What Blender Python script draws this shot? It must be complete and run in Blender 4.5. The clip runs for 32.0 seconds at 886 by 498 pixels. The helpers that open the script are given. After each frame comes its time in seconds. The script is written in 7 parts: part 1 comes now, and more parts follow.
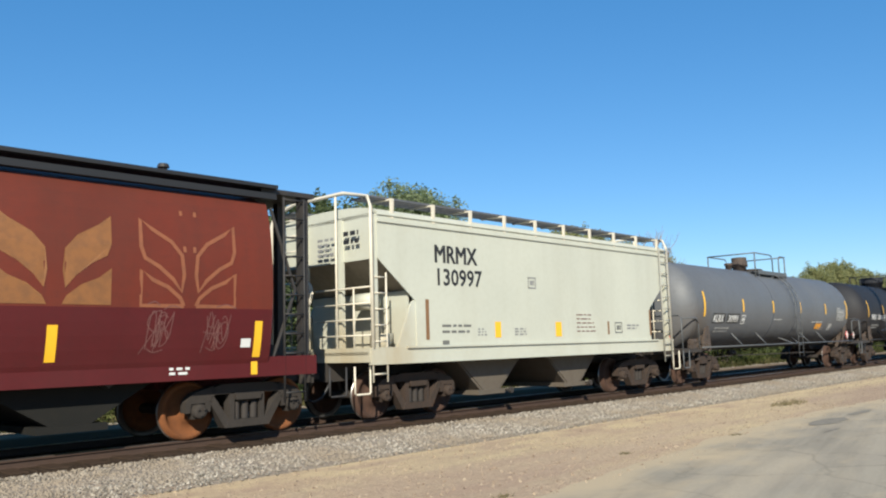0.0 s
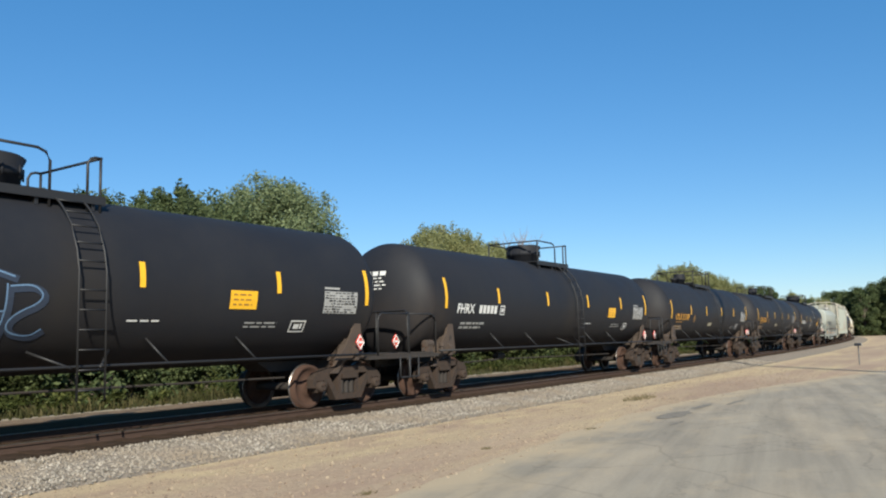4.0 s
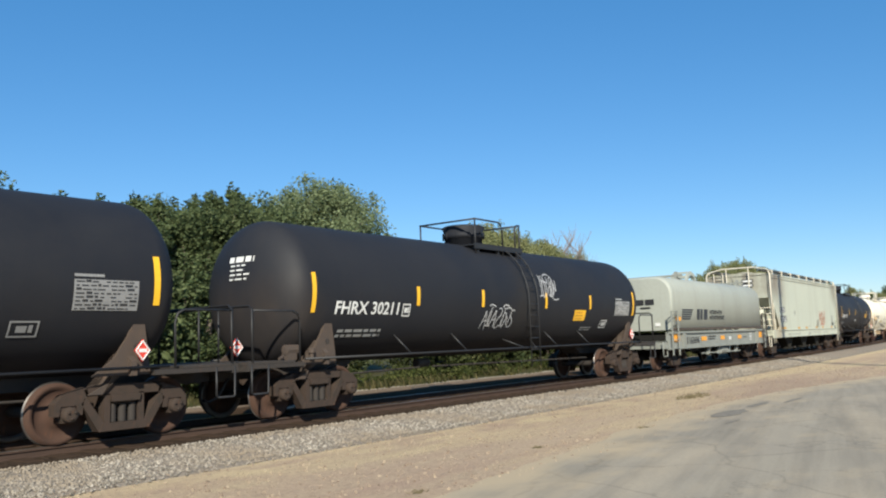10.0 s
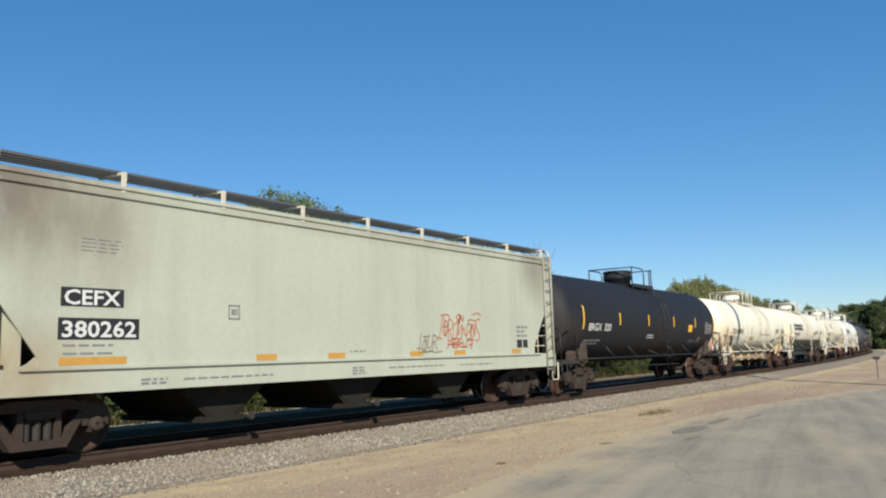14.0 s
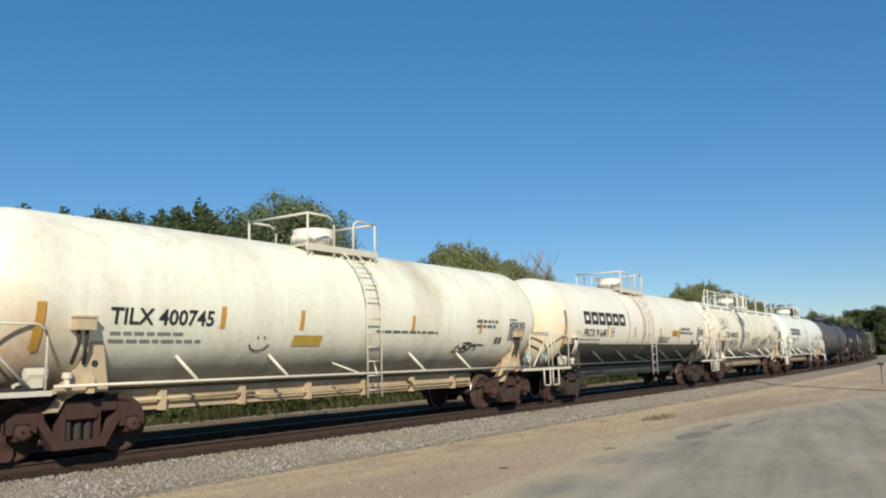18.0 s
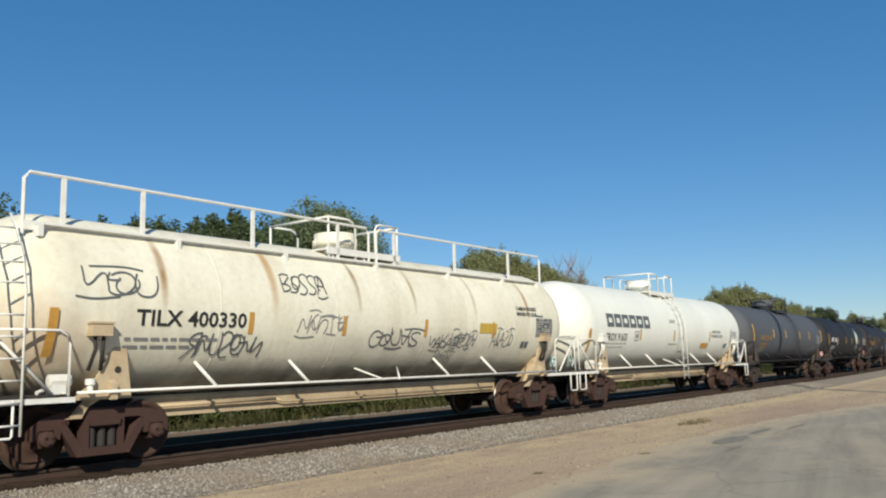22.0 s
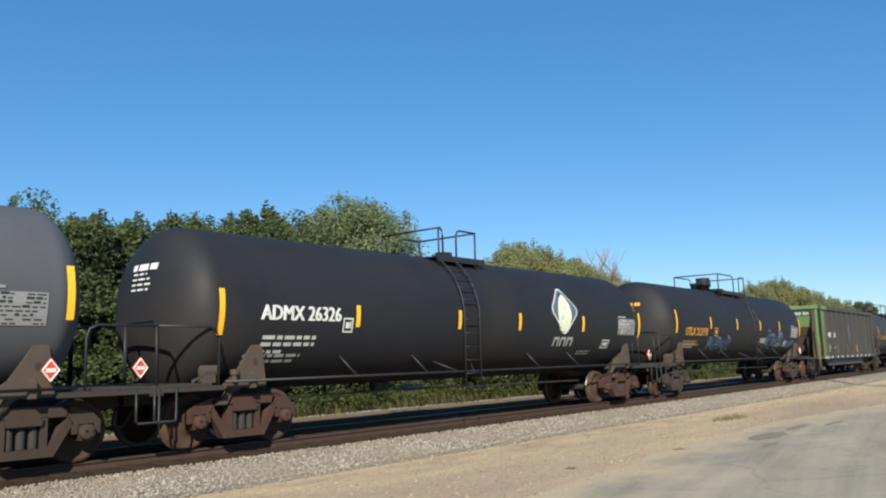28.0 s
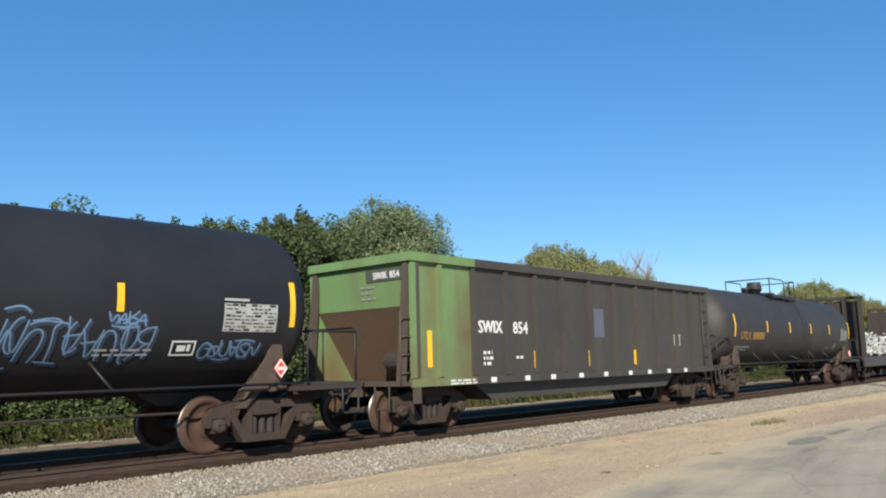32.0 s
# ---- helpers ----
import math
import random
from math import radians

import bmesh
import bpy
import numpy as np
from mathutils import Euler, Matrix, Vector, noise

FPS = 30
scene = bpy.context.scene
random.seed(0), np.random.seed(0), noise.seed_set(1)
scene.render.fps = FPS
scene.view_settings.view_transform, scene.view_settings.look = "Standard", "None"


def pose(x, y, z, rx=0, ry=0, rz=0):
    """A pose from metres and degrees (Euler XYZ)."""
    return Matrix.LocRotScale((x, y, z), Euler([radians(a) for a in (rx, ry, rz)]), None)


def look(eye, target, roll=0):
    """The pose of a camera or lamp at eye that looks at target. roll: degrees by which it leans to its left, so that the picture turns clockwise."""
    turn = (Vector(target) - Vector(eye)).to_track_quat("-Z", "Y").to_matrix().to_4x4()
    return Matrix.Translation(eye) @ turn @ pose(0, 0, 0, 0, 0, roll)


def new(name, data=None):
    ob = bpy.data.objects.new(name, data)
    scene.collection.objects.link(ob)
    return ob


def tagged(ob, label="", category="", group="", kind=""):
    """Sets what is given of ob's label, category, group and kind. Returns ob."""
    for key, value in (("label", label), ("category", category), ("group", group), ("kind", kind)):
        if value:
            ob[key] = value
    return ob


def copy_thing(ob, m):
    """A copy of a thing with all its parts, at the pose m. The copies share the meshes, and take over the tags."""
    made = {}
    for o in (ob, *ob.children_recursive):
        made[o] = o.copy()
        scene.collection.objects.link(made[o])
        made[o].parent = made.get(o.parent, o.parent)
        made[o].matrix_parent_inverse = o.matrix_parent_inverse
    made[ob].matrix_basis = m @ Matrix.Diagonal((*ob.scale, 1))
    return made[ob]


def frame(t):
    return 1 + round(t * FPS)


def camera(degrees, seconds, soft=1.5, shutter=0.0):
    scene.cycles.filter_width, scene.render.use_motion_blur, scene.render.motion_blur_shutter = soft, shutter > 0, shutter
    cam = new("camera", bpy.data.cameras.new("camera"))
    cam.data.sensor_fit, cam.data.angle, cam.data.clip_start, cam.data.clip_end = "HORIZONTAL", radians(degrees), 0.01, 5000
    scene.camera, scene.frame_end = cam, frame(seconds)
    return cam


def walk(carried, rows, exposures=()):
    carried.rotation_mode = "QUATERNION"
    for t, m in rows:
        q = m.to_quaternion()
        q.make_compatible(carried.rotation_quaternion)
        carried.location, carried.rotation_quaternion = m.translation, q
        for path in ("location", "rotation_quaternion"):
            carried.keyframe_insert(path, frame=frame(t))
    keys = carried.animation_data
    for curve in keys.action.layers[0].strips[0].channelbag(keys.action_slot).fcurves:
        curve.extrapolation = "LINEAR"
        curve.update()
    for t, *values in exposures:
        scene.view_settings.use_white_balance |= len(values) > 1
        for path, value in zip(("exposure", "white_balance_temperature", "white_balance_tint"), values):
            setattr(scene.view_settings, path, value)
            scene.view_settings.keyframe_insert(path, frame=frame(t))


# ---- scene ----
# The camera stands by the road; seconds, yaw, pitch, roll
PATH = [
    (0.0, -46.88, 6.87, 1.71), (0.5, -48.07, 6.54, 1.92), (1.0, -51.15, 6.27, 1.69), (1.5, -53.28, 6.05, 1.05),
    (2.0, -54.93, 6.11, 1.84), (2.5, -55.06, 6.19, 1.71), (3.0, -55.43, 5.97, 1.19), (3.5, -56.28, 6.35, 1.45),
    (5.5, -55.31, 6.70, 1.97), (6.0, -55.06, 6.89, 1.96), (6.5, -54.95, 6.90, 1.46), (7.0, -55.13, 6.62, 1.44),
    (7.5, -54.75, 6.73, 1.64), (8.0, -54.44, 6.74, 1.67), (8.5, -54.17, 6.72, 1.38), (9.0, -54.17, 6.44, 1.10),
    (9.5, -53.94, 6.28, 1.81), (10.0, -52.74, 6.44, 1.95), (10.5, -52.71, 6.81, 2.08), (11.0, -52.38, 7.05, 2.12),
    (11.5, -52.64, 7.16, 1.95), (12.0, -52.65, 7.14, 1.84), (12.5, -52.61, 7.36, 1.97), (13.0, -53.03, 7.33, 2.11),
    (13.5, -53.60, 7.45, 1.56), (14.0, -55.22, 7.43, 1.64), (14.5, -55.36, 7.32, 1.86), (15.0, -55.05, 7.44, 1.23),
    (15.5, -55.59, 7.65, 0.76), (17.5, -55.09, 7.61, 1.36), (18.0, -55.00, 7.73, 1.43), (18.5, -54.72, 7.81, 1.43),
    (19.0, -54.16, 7.96, 1.73), (19.5, -54.18, 7.81, 1.57), (20.0, -54.38, 7.71, 1.19), (20.5, -54.22, 7.85, 1.53),
    (21.0, -53.89, 7.99, 1.61), (21.5, -53.47, 8.16, 1.59), (22.0, -52.71, 8.11, 1.64), (22.5, -52.52, 8.22, 1.32),
    (23.0, -52.16, 8.46, 1.72), (23.5, -52.33, 8.04, 1.72), (24.0, -52.12, 7.94, 1.72), (24.5, -51.82, 7.91, 1.37),
    (25.0, -51.96, 7.93, 1.65), (25.5, -51.53, 7.76, 1.40), (27.5, -50.92, 7.72, 1.16), (28.0, -50.47, 7.80, 1.54),
    (28.5, -49.75, 7.43, 1.52), (29.0, -50.37, 7.25, 1.77), (29.5, -50.27, 7.70, 1.73), (30.0, -50.16, 8.20, 1.64),
    (30.5, -49.92, 7.85, 1.97), (31.0, -48.22, 7.35, 2.04), (31.5, -47.45, 7.65, 1.83), (32.0, -48.16, 8.08, 1.52),
]
# metres that the train has run, second by second
RUN = [0.0, 10.83, 21.6, 32.3, 42.85, 53.29, 63.58, 73.75, 83.76, 93.62, 103.34, 112.92, 122.37, 131.72, 140.95, 150.09, 159.12,
       168.06, 176.87, 185.56, 194.14, 202.56, 210.92, 219.18, 227.41, 235.6, 243.75, 251.87, 259.94, 267.95, 275.94, 283.97, 292.04]
EYE = (0.0, 0.0, 1.62)
cam = camera(57.0, 32.0, soft=2.1)
EXPOSURES = [(0, 0.60), (1, 0.30), (2, 0.40), (3, 0.48), (6, 0.52), (9, 0.57), (13, 0.38), (17, 0.18), (21.5, 0.10), (25, 0.16), (28, 0.54), (32, 0.62)]
walk(cam, [(t, pose(*EYE, 90 + p, r, y)) for t, y, p, r in PATH], EXPOSURES)

# ---- light ----
SUN_EL, SUN_AZ = radians(30.0), radians(222.0)      # azimuth counter-clockwise from +x
to_sun = Vector((math.cos(SUN_EL) * math.cos(SUN_AZ), math.cos(SUN_EL) * math.sin(SUN_AZ), math.sin(SUN_EL)))
world = bpy.data.worlds.new("sky")
scene.world = world
world.use_nodes = True
wn = world.node_tree
sky = wn.nodes.new("ShaderNodeTexSky")
sky.sky_type = "NISHITA"
sky.sun_disc = False
sky.sun_elevation = SUN_EL
sky.sun_rotation = math.atan2(to_sun.x, to_sun.y)
sky.altitude, sky.air_density, sky.dust_density, sky.ozone_density = 200, 1.0, 0.05, 4.0
wn.nodes["Background"].inputs["Strength"].default_value = 0.098
deep = wn.nodes.new("ShaderNodeHueSaturation")
deep.inputs["Saturation"].default_value = 1.14
clear = wn.nodes.new("ShaderNodeMix")
clear.data_type = "RGBA"
clear.inputs[0].default_value = 0.35
clear.inputs[7].default_value = (0.60, 2.2, 4.6, 1)
wn.links.new(sky.outputs[0], clear.inputs[6])
wn.links.new(clear.outputs[2], deep.inputs["Color"])
wn.links.new(deep.outputs[0], wn.nodes["Background"].inputs["Color"])
sun = new("sun", bpy.data.lights.new("sun", "SUN"))
sun.data.energy, sun.data.angle, sun.data.color = 5.0, radians(0.5), (1.0, 0.94, 0.79)
sun.matrix_world = look(to_sun * 60, (0, 0, 0))


# ---- materials ----
def nodes_of(name):
    m = bpy.data.materials.new(name)
    m.use_nodes = True
    return m, m.node_tree.nodes, m.node_tree.links, m.node_tree.nodes["Principled BSDF"]


def noise_tex(n, l, coords, scale, detail=4.0, stretch=(1, 1, 1), rough=0.6):
    mp = n.new("ShaderNodeMapping")
    mp.inputs["Scale"].default_value = stretch
    l.new(coords, mp.inputs["Vector"])
    t = n.new("ShaderNodeTexNoise")
    t.inputs["Scale"].default_value, t.inputs["Detail"].default_value = scale, detail
    t.inputs["Roughness"].default_value = rough
    l.new(mp.outputs[0], t.inputs["Vector"])
    return t.outputs["Fac"]


def ramp(n, l, fac, lo, hi, a=0.0, b=1.0):
    r = n.new("ShaderNodeMapRange")
    r.inputs[1].default_value, r.inputs[2].default_value = lo, hi
    r.inputs[3].default_value, r.inputs[4].default_value = a, b
    l.new(fac, r.inputs[0])
    return r.outputs[0]


def mix(n, l, fac, a, b):
    m = n.new("ShaderNodeMix")
    m.data_type = "RGBA"
    if isinstance(fac, float):
        m.inputs[0].default_value = fac
    else:
        l.new(fac, m.inputs[0])
    for sock, v in ((m.inputs[6], a), (m.inputs[7], b)):
        if isinstance(v, tuple):
            sock.default_value = (*v[:3], 1)
        else:
            l.new(v, sock)
    return m.outputs[2]


def bump(n, l, bsdf, fac, strength, dist=0.02):
    b = n.new("ShaderNodeBump")
    b.inputs["Strength"].default_value, b.inputs["Distance"].default_value = strength, dist
    l.new(fac, b.inputs["Height"])
    l.new(b.outputs[0], bsdf.inputs["Normal"])


def paint(name, col, grime=(0.09, 0.07, 0.05), amount=0.35, rough=0.5, streak=0.3, rust=0.0, spec=0.5, tints=()):
    """Weathered paint: large faded patches, streaks that run down, fine grime, rust spots, and placed tints."""
    m, n, l, p = nodes_of(name)
    co = n.new("ShaderNodeTexCoord").outputs["Object"]
    big = noise_tex(n, l, co, 0.55, 5)
    fine = noise_tex(n, l, co, 9.0, 6)
    run = noise_tex(n, l, co, 1.0, 4, (1.3, 1.3, 0.12))
    c = mix(n, l, ramp(n, l, big, 0.35, 0.75, 0, 0.30), col, tuple(min(1, v * 1.25 + 0.012) for v in col))
    c = mix(n, l, ramp(n, l, run, 0.46, 0.80, 0, streak), c, grime)
    c = mix(n, l, ramp(n, l, fine, 0.45, 0.80, 0, amount), c, grime)
    if rust:
        spots = noise_tex(n, l, co, 3.1, 8, (1, 1, 0.45), 0.7)
        c = mix(n, l, ramp(n, l, spots, 0.60, 0.72, 0, rust), c, (0.20, 0.075, 0.03))
    # placed tints: rust and dirt stains, and darker zones such as the belly
    for x, z, rx, rz, tone, power in tints:
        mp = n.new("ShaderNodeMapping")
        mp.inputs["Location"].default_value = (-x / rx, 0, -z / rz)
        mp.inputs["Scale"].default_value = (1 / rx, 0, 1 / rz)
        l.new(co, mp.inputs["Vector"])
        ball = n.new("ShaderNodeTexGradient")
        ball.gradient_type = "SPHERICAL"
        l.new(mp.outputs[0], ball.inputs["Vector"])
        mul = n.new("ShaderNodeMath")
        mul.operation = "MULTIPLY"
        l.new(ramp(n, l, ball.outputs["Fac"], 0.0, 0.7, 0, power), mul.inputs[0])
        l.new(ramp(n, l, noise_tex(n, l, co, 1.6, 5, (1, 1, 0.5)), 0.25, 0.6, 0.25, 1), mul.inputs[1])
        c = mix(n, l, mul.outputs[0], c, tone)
    l.new(c, p.inputs["Base Color"])
    l.new(ramp(n, l, big, 0.2, 0.8, rough - 0.08, rough + 0.15), p.inputs["Roughness"])
    p.inputs["Specular IOR Level"].default_value = spec
    bump(n, l, p, noise_tex(n, l, co, 2.2, 3), 0.06, 0.02)
    return m


def flat(name, col, rough=0.5, metal=0.0, wear=0.25, spec=0.5):
    m, n, l, p = nodes_of(name)
    co = n.new("ShaderNodeTexCoord").outputs["Object"]
    f = noise_tex(n, l, co, 7.0, 5)
    c = mix(n, l, ramp(n, l, f, 0.4, 0.75, 0, wear), col, tuple(v * 0.45 + 0.01 for v in col))
    l.new(c, p.inputs["Base Color"])
    p.inputs["Roughness"].default_value, p.inputs["Metallic"].default_value = rough, metal
    p.inputs["Specular IOR Level"].default_value = spec
    return m


BLACK = paint("black_tank_paint", (0.0130, 0.0140, 0.0182), (0.028, 0.025, 0.023), 0.16, 0.60, 0.22, spec=0.24,
              tints=((0.0, 1.05, 9.0, 0.65, (0.036, 0.029, 0.024), 0.6), (-7.9, 1.8, 1.0, 1.1, (0.048, 0.037, 0.030), 0.5), (0.4, 2.1, 1.0, 1.8, (0.026, 0.023, 0.021), 0.6), (7.6, 1.7, 0.9, 1.0, (0.036, 0.030, 0.026), 0.5), (-3.6, 3.1, 2.2, 0.8, (0.019, 0.019, 0.022), 0.6)))
BLACK2 = paint("worn_black_paint", (0.022, 0.021, 0.022), (0.065, 0.053, 0.042), 0.35, 0.58, 0.4, spec=0.35)
# GREY and DKGREY: the long low tint is darker towards the bottom
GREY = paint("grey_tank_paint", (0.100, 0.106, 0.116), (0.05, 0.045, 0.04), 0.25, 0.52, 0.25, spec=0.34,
             tints=((-7.6, 1.7, 1.0, 1.0, (0.10, 0.075, 0.055), 0.6), (0.0, 1.05, 9.0, 0.6, (0.040, 0.036, 0.032), 0.7)))
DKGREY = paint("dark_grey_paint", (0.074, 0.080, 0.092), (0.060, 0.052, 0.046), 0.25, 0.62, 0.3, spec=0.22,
               tints=((-7.6, 1.9, 1.1, 1.3, (0.075, 0.058, 0.046), 0.6), (0.0, 1.05, 9.0, 0.7, (0.028, 0.024, 0.021), 0.8)))
BANDBLK = paint("black_band_paint", (0.018, 0.018, 0.021), (0.05, 0.045, 0.04), 0.3, 0.6, 0.4, spec=0.35)
IVORY = paint("ivory_tank_paint", (0.70, 0.66, 0.56), (0.42, 0.30, 0.17), 0.14, 0.5, 0.25, 0.04, spec=0.25,
              tints=((-0.50, 2.5, 0.22, 1.9, (0.34, 0.17, 0.07), 0.9), (-2.0, 2.6, 0.10, 1.6, (0.40, 0.30, 0.19), 0.8), (1.45, 1.86, 0.5, 0.35, (0.30, 0.20, 0.11), 0.8), (3.6, 2.0, 0.12, 0.6, (0.36, 0.22, 0.10), 0.7), (-8.0, 2.2, 1.1, 1.6, (0.62, 0.43, 0.20), 0.7), (-6.4, 1.8, 0.6, 0.5, (0.42, 0.28, 0.14), 0.6), (0.0, 1.7, 8.5, 0.22, (0.42, 0.34, 0.24), 0.5)))
SPOTTED = paint("rust_spotted_white_paint", (0.66, 0.62, 0.54), (0.30, 0.17, 0.08), 0.4, 0.6, 0.5, 0.9)
# WHITE and CREAM: the long low tint is darker towards the bottom
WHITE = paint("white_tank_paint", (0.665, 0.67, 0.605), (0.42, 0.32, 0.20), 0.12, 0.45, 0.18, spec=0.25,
              tints=((-8.1, 1.5, 0.9, 0.8, (0.50, 0.36, 0.20), 0.3), (0.0, 1.1, 8.0, 0.45, (0.30, 0.25, 0.18), 0.5)))
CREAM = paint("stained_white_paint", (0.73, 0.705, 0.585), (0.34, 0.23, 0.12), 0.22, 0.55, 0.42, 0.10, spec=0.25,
              tints=((-8.0, 1.5, 1.6, 1.3, (0.34, 0.15, 0.05), 0.7), (7.6, 1.4, 1.5, 1.0, (0.30, 0.15, 0.06), 0.6), (0.5, 1.2, 8.0, 0.55, (0.20, 0.16, 0.12), 0.6), (2.4, 3.4, 0.9, 1.2, (0.32, 0.25, 0.15), 0.5)))
# the long low tint paints belly shade together with black grime
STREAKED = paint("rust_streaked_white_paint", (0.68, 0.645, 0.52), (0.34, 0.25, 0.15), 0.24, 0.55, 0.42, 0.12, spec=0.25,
                 tints=((-8.0, 1.5, 1.6, 1.3, (0.34, 0.17, 0.07), 0.6), (0.0, 1.0, 9.0, 0.62, (0.075, 0.060, 0.048), 0.9), (-5.50, 3.1, 0.10, 0.85, (0.28, 0.15, 0.05), 0.9), (-3.20, 3.1, 0.13, 0.90, (0.40, 0.22, 0.07), 0.9), (-0.95, 3.1, 0.09, 0.75, (0.26, 0.17, 0.09), 0.9), (0.85, 3.1, 0.08, 0.7, (0.34, 0.24, 0.13), 0.8), (3.15, 3.1, 0.09, 0.7, (0.30, 0.20, 0.10), 0.8), (5.6, 3.1, 0.10, 0.8, (0.34, 0.18, 0.06), 0.8), (1.5, 1.75, 4.5, 0.5, (0.40, 0.37, 0.32), 0.6)))
RUSTCREAM = paint("rusty_cream_paint", (0.46, 0.36, 0.23), (0.24, 0.13, 0.06), 0.4, 0.6, 0.5, 0.3)
GREENBAND = paint("dark_green_paint", (0.050, 0.060, 0.050), (0.065, 0.055, 0.042), 0.4, 0.55, 0.3)
HOPPER = paint("off_white_hopper_paint", (0.43, 0.437, 0.372), (0.26, 0.22, 0.15), 0.12, 0.5, 0.22, 0.05,
               tints=((-5.6, 1.3, 1.6, 1.1, (0.34, 0.26, 0.15), 0.7), (5.6, 1.4, 1.2, 0.9, (0.32, 0.25, 0.15), 0.5)))
HOPPER2 = paint("stained_hopper_paint", (0.425, 0.445, 0.365), (0.20, 0.16, 0.11), 0.16, 0.55, 0.26, 0.05,
                tints=((-8.2, 3.9, 2.2, 1.3, (0.13, 0.10, 0.08), 0.8), (-6.6, 3.6, 1.6, 1.6, (0.20, 0.16, 0.12), 0.6), (7.6, 4.0, 1.4, 1.5, (0.15, 0.12, 0.09), 0.6), (-7.4, 1.2, 1.4, 1.0, (0.28, 0.18, 0.09), 0.5), (0.5, 4.1, 9.0, 0.35, (0.22, 0.18, 0.14), 0.4)))
COIL = paint("pale_grey_paint", (0.31, 0.325, 0.285), (0.19, 0.18, 0.15), 0.2, 0.55, 0.4)
COILSILL = paint("grey_sill_paint", (0.21, 0.22, 0.20), (0.10, 0.09, 0.07), 0.3, 0.6, 0.4)
# the long upper tint makes RED darker towards the eave
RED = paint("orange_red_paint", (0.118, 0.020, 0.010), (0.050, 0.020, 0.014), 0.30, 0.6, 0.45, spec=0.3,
            tints=((0.0, 3.95, 9.0, 0.75, (0.075, 0.020, 0.012), 0.7), (4.6, 3.1, 1.2, 0.7, (0.085, 0.022, 0.013), 0.5)))
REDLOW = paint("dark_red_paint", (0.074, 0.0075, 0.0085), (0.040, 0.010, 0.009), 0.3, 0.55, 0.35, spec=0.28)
GREEN = paint("green_body_paint", (0.115, 0.205, 0.080), (0.10, 0.065, 0.035), 0.22, 0.6, 0.5, 0.12,
              tints=((-5.2, 1.5, 0.8, 2.4, (0.10, 0.055, 0.03), 0.8), (-7.0, 1.0, 2.4, 1.0, (0.13, 0.085, 0.045), 0.8), (-6.4, 2.5, 0.35, 1.6, (0.12, 0.07, 0.03), 0.6)))
BROWNBLK = paint("brown_black_paint", (0.036, 0.033, 0.029), (0.075, 0.062, 0.048), 0.35, 0.6, 0.55)
TRUCK = paint("rusty_truck_casting", (0.047, 0.032, 0.025), (0.020, 0.021, 0.018), 0.6, 0.85, 0.3, 0.5, spec=0.25)
TRUCKRED = paint("red_rust_casting", (0.058, 0.030, 0.024), (0.042, 0.026, 0.020), 0.55, 0.85, 0.3, 0.6, spec=0.25)
UNDER = paint("sooty_underframe", (0.024, 0.020, 0.018), (0.052, 0.036, 0.025), 0.5, 0.8, 0.3, 0.3)
SADDLE = paint("dusty_brown_steel", (0.050, 0.037, 0.030), (0.085, 0.055, 0.036), 0.5, 0.8, 0.4, 0.3)
DARKCAST = paint("sooty_grey_casting", (0.036, 0.030, 0.026), (0.020, 0.018, 0.016), 0.5, 0.85, 0.3, 0.15, spec=0.25)
ORANGERUST = paint("orange_rust_wheel_plate", (0.165, 0.060, 0.022), (0.06, 0.032, 0.020), 0.5, 0.85, 0.2, 0.5, spec=0.2)
# darkened to put the car's shadow into the colour of its underside
DULLBLACK = paint("shade_black_underbody", (0.012, 0.012, 0.011), (0.022, 0.019, 0.016), 0.4, 0.85, 0.3, spec=0.15)
# SLOPEGREY is darker than the hopper's side sheets
SLOPEGREY = paint("grey_slope_sheet", (0.235, 0.205, 0.165), (0.11, 0.085, 0.06), 0.4, 0.8, 0.5, 0.2)
STEEL = flat("worn_wheel_rim", (0.20, 0.185, 0.175), 0.36, 0.85, 0.6)
WHEELRUST = paint("rusty_wheel_plate", (0.062, 0.033, 0.023), (0.035, 0.027, 0.022), 0.5, 0.85, 0.2, 0.5, spec=0.25)
PIPEBLK = flat("black_handrail_paint", (0.0145, 0.0145, 0.016), 0.55)
PIPEGREY = flat("grey_handrail_paint", (0.085, 0.090, 0.095), 0.5)
PIPEWHITE = flat("white_handrail_paint", (0.70, 0.68, 0.62), 0.5)
PIPECREAM = flat("stained_handrail_paint", (0.58, 0.53, 0.43), 0.55)
GRATING = flat("galvanised_grating", (0.16, 0.16, 0.165), 0.5, 0.5)
YELLOW = flat("yellow_reflector", (0.80, 0.43, 0.02), 0.4, 0, 0.12)
ORANGE = flat("orange_panel", (0.72, 0.30, 0.02), 0.45, 0, 0.2)
WHITEINK = flat("white_lettering", (0.62, 0.62, 0.60), 0.55)
GREYINK = flat("faded_lettering", (0.21, 0.21, 0.21), 0.6)
PALEINK = flat("pale_grey_lettering", (0.47, 0.47, 0.44), 0.6, 0, 0.3)
MIDINK = flat("dull_white_lettering", (0.33, 0.33, 0.32), 0.6, 0, 0.5)
YELINK = flat("yellow_lettering", (0.62, 0.30, 0.03), 0.55)
FADEDYEL = flat("faded_yellow_lettering", (0.30, 0.155, 0.035), 0.6)
DARKINK = flat("black_lettering", (0.020, 0.020, 0.022), 0.55)
BROWNSTRIPE = flat("brown_stripe", (0.19, 0.10, 0.045), 0.6)
REDINK = flat("red_sign_paint", (0.60, 0.05, 0.03), 0.5)
TEAL = flat("teal_sign_paint", (0.05, 0.24, 0.22), 0.5)
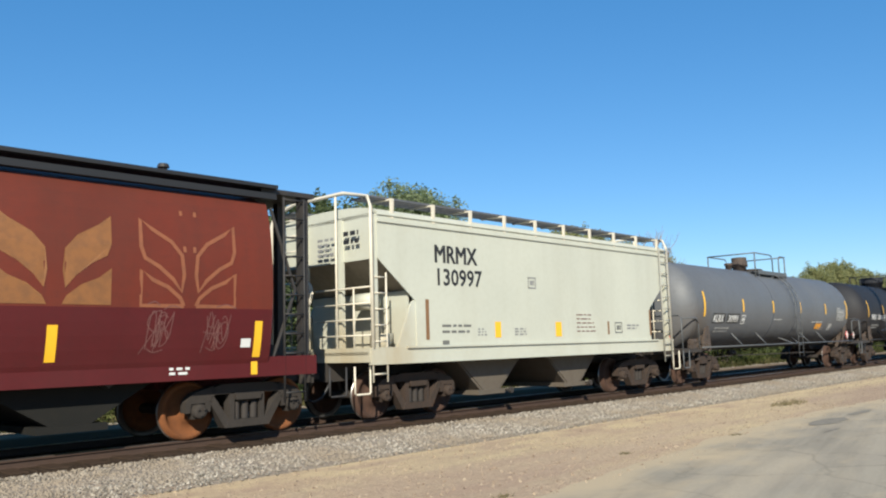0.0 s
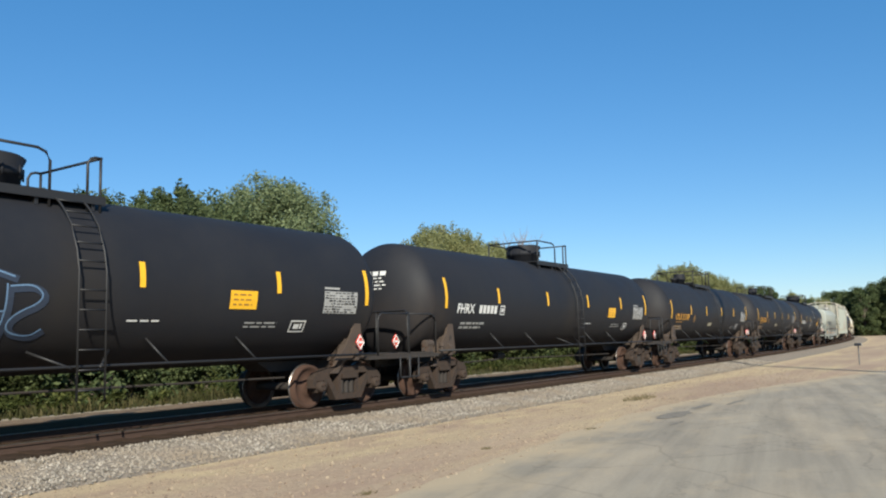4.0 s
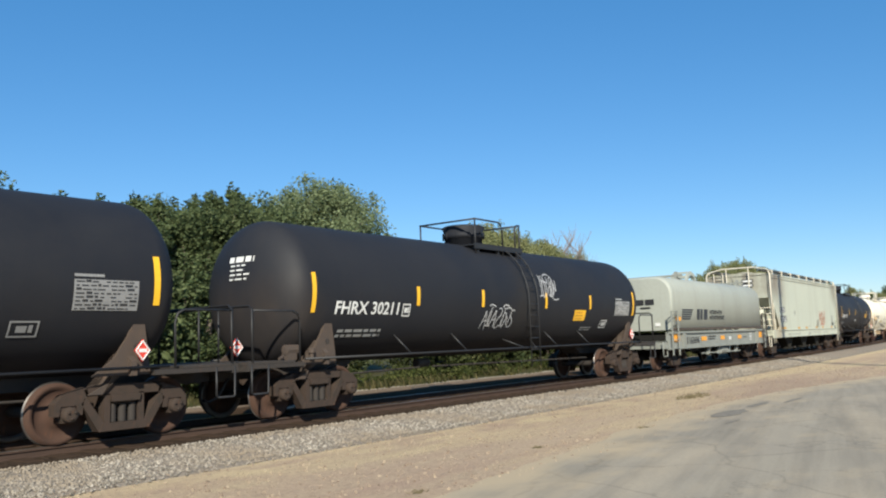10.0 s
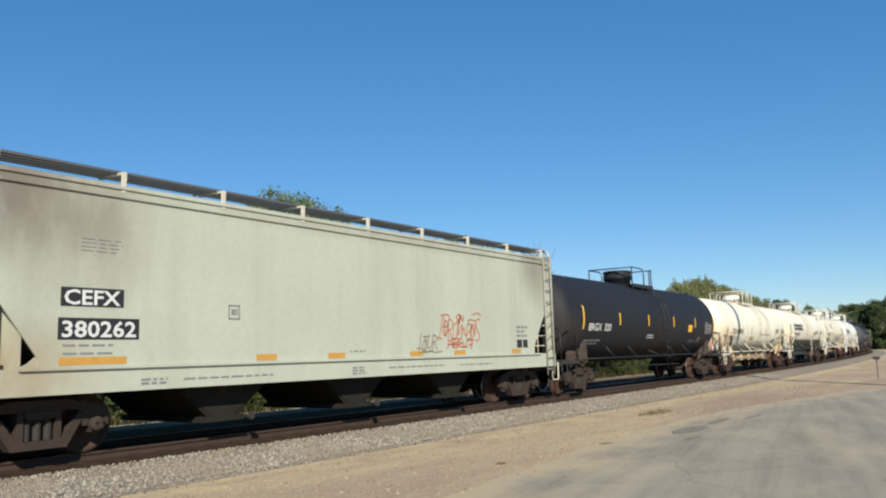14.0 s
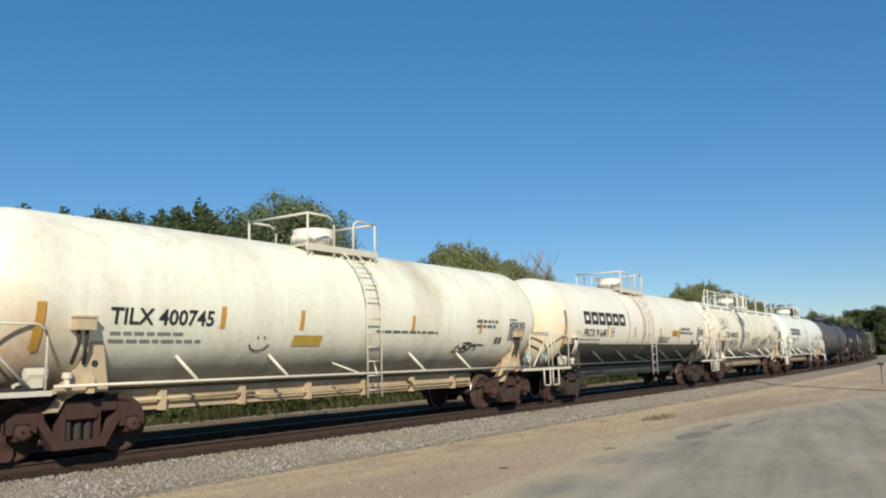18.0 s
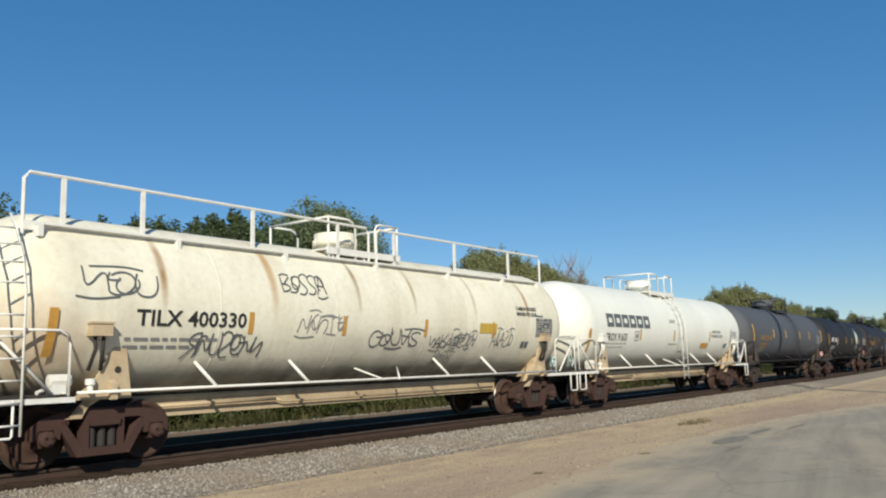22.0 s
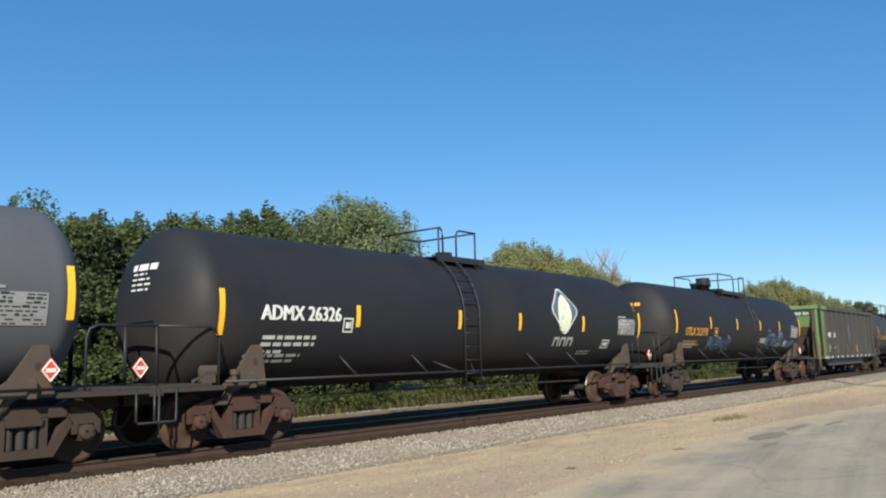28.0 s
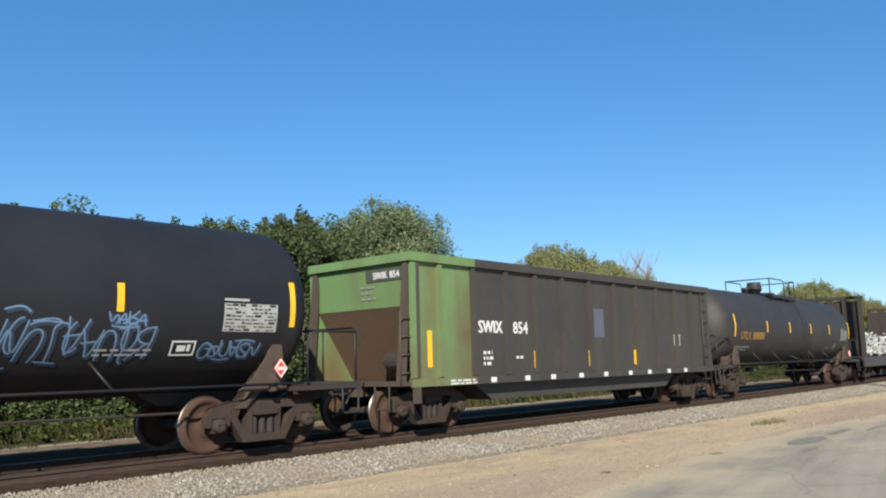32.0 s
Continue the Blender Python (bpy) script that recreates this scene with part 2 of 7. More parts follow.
WHEAT = flat("tan_graphic_paint", (0.215, 0.088, 0.027), 0.6, 0, 0.6)
WHEATLINE = flat("pale_orange_graphic_paint", (0.225, 0.075, 0.032), 0.6, 0, 0.45)
BLUESPRAY = flat("blue_spray_paint", (0.115, 0.20, 0.32), 0.6, 0, 0.4)
DIMBLUE = flat("dim_blue_spray_paint", (0.022, 0.034, 0.060), 0.6, 0, 0.4)
WHITESPRAY = flat("white_spray_paint", (0.42, 0.42, 0.42), 0.6, 0, 0.4)
DARKSPRAY = flat("dark_spray_paint", (0.10, 0.11, 0.115), 0.6, 0, 0.4)
ORANGESPRAY = flat("orange_spray_paint", (0.46, 0.165, 0.095), 0.6, 0, 0.4)
PLACARD = flat("dull_yellow_placard", (0.50, 0.34, 0.055), 0.55, 0, 0.35)
# pale ladder paint greyed to show the tail ladders in shade
GREYPIPE = flat("shaded_ladder_paint", (0.30, 0.29, 0.25), 0.6, 0, 0.4)
BLUEPATCH = flat("slate_blue_patch", (0.085, 0.095, 0.125), 0.6)
LOGOBLUE = flat("blue_grey_logo_paint", (0.07, 0.11, 0.15), 0.5)


# ---- mesh kit ----
class Geo:
    """Vertices and faces of one mesh; each call adds a closed piece."""

    def __init__(self):
        self.v, self.f, self.m, self.rungs = [], [], [], []

    def add(self, verts, faces, mat=0):
        o = len(self.v)
        self.v += [tuple(q) for q in verts]
        self.f += [tuple(i + o for i in q) for q in faces]
        self.m += [mat] * len(faces)
        return self

    def box(self, x0, x1, y0, y1, z0, z1, mat=0):
        return self.add([(x0, y0, z0), (x1, y0, z0), (x1, y1, z0), (x0, y1, z0), (x0, y0, z1), (x1, y0, z1), (x1, y1, z1), (x0, y1, z1)],
                        [(0, 3, 2, 1), (4, 5, 6, 7), (0, 1, 5, 4), (1, 2, 6, 5), (2, 3, 7, 6), (3, 0, 4, 7)], mat)

    def prism(self, pts, y0, y1, mat=0):
        """An outline in x and z, clockwise or not, drawn out from y0 to y1."""
        k = len(pts)
        area = sum(pts[i][0] * pts[(i + 1) % k][1] - pts[(i + 1) % k][0] * pts[i][1] for i in range(k))
        if area < 0:
            pts = pts[::-1]
        v = [(x, y0, z) for x, z in pts] + [(x, y1, z) for x, z in pts]
        f = [tuple(range(k)), tuple(range(2 * k - 1, k - 1, -1))]
        f += [((i + 1) % k, i, i + k, (i + 1) % k + k) for i in range(k)]
        return self.add(v, f, mat)

    def prism_x(self, pts, x0, x1, mat=0):
        """An outline in y and z drawn out along x."""
        k = len(pts)
        area = sum(pts[i][0] * pts[(i + 1) % k][1] - pts[(i + 1) % k][0] * pts[i][1] for i in range(k))
        if area < 0:
            pts = pts[::-1]
        v = [(x0, y, z) for y, z in pts] + [(x1, y, z) for y, z in pts]
        f = [tuple(range(k - 1, -1, -1)), tuple(range(k, 2 * k))]
        f += [(i, (i + 1) % k, (i + 1) % k + k, i + k) for i in range(k)]
        return self.add(v, f, mat)

    def tube(self, pts, r, seg=6, mat=0):
        """A pipe along a row of points."""
        pts = [Vector(q) for q in pts]
        rings = []
        for i, q in enumerate(pts):
            d = (pts[min(i + 1, len(pts) - 1)] - pts[max(i - 1, 0)]).normalized()
            a = d.orthogonal().normalized() if abs(d.z) > 0.9 else Vector((0, 0, 1)).cross(d).normalized()
            b = d.cross(a)
            rings.append([q + r * (math.cos(2 * math.pi * j / seg) * a + math.sin(2 * math.pi * j / seg) * b) for j in range(seg)])
        v = [q for ring in rings for q in ring]
        f = [(i * seg + j, i * seg + (j + 1) % seg, (i + 1) * seg + (j + 1) % seg, (i + 1) * seg + j) for i in range(len(pts) - 1) for j in range(seg)]
        f += [tuple(range(seg - 1, -1, -1)), tuple((len(pts) - 1) * seg + j for j in range(seg))]
        return self.add(v, f, mat)

    def lathe(self, prof, axis, centre, seg=32, mats=None):
        """Turns a row of (along, radius) about an axis 'x', 'y' or 'z' through centre."""
        k = len(prof)
        cx, cy, cz = centre
        v = []
        for s, r in prof:
            for j in range(seg):
                a = 2 * math.pi * j / seg
                c, d = r * math.cos(a), r * math.sin(a)
                v.append({"x": (cx + s, cy + c, cz + d), "y": (cx + d, cy + s, cz + c), "z": (cx + c, cy + d, cz + s)}[axis])
        o = len(self.v)
        self.v += v
        for i in range(k - 1):
            for j in range(seg):
                self.f.append((o + i * seg + j, o + (i + 1) * seg + j, o + (i + 1) * seg + (j + 1) % seg, o + i * seg + (j + 1) % seg)[::-1])
                self.m.append(mats[i] if mats else 0)
        self.f += [tuple(o + j for j in range(seg))[::-1], tuple(o + (k - 1) * seg + j for j in range(seg))]
        self.m += [mats[0] if mats else 0, mats[-1] if mats else 0]
        return self

    def mesh(self, name, mats, smooth=False):
        me = bpy.data.meshes.new(name)
        me.from_pydata(self.v, [], self.f)
        for q in mats if isinstance(mats, (list, tuple)) else [mats]:
            me.materials.append(q)
        if len(me.materials) > 1:
            me.polygons.foreach_set("material_index", self.m)
        if smooth:
            me.polygons.foreach_set("use_smooth", [len(q) < 7 for q in self.f])
        me.update()
        return me


def fix_normals(me):
    bm = bmesh.new()
    bm.from_mesh(me)
    bmesh.ops.recalc_face_normals(bm, faces=bm.faces[:])
    bm.to_mesh(me)
    bm.free()
    return me


def part(name, geo, mat, parent, label="", smooth=False):
    """One mesh object under a thing or under a part."""
    me = geo if isinstance(geo, bpy.types.Mesh) else fix_normals(geo.mesh(name, mat, smooth))
    ob = new(name, me)
    ob.parent = parent
    if label:
        ob["label"] = label
    if isinstance(geo, Geo):
        for bar in geo.rungs:
            new("rung", bar.mesh("rung", mat, True)).parent = ob
    return ob


def thing(name, label, category, group="", kind="", data=None):
    return tagged(new(name, data), label, category, group, kind)


# ---- lettering, laid out flat in x and z, then set on a side ----
def letters(text):
    cu = bpy.data.curves.new("lettering", "FONT")
    cu.body, cu.size, cu.resolution_u, cu.offset = text, 1.0, 2, (0.0 if "M" in text or "W" in text else 0.020)
    ob = bpy.data.objects.new("lettering", cu)
    scene.collection.objects.link(ob)
    me = bpy.data.meshes.new_from_object(ob.evaluated_get(bpy.context.evaluated_depsgraph_get()))
    bpy.data.objects.remove(ob)
    v = [tuple(q.co[:2]) for q in me.vertices]
    f = [tuple(q.vertices) for q in me.polygons]
    bpy.data.meshes.remove(me)
    return v, f


WORDS = ["MRMX", "130997", "KLRX", "30991", "FHRX", "30014", "FHRX 30211", "UTLX 212189", "UTLX 212236", "UTLX 212193", "UTLX", "163696", "CEFX", "380262",
         "BRGX  320", "TILX 400745", "PROX 91648", "TILX 400330", "PROX 91633", "ADMX 26326", "SWIX", "854", "NATX 251647", "CARBON DIOXIDE", "REFRIGERATED LIQUID", "REGULATING VALVES", "VENTING NORMAL"]
TYPE = {w: letters(w) for w in WORDS}


def put_flat(side):
    """side(x, z) gives the place on the car's skin; marks stand a little proud of it."""
    return side


def tank_side(R, zc, lift=0.012):
    return lambda x, z: (x, -(R + lift) * math.cos((z - zc) / R), zc + (R + lift) * math.sin((z - zc) / R))


def wall_side(y, lift=0.006):
    return lambda x, z: (x, y - lift, z)


def end_side(x, lift=0.02, tilt=0.0, z0=0.0):
    """The front end: u runs from the far side to the near side, which is at -y."""
    return lambda u, z: (x - lift + tilt * (z - z0), -u, z)


def mark(name, side, parent, mat, rects=(), text=None, label=""):
    """Flat marks on a side: rectangles (x0, x1, z0, z1) or one line of text (words, x0, x1, z0, height, slant)."""
    g = Geo()
    for x0, x1, z0, z1 in rects:
        k = max(1, int(abs(z1 - z0) / 0.12))
        h = max(1, int(abs(x1 - x0) / 2.5))
        v = [side(x0 + (x1 - x0) * i / h, z0 + (z1 - z0) * j / k) for j in range(k + 1) for i in range(h + 1)]
        g.add(v, [(j * (h + 1) + i, j * (h + 1) + i + 1, (j + 1) * (h + 1) + i + 1, (j + 1) * (h + 1) + i) for j in range(k) for i in range(h)])
    if text:
        words, x0, x1, z0, height, slant = text
        v, f = TYPE[words]
        lo, hi = min(q[0] for q in v), max(q[0] for q in v)
        top = max(q[1] for q in v)
        for shift, lift in ((0.0, 0.0), (0.030, 0.002)) if "M" in words or "W" in words else ((0.0, 0.0),):
            pts = [side(x0 + shift + (q[0] - lo) / (hi - lo) * (x1 - x0) + slant * q[1] / top * height, z0 + q[1] / top * height) for q in v]
            g.add([(a, b - lift, c) for a, b, c in pts], f)
    me = g.mesh(name, mat)
    ob = new(name, me)
    ob.parent = parent
    if label:
        ob["label"] = label
    if len(rects) > 2:
        ob["kind"] = "stuff"
    return ob


def word_bars(x0, z0, width, rows, row_h, seed, gap=0.55):
    """Lines of small writing as dashes."""
    rng = random.Random(seed)
    out = []
    for r in range(rows):
        x, end = x0, x0 + width * rng.uniform(0.7, 1.0)
        z = z0 - r * row_h
        while x < end:
            w = min(rng.uniform(0.10, 0.28) * min(1, width / 0.8), end - x)
            out.append((x, x + w, z - row_h * gap, z))
            x += w + 0.05
    return out


def scrawl(x0, z0, w, h, n, seed, slant=0.15):
    """Letter-like strokes of spray paint that lean and overlap: stems, bowls, hooks and zigzags, as rows of (x, z)."""
    rng = random.Random(seed)
    lines = []
    cell = w / n
    for i in range(n):
        a, b = x0 + cell * (i - 0.18), x0 + cell * (i + 1.15)
        lo, hi = z0 + h * rng.uniform(-0.06, 0.10), z0 + h * rng.uniform(0.82, 1.12)

        fu, fv, sway = rng.random() < 0.6, rng.random() < 0.5, rng.uniform(-0.25, 0.25)

        def put(pts):
            pts = [((1 - u if fu else u) + sway * (v - 0.5), 1 - v if fv else v) for u, v in pts]
            for turn in range(2):
                pts = pts[:1] + [(p[0] * f + q[0] * (1 - f), p[1] * f + q[1] * (1 - f)) for p, q in zip(pts[:-1], pts[1:]) for f in (0.75, 0.25)] + pts[-1:]
            lines.append([(a + (b - a) * u + slant * h * (v - 0.5), lo + (hi - lo) * v) for u, v in pts])

        def arc(cx, cz, rx, rz, q0, q1, k=8):
            put([(cx + rx * math.cos(radians(q0 + (q1 - q0) * j / k)), cz + rz * math.sin(radians(q0 + (q1 - q0) * j / k))) for j in range(k + 1)])
        kind = rng.randrange(7)
        if kind == 0:
            put([(0.15, 0.0), (0.12, 0.5), (0.18, 1.0)])
            arc(0.20, 0.74, 0.62, 0.26, 95, -95)
            put([(0.35, 0.48), (0.9, -0.05)])
        elif kind == 1:
            put([(0.05, 0.0), (0.45, 1.05), (0.62, 0.5), (0.9, -0.05)])
            put([(0.15, 0.36), (0.85, 0.42)])
        elif kind == 2:
            arc(0.52, 0.5, 0.42, 0.5, 50, 320, 12)
            put([(0.55, 0.36), (0.95, 0.40), (0.9, 0.05)])
        elif kind == 3:
            put([(0.85, 0.95), (0.35, 1.0), (0.12, 0.72), (0.75, 0.42), (0.8, 0.1), (0.3, -0.03), (0.08, 0.15)])
        elif kind == 4:
            put([(0.1, 0.05), (0.2, 1.0), (0.75, 0.05), (0.85, 1.0)])
        elif kind == 5:
            put([(0.1, 0.98), (0.95, 0.92)])
            put([(0.55, 0.95), (0.48, 0.4), (0.52, 0.0), (0.3, -0.1)])
        else:
            put([(0.2, 1.0), (0.15, 0.4), (0.3, 0.0), (0.75, 0.05), (0.88, 0.6), (0.8, 1.05)])
        if i % 3 == 1:
            arc(rng.uniform(0.3, 0.7), rng.uniform(0.3, 0.7), 0.35, 0.4, rng.uniform(0, 360), rng.uniform(360, 600), 9)
        if rng.random() < 0.35:
            put([(rng.uniform(-0.3, 0.2), -0.12), (0.5, -0.26), (rng.uniform(0.8, 1.6), -0.16)])
    return lines


def spray(name, side, parent, mat, lines, width, label=""):
    g = Geo()
    for pts in lines:
        v = []
        for i, (x, z) in enumerate(pts):
            a, b = pts[max(i - 1, 0)], pts[min(i + 1, len(pts) - 1)]
            dx, dz = b[0] - a[0], b[1] - a[1]
            d = math.hypot(dx, dz) or 1
            v += [side(x - dz / d * width / 2, z + dx / d * width / 2), side(x + dz / d * width / 2, z - dx / d * width / 2)]
        g.add(v, [(2 * i, 2 * i + 1, 2 * i + 3, 2 * i + 2) for i in range(len(pts) - 1)])
    ob = new(name, g.mesh(name, mat))
    ob.parent = parent
    ob["kind"] = "stuff"
    if label:
        ob["label"] = label
    return ob


# ---- the line of the track ----
RAIL, LAT, BEND = 0.275, 12.95, 0.000853


def heading(u):
    return BEND * (u - 16.1)


def on_track(u, off=0.0):
    """The place u metres along the track, off metres to the far side of its middle."""
    h, h0 = heading(u), heading(0)
    lat = LAT + off
    return (math.sin(h) - math.sin(h0)) / BEND - lat * math.sin(h), (math.cos(h0) - math.cos(h)) / BEND + lat * math.cos(h)


def run(t):
    """Metres that the train has run after t seconds."""
    i = min(max(int(t), 0), len(RUN) - 2)
    f = t - i
    p = [RUN[min(max(j, 0), len(RUN) - 1)] for j in range(i - 1, i + 3)]
    if i == 0:
        p[0] = 2 * p[1] - p[2]
    if i == len(RUN) - 2:
        p[3] = 2 * p[2] - p[1]
    return p[1] + 0.5 * f * (p[2] - p[0] + f * (2 * p[0] - 5 * p[1] + 4 * p[2] - p[3] + f * (3 * (p[1] - p[2]) + p[3] - p[0])))


TRAIN, WHEELS, SHARED, HEADS = [], [], {}, {}
WHEEL_R = 0.457


def shared(name, mat, build, smooth=False):
    key = (name, mat[0].name if isinstance(mat, (list, tuple)) else mat.name)
    if key not in SHARED:
        g = Geo()
        build(g)
        SHARED[key] = fix_normals(g.mesh(name, mat, smooth))
    return SHARED[key]


# ---- trucks: side frames, springs, wheels, bearings ----
def build_side_frame(g):
    for y0 in (-0.09,):
        y1 = y0 + 0.18
        g.prism([(-0.62, 0.70), (0.62, 0.70), (0.66, 0.80), (0.45, 0.86), (-0.45, 0.86), (-0.66, 0.80)], y0, y1)
        for s in (-1, 1):
            g.prism([(s * 0.62, 0.84), (s * 0.98, 0.74), (s * 1.10, 0.62), (s * 1.10, 0.44), (s * 1.03, 0.44), (s * 1.01, 0.58), (s * 0.77, 0.58), (s * 0.75, 0.44), (s * 0.68, 0.44), (s * 0.66, 0.66), (s * 0.58, 0.70)], y0, y1)
            g.prism([(s * 0.70, 0.60), (s * 0.62, 0.68), (s * 0.30, 0.24), (s * 0.42, 0.16)], y0, y1)
            g.prism([(s * 0.24, 0.28), (s * 0.33, 0.26), (s * 0.33, 0.72), (s * 0.24, 0.72)], y0, y1)
            g.prism([(s * 0.80, 0.60), (s * 0.98, 0.60), (s * 1.02, 0.50), (s * 0.98, 0.34), (s * 0.80, 0.34), (s * 0.76, 0.50)], y0 + 0.02, y1 - 0.02)
        g.prism([(-0.42, 0.16), (0.42, 0.16), (0.36, 0.28), (-0.36, 0.28)], y0 - 0.02, y1 + 0.02)
        g.prism([(-0.23, 0.60), (0.23, 0.60), (0.25, 0.70), (-0.25, 0.70)], y0 - 0.05, y1 + 0.05)


def build_springs(g):
    g.lathe([(0.275 + i * 0.022, 0.076 if i % 2 else 0.056) for i in range(14)], "z", (0, 0, 0), 10)


def build_bolster(g):
    g.prism_x([(-1.12, 0.58), (-0.9, 0.48), (0.9, 0.48), (1.12, 0.58), (1.12, 0.70), (0.4, 0.80), (-0.4, 0.80), (-1.12, 0.70)], -0.19, 0.19)
    g.lathe([(0.78, 0.20), (0.88, 0.20)], "z", (0, 0, 0), 16)


def build_wheel(g):
    g.lathe([(-0.075, 0.115), (-0.078, 0.16), (-0.03, 0.19), (-0.015, 0.36), (-0.065, 0.385), (-0.068, 0.452), (0.055, 0.460), (0.062, 0.482), (0.072, 0.484), (0.078, 0.470), (0.070, 0.385), (0.02, 0.36), (0.0, 0.19), (0.06, 0.16), (0.062, 0.115)],
            "y", (0, 0, 0), 36, [0, 0, 0, 0, 0, 0, 1, 1, 1, 1, 0, 0, 0, 0])


def build_axle(g):
    g.lathe([(-1.10, 0.075), (-0.70, 0.09), (-0.66, 0.085), (0.66, 0.085), (0.70, 0.09), (1.10, 0.075)], "y", (0, 0, 0), 12)


def build_bearing(g):
    g.lathe([(-0.13, 0.05), (-0.135, 0.10), (-0.10, 0.115), (0.10, 0.118), (0.12, 0.09)], "y", (0, 0, 0), 14)
    for i in range(3):
        a = i * 2.094 + 0.5
        g.lathe([(-0.155, 0.018), (-0.13, 0.018)], "y", (0.06 * math.cos(a), 0, 0.06 * math.sin(a)), 6)


def build_brake(g):
    g.tube([(0, -0.8, 0.38), (0, 0.8, 0.38)], 0.04, 6)
    for y in (-0.755, 0.755):
        g.prism([(-0.06, 0.26), (0.05, 0.28), (0.05, 0.52), (-0.06, 0.54)], y - 0.05, y + 0.05)


def truck(car, x, cast=None, plate=None):
    cast = cast or TRUCK
    base = part("truck", shared("truck", cast, build_bolster), cast, car)
    base.location = (x, 0, 0)
    for y in (-1.05, 1.05):
        part("side_frame", shared("side_frame", cast, build_side_frame), cast, base).location = (0, y, 0)
        for x in (-0.165, 0.0, 0.165):
            part("spring", shared("spring", UNDER, build_springs, True), UNDER, base).location = (x, y, 0)
    for s in (-0.889, 0.889):
        part("axle", shared("axle", UNDER, build_axle, True), UNDER, base).location = (s, 0, WHEEL_R)
        part("brake_beam", shared("brake_beam", UNDER, build_brake), UNDER, base).location = (s * 0.42, 0, 0.06)
        for y in (-1, 1):
            part("bearing", shared("bearing", cast, build_bearing, True), cast, base).location = (s, y * 1.10, WHEEL_R)
            w = part("wheel", shared("wheel" + ("_near" if y < 0 else "_far"), [plate or WHEELRUST, STEEL], build_wheel, True), None, base)
            w.matrix_parent_inverse = pose(s, y * 0.755, WHEEL_R, 0, 0, 0 if y < 0 else 180)
            if y > 0:
                w.matrix_parent_inverse = Matrix.Translation((s, y * 0.755, WHEEL_R)) @ Matrix.Scale(-1, 4, (0, 1, 0))
            WHEELS.append(w)
    return base


def build_coupler(g):
    g.box(-0.45, 0.05, -0.07, 0.07, 0.80, 0.94)
    g.prism([(0.0, 0.74), (0.22, 0.76), (0.24, 0.98), (0.0, 1.0)], -0.16, 0.12)
    g.prism([(0.18, 0.72), (0.30, 0.74), (0.30, 1.0), (0.18, 1.02)], 0.0, 0.14)


def build_hose(g):
    g.tube([(0, 0.3, 0.78), (0.10, 0.3, 0.62), (0.2, 0.26, 0.45), (0.34, 0.2, 0.38), (0.45, 0.14, 0.42)], 0.028, 6)


def build_step(g):
    g.tube([(-0.19, 0, 1.04), (-0.19, 0.0, 0.56), (-0.16, 0.0, 0.53), (0.16, 0.0, 0.53), (0.19, 0.0, 0.56), (0.19, 0, 1.04)], 0.020, 6)


def running_gear(car, half_tc, cast, step_mat, reach=2.02, steps=True, plate=None):
    """Trucks, couplers, hoses and steps, alike under every car."""
    for s in (-1, 1):
        truck(car, s * half_tc, cast, plate)
        c = part("coupler", shared("coupler", UNDER, build_coupler), UNDER, car)
        c.matrix_basis = pose(s * (half_tc + reach - 0.22), 0, 0, 0, 0, 0 if s > 0 else 180)
        h = part("air_hose", shared("air_hose", PIPEBLK, build_hose, True), PIPEBLK, car)
        h.matrix_basis = pose(s * (half_tc + reach - 0.5), 0, 0, 0, 0, 0 if s > 0 else 180)
        if steps:
            for y in (-1.42, 1.42):
                part("stirrup_step", shared("stirrup_step", step_mat, build_step, True), step_mat, car).location = (s * (half_tc + reach - 0.33), y, 0)


def rolling_stock(name, label, category, front, rear):
    car = thing(name, label, category, "cars of the freight train")
    TRAIN.append((car, front, rear))
    return car, (rear - front) / 2


def ladder_bars(g, path, width, step, r=0.018):
    """Two rails along a path of (y, z), at x from 0 to width, and rungs between."""
    for x in (0, width):
        g.tube([(x, y, z) for y, z in path], r, 6)
    d = 0.0
    for (ya, za), (yb, zb) in zip(path[:-1], path[1:]):
        l = math.hypot(yb - ya, zb - za)
        k = step - d % step if d else step * 0.5
        while k < l:
            f = k / l
            g.rungs.append(Geo().tube([(0, ya + (yb - ya) * f, za + (zb - za) * f), (width, ya + (yb - ya) * f, za + (zb - za) * f)], r * 0.8, 5))
            k += step
        d += l


# ---- tank cars ----
def head_side(half, head=0.73, R=1.46, zc=2.43):
    e = 2.0
    return lambda u, z: (-(half - head) - head * max(0.02, 1 - (math.hypot(u, z - zc) / R) ** e) ** (1 / e) - 0.015, -u, z)


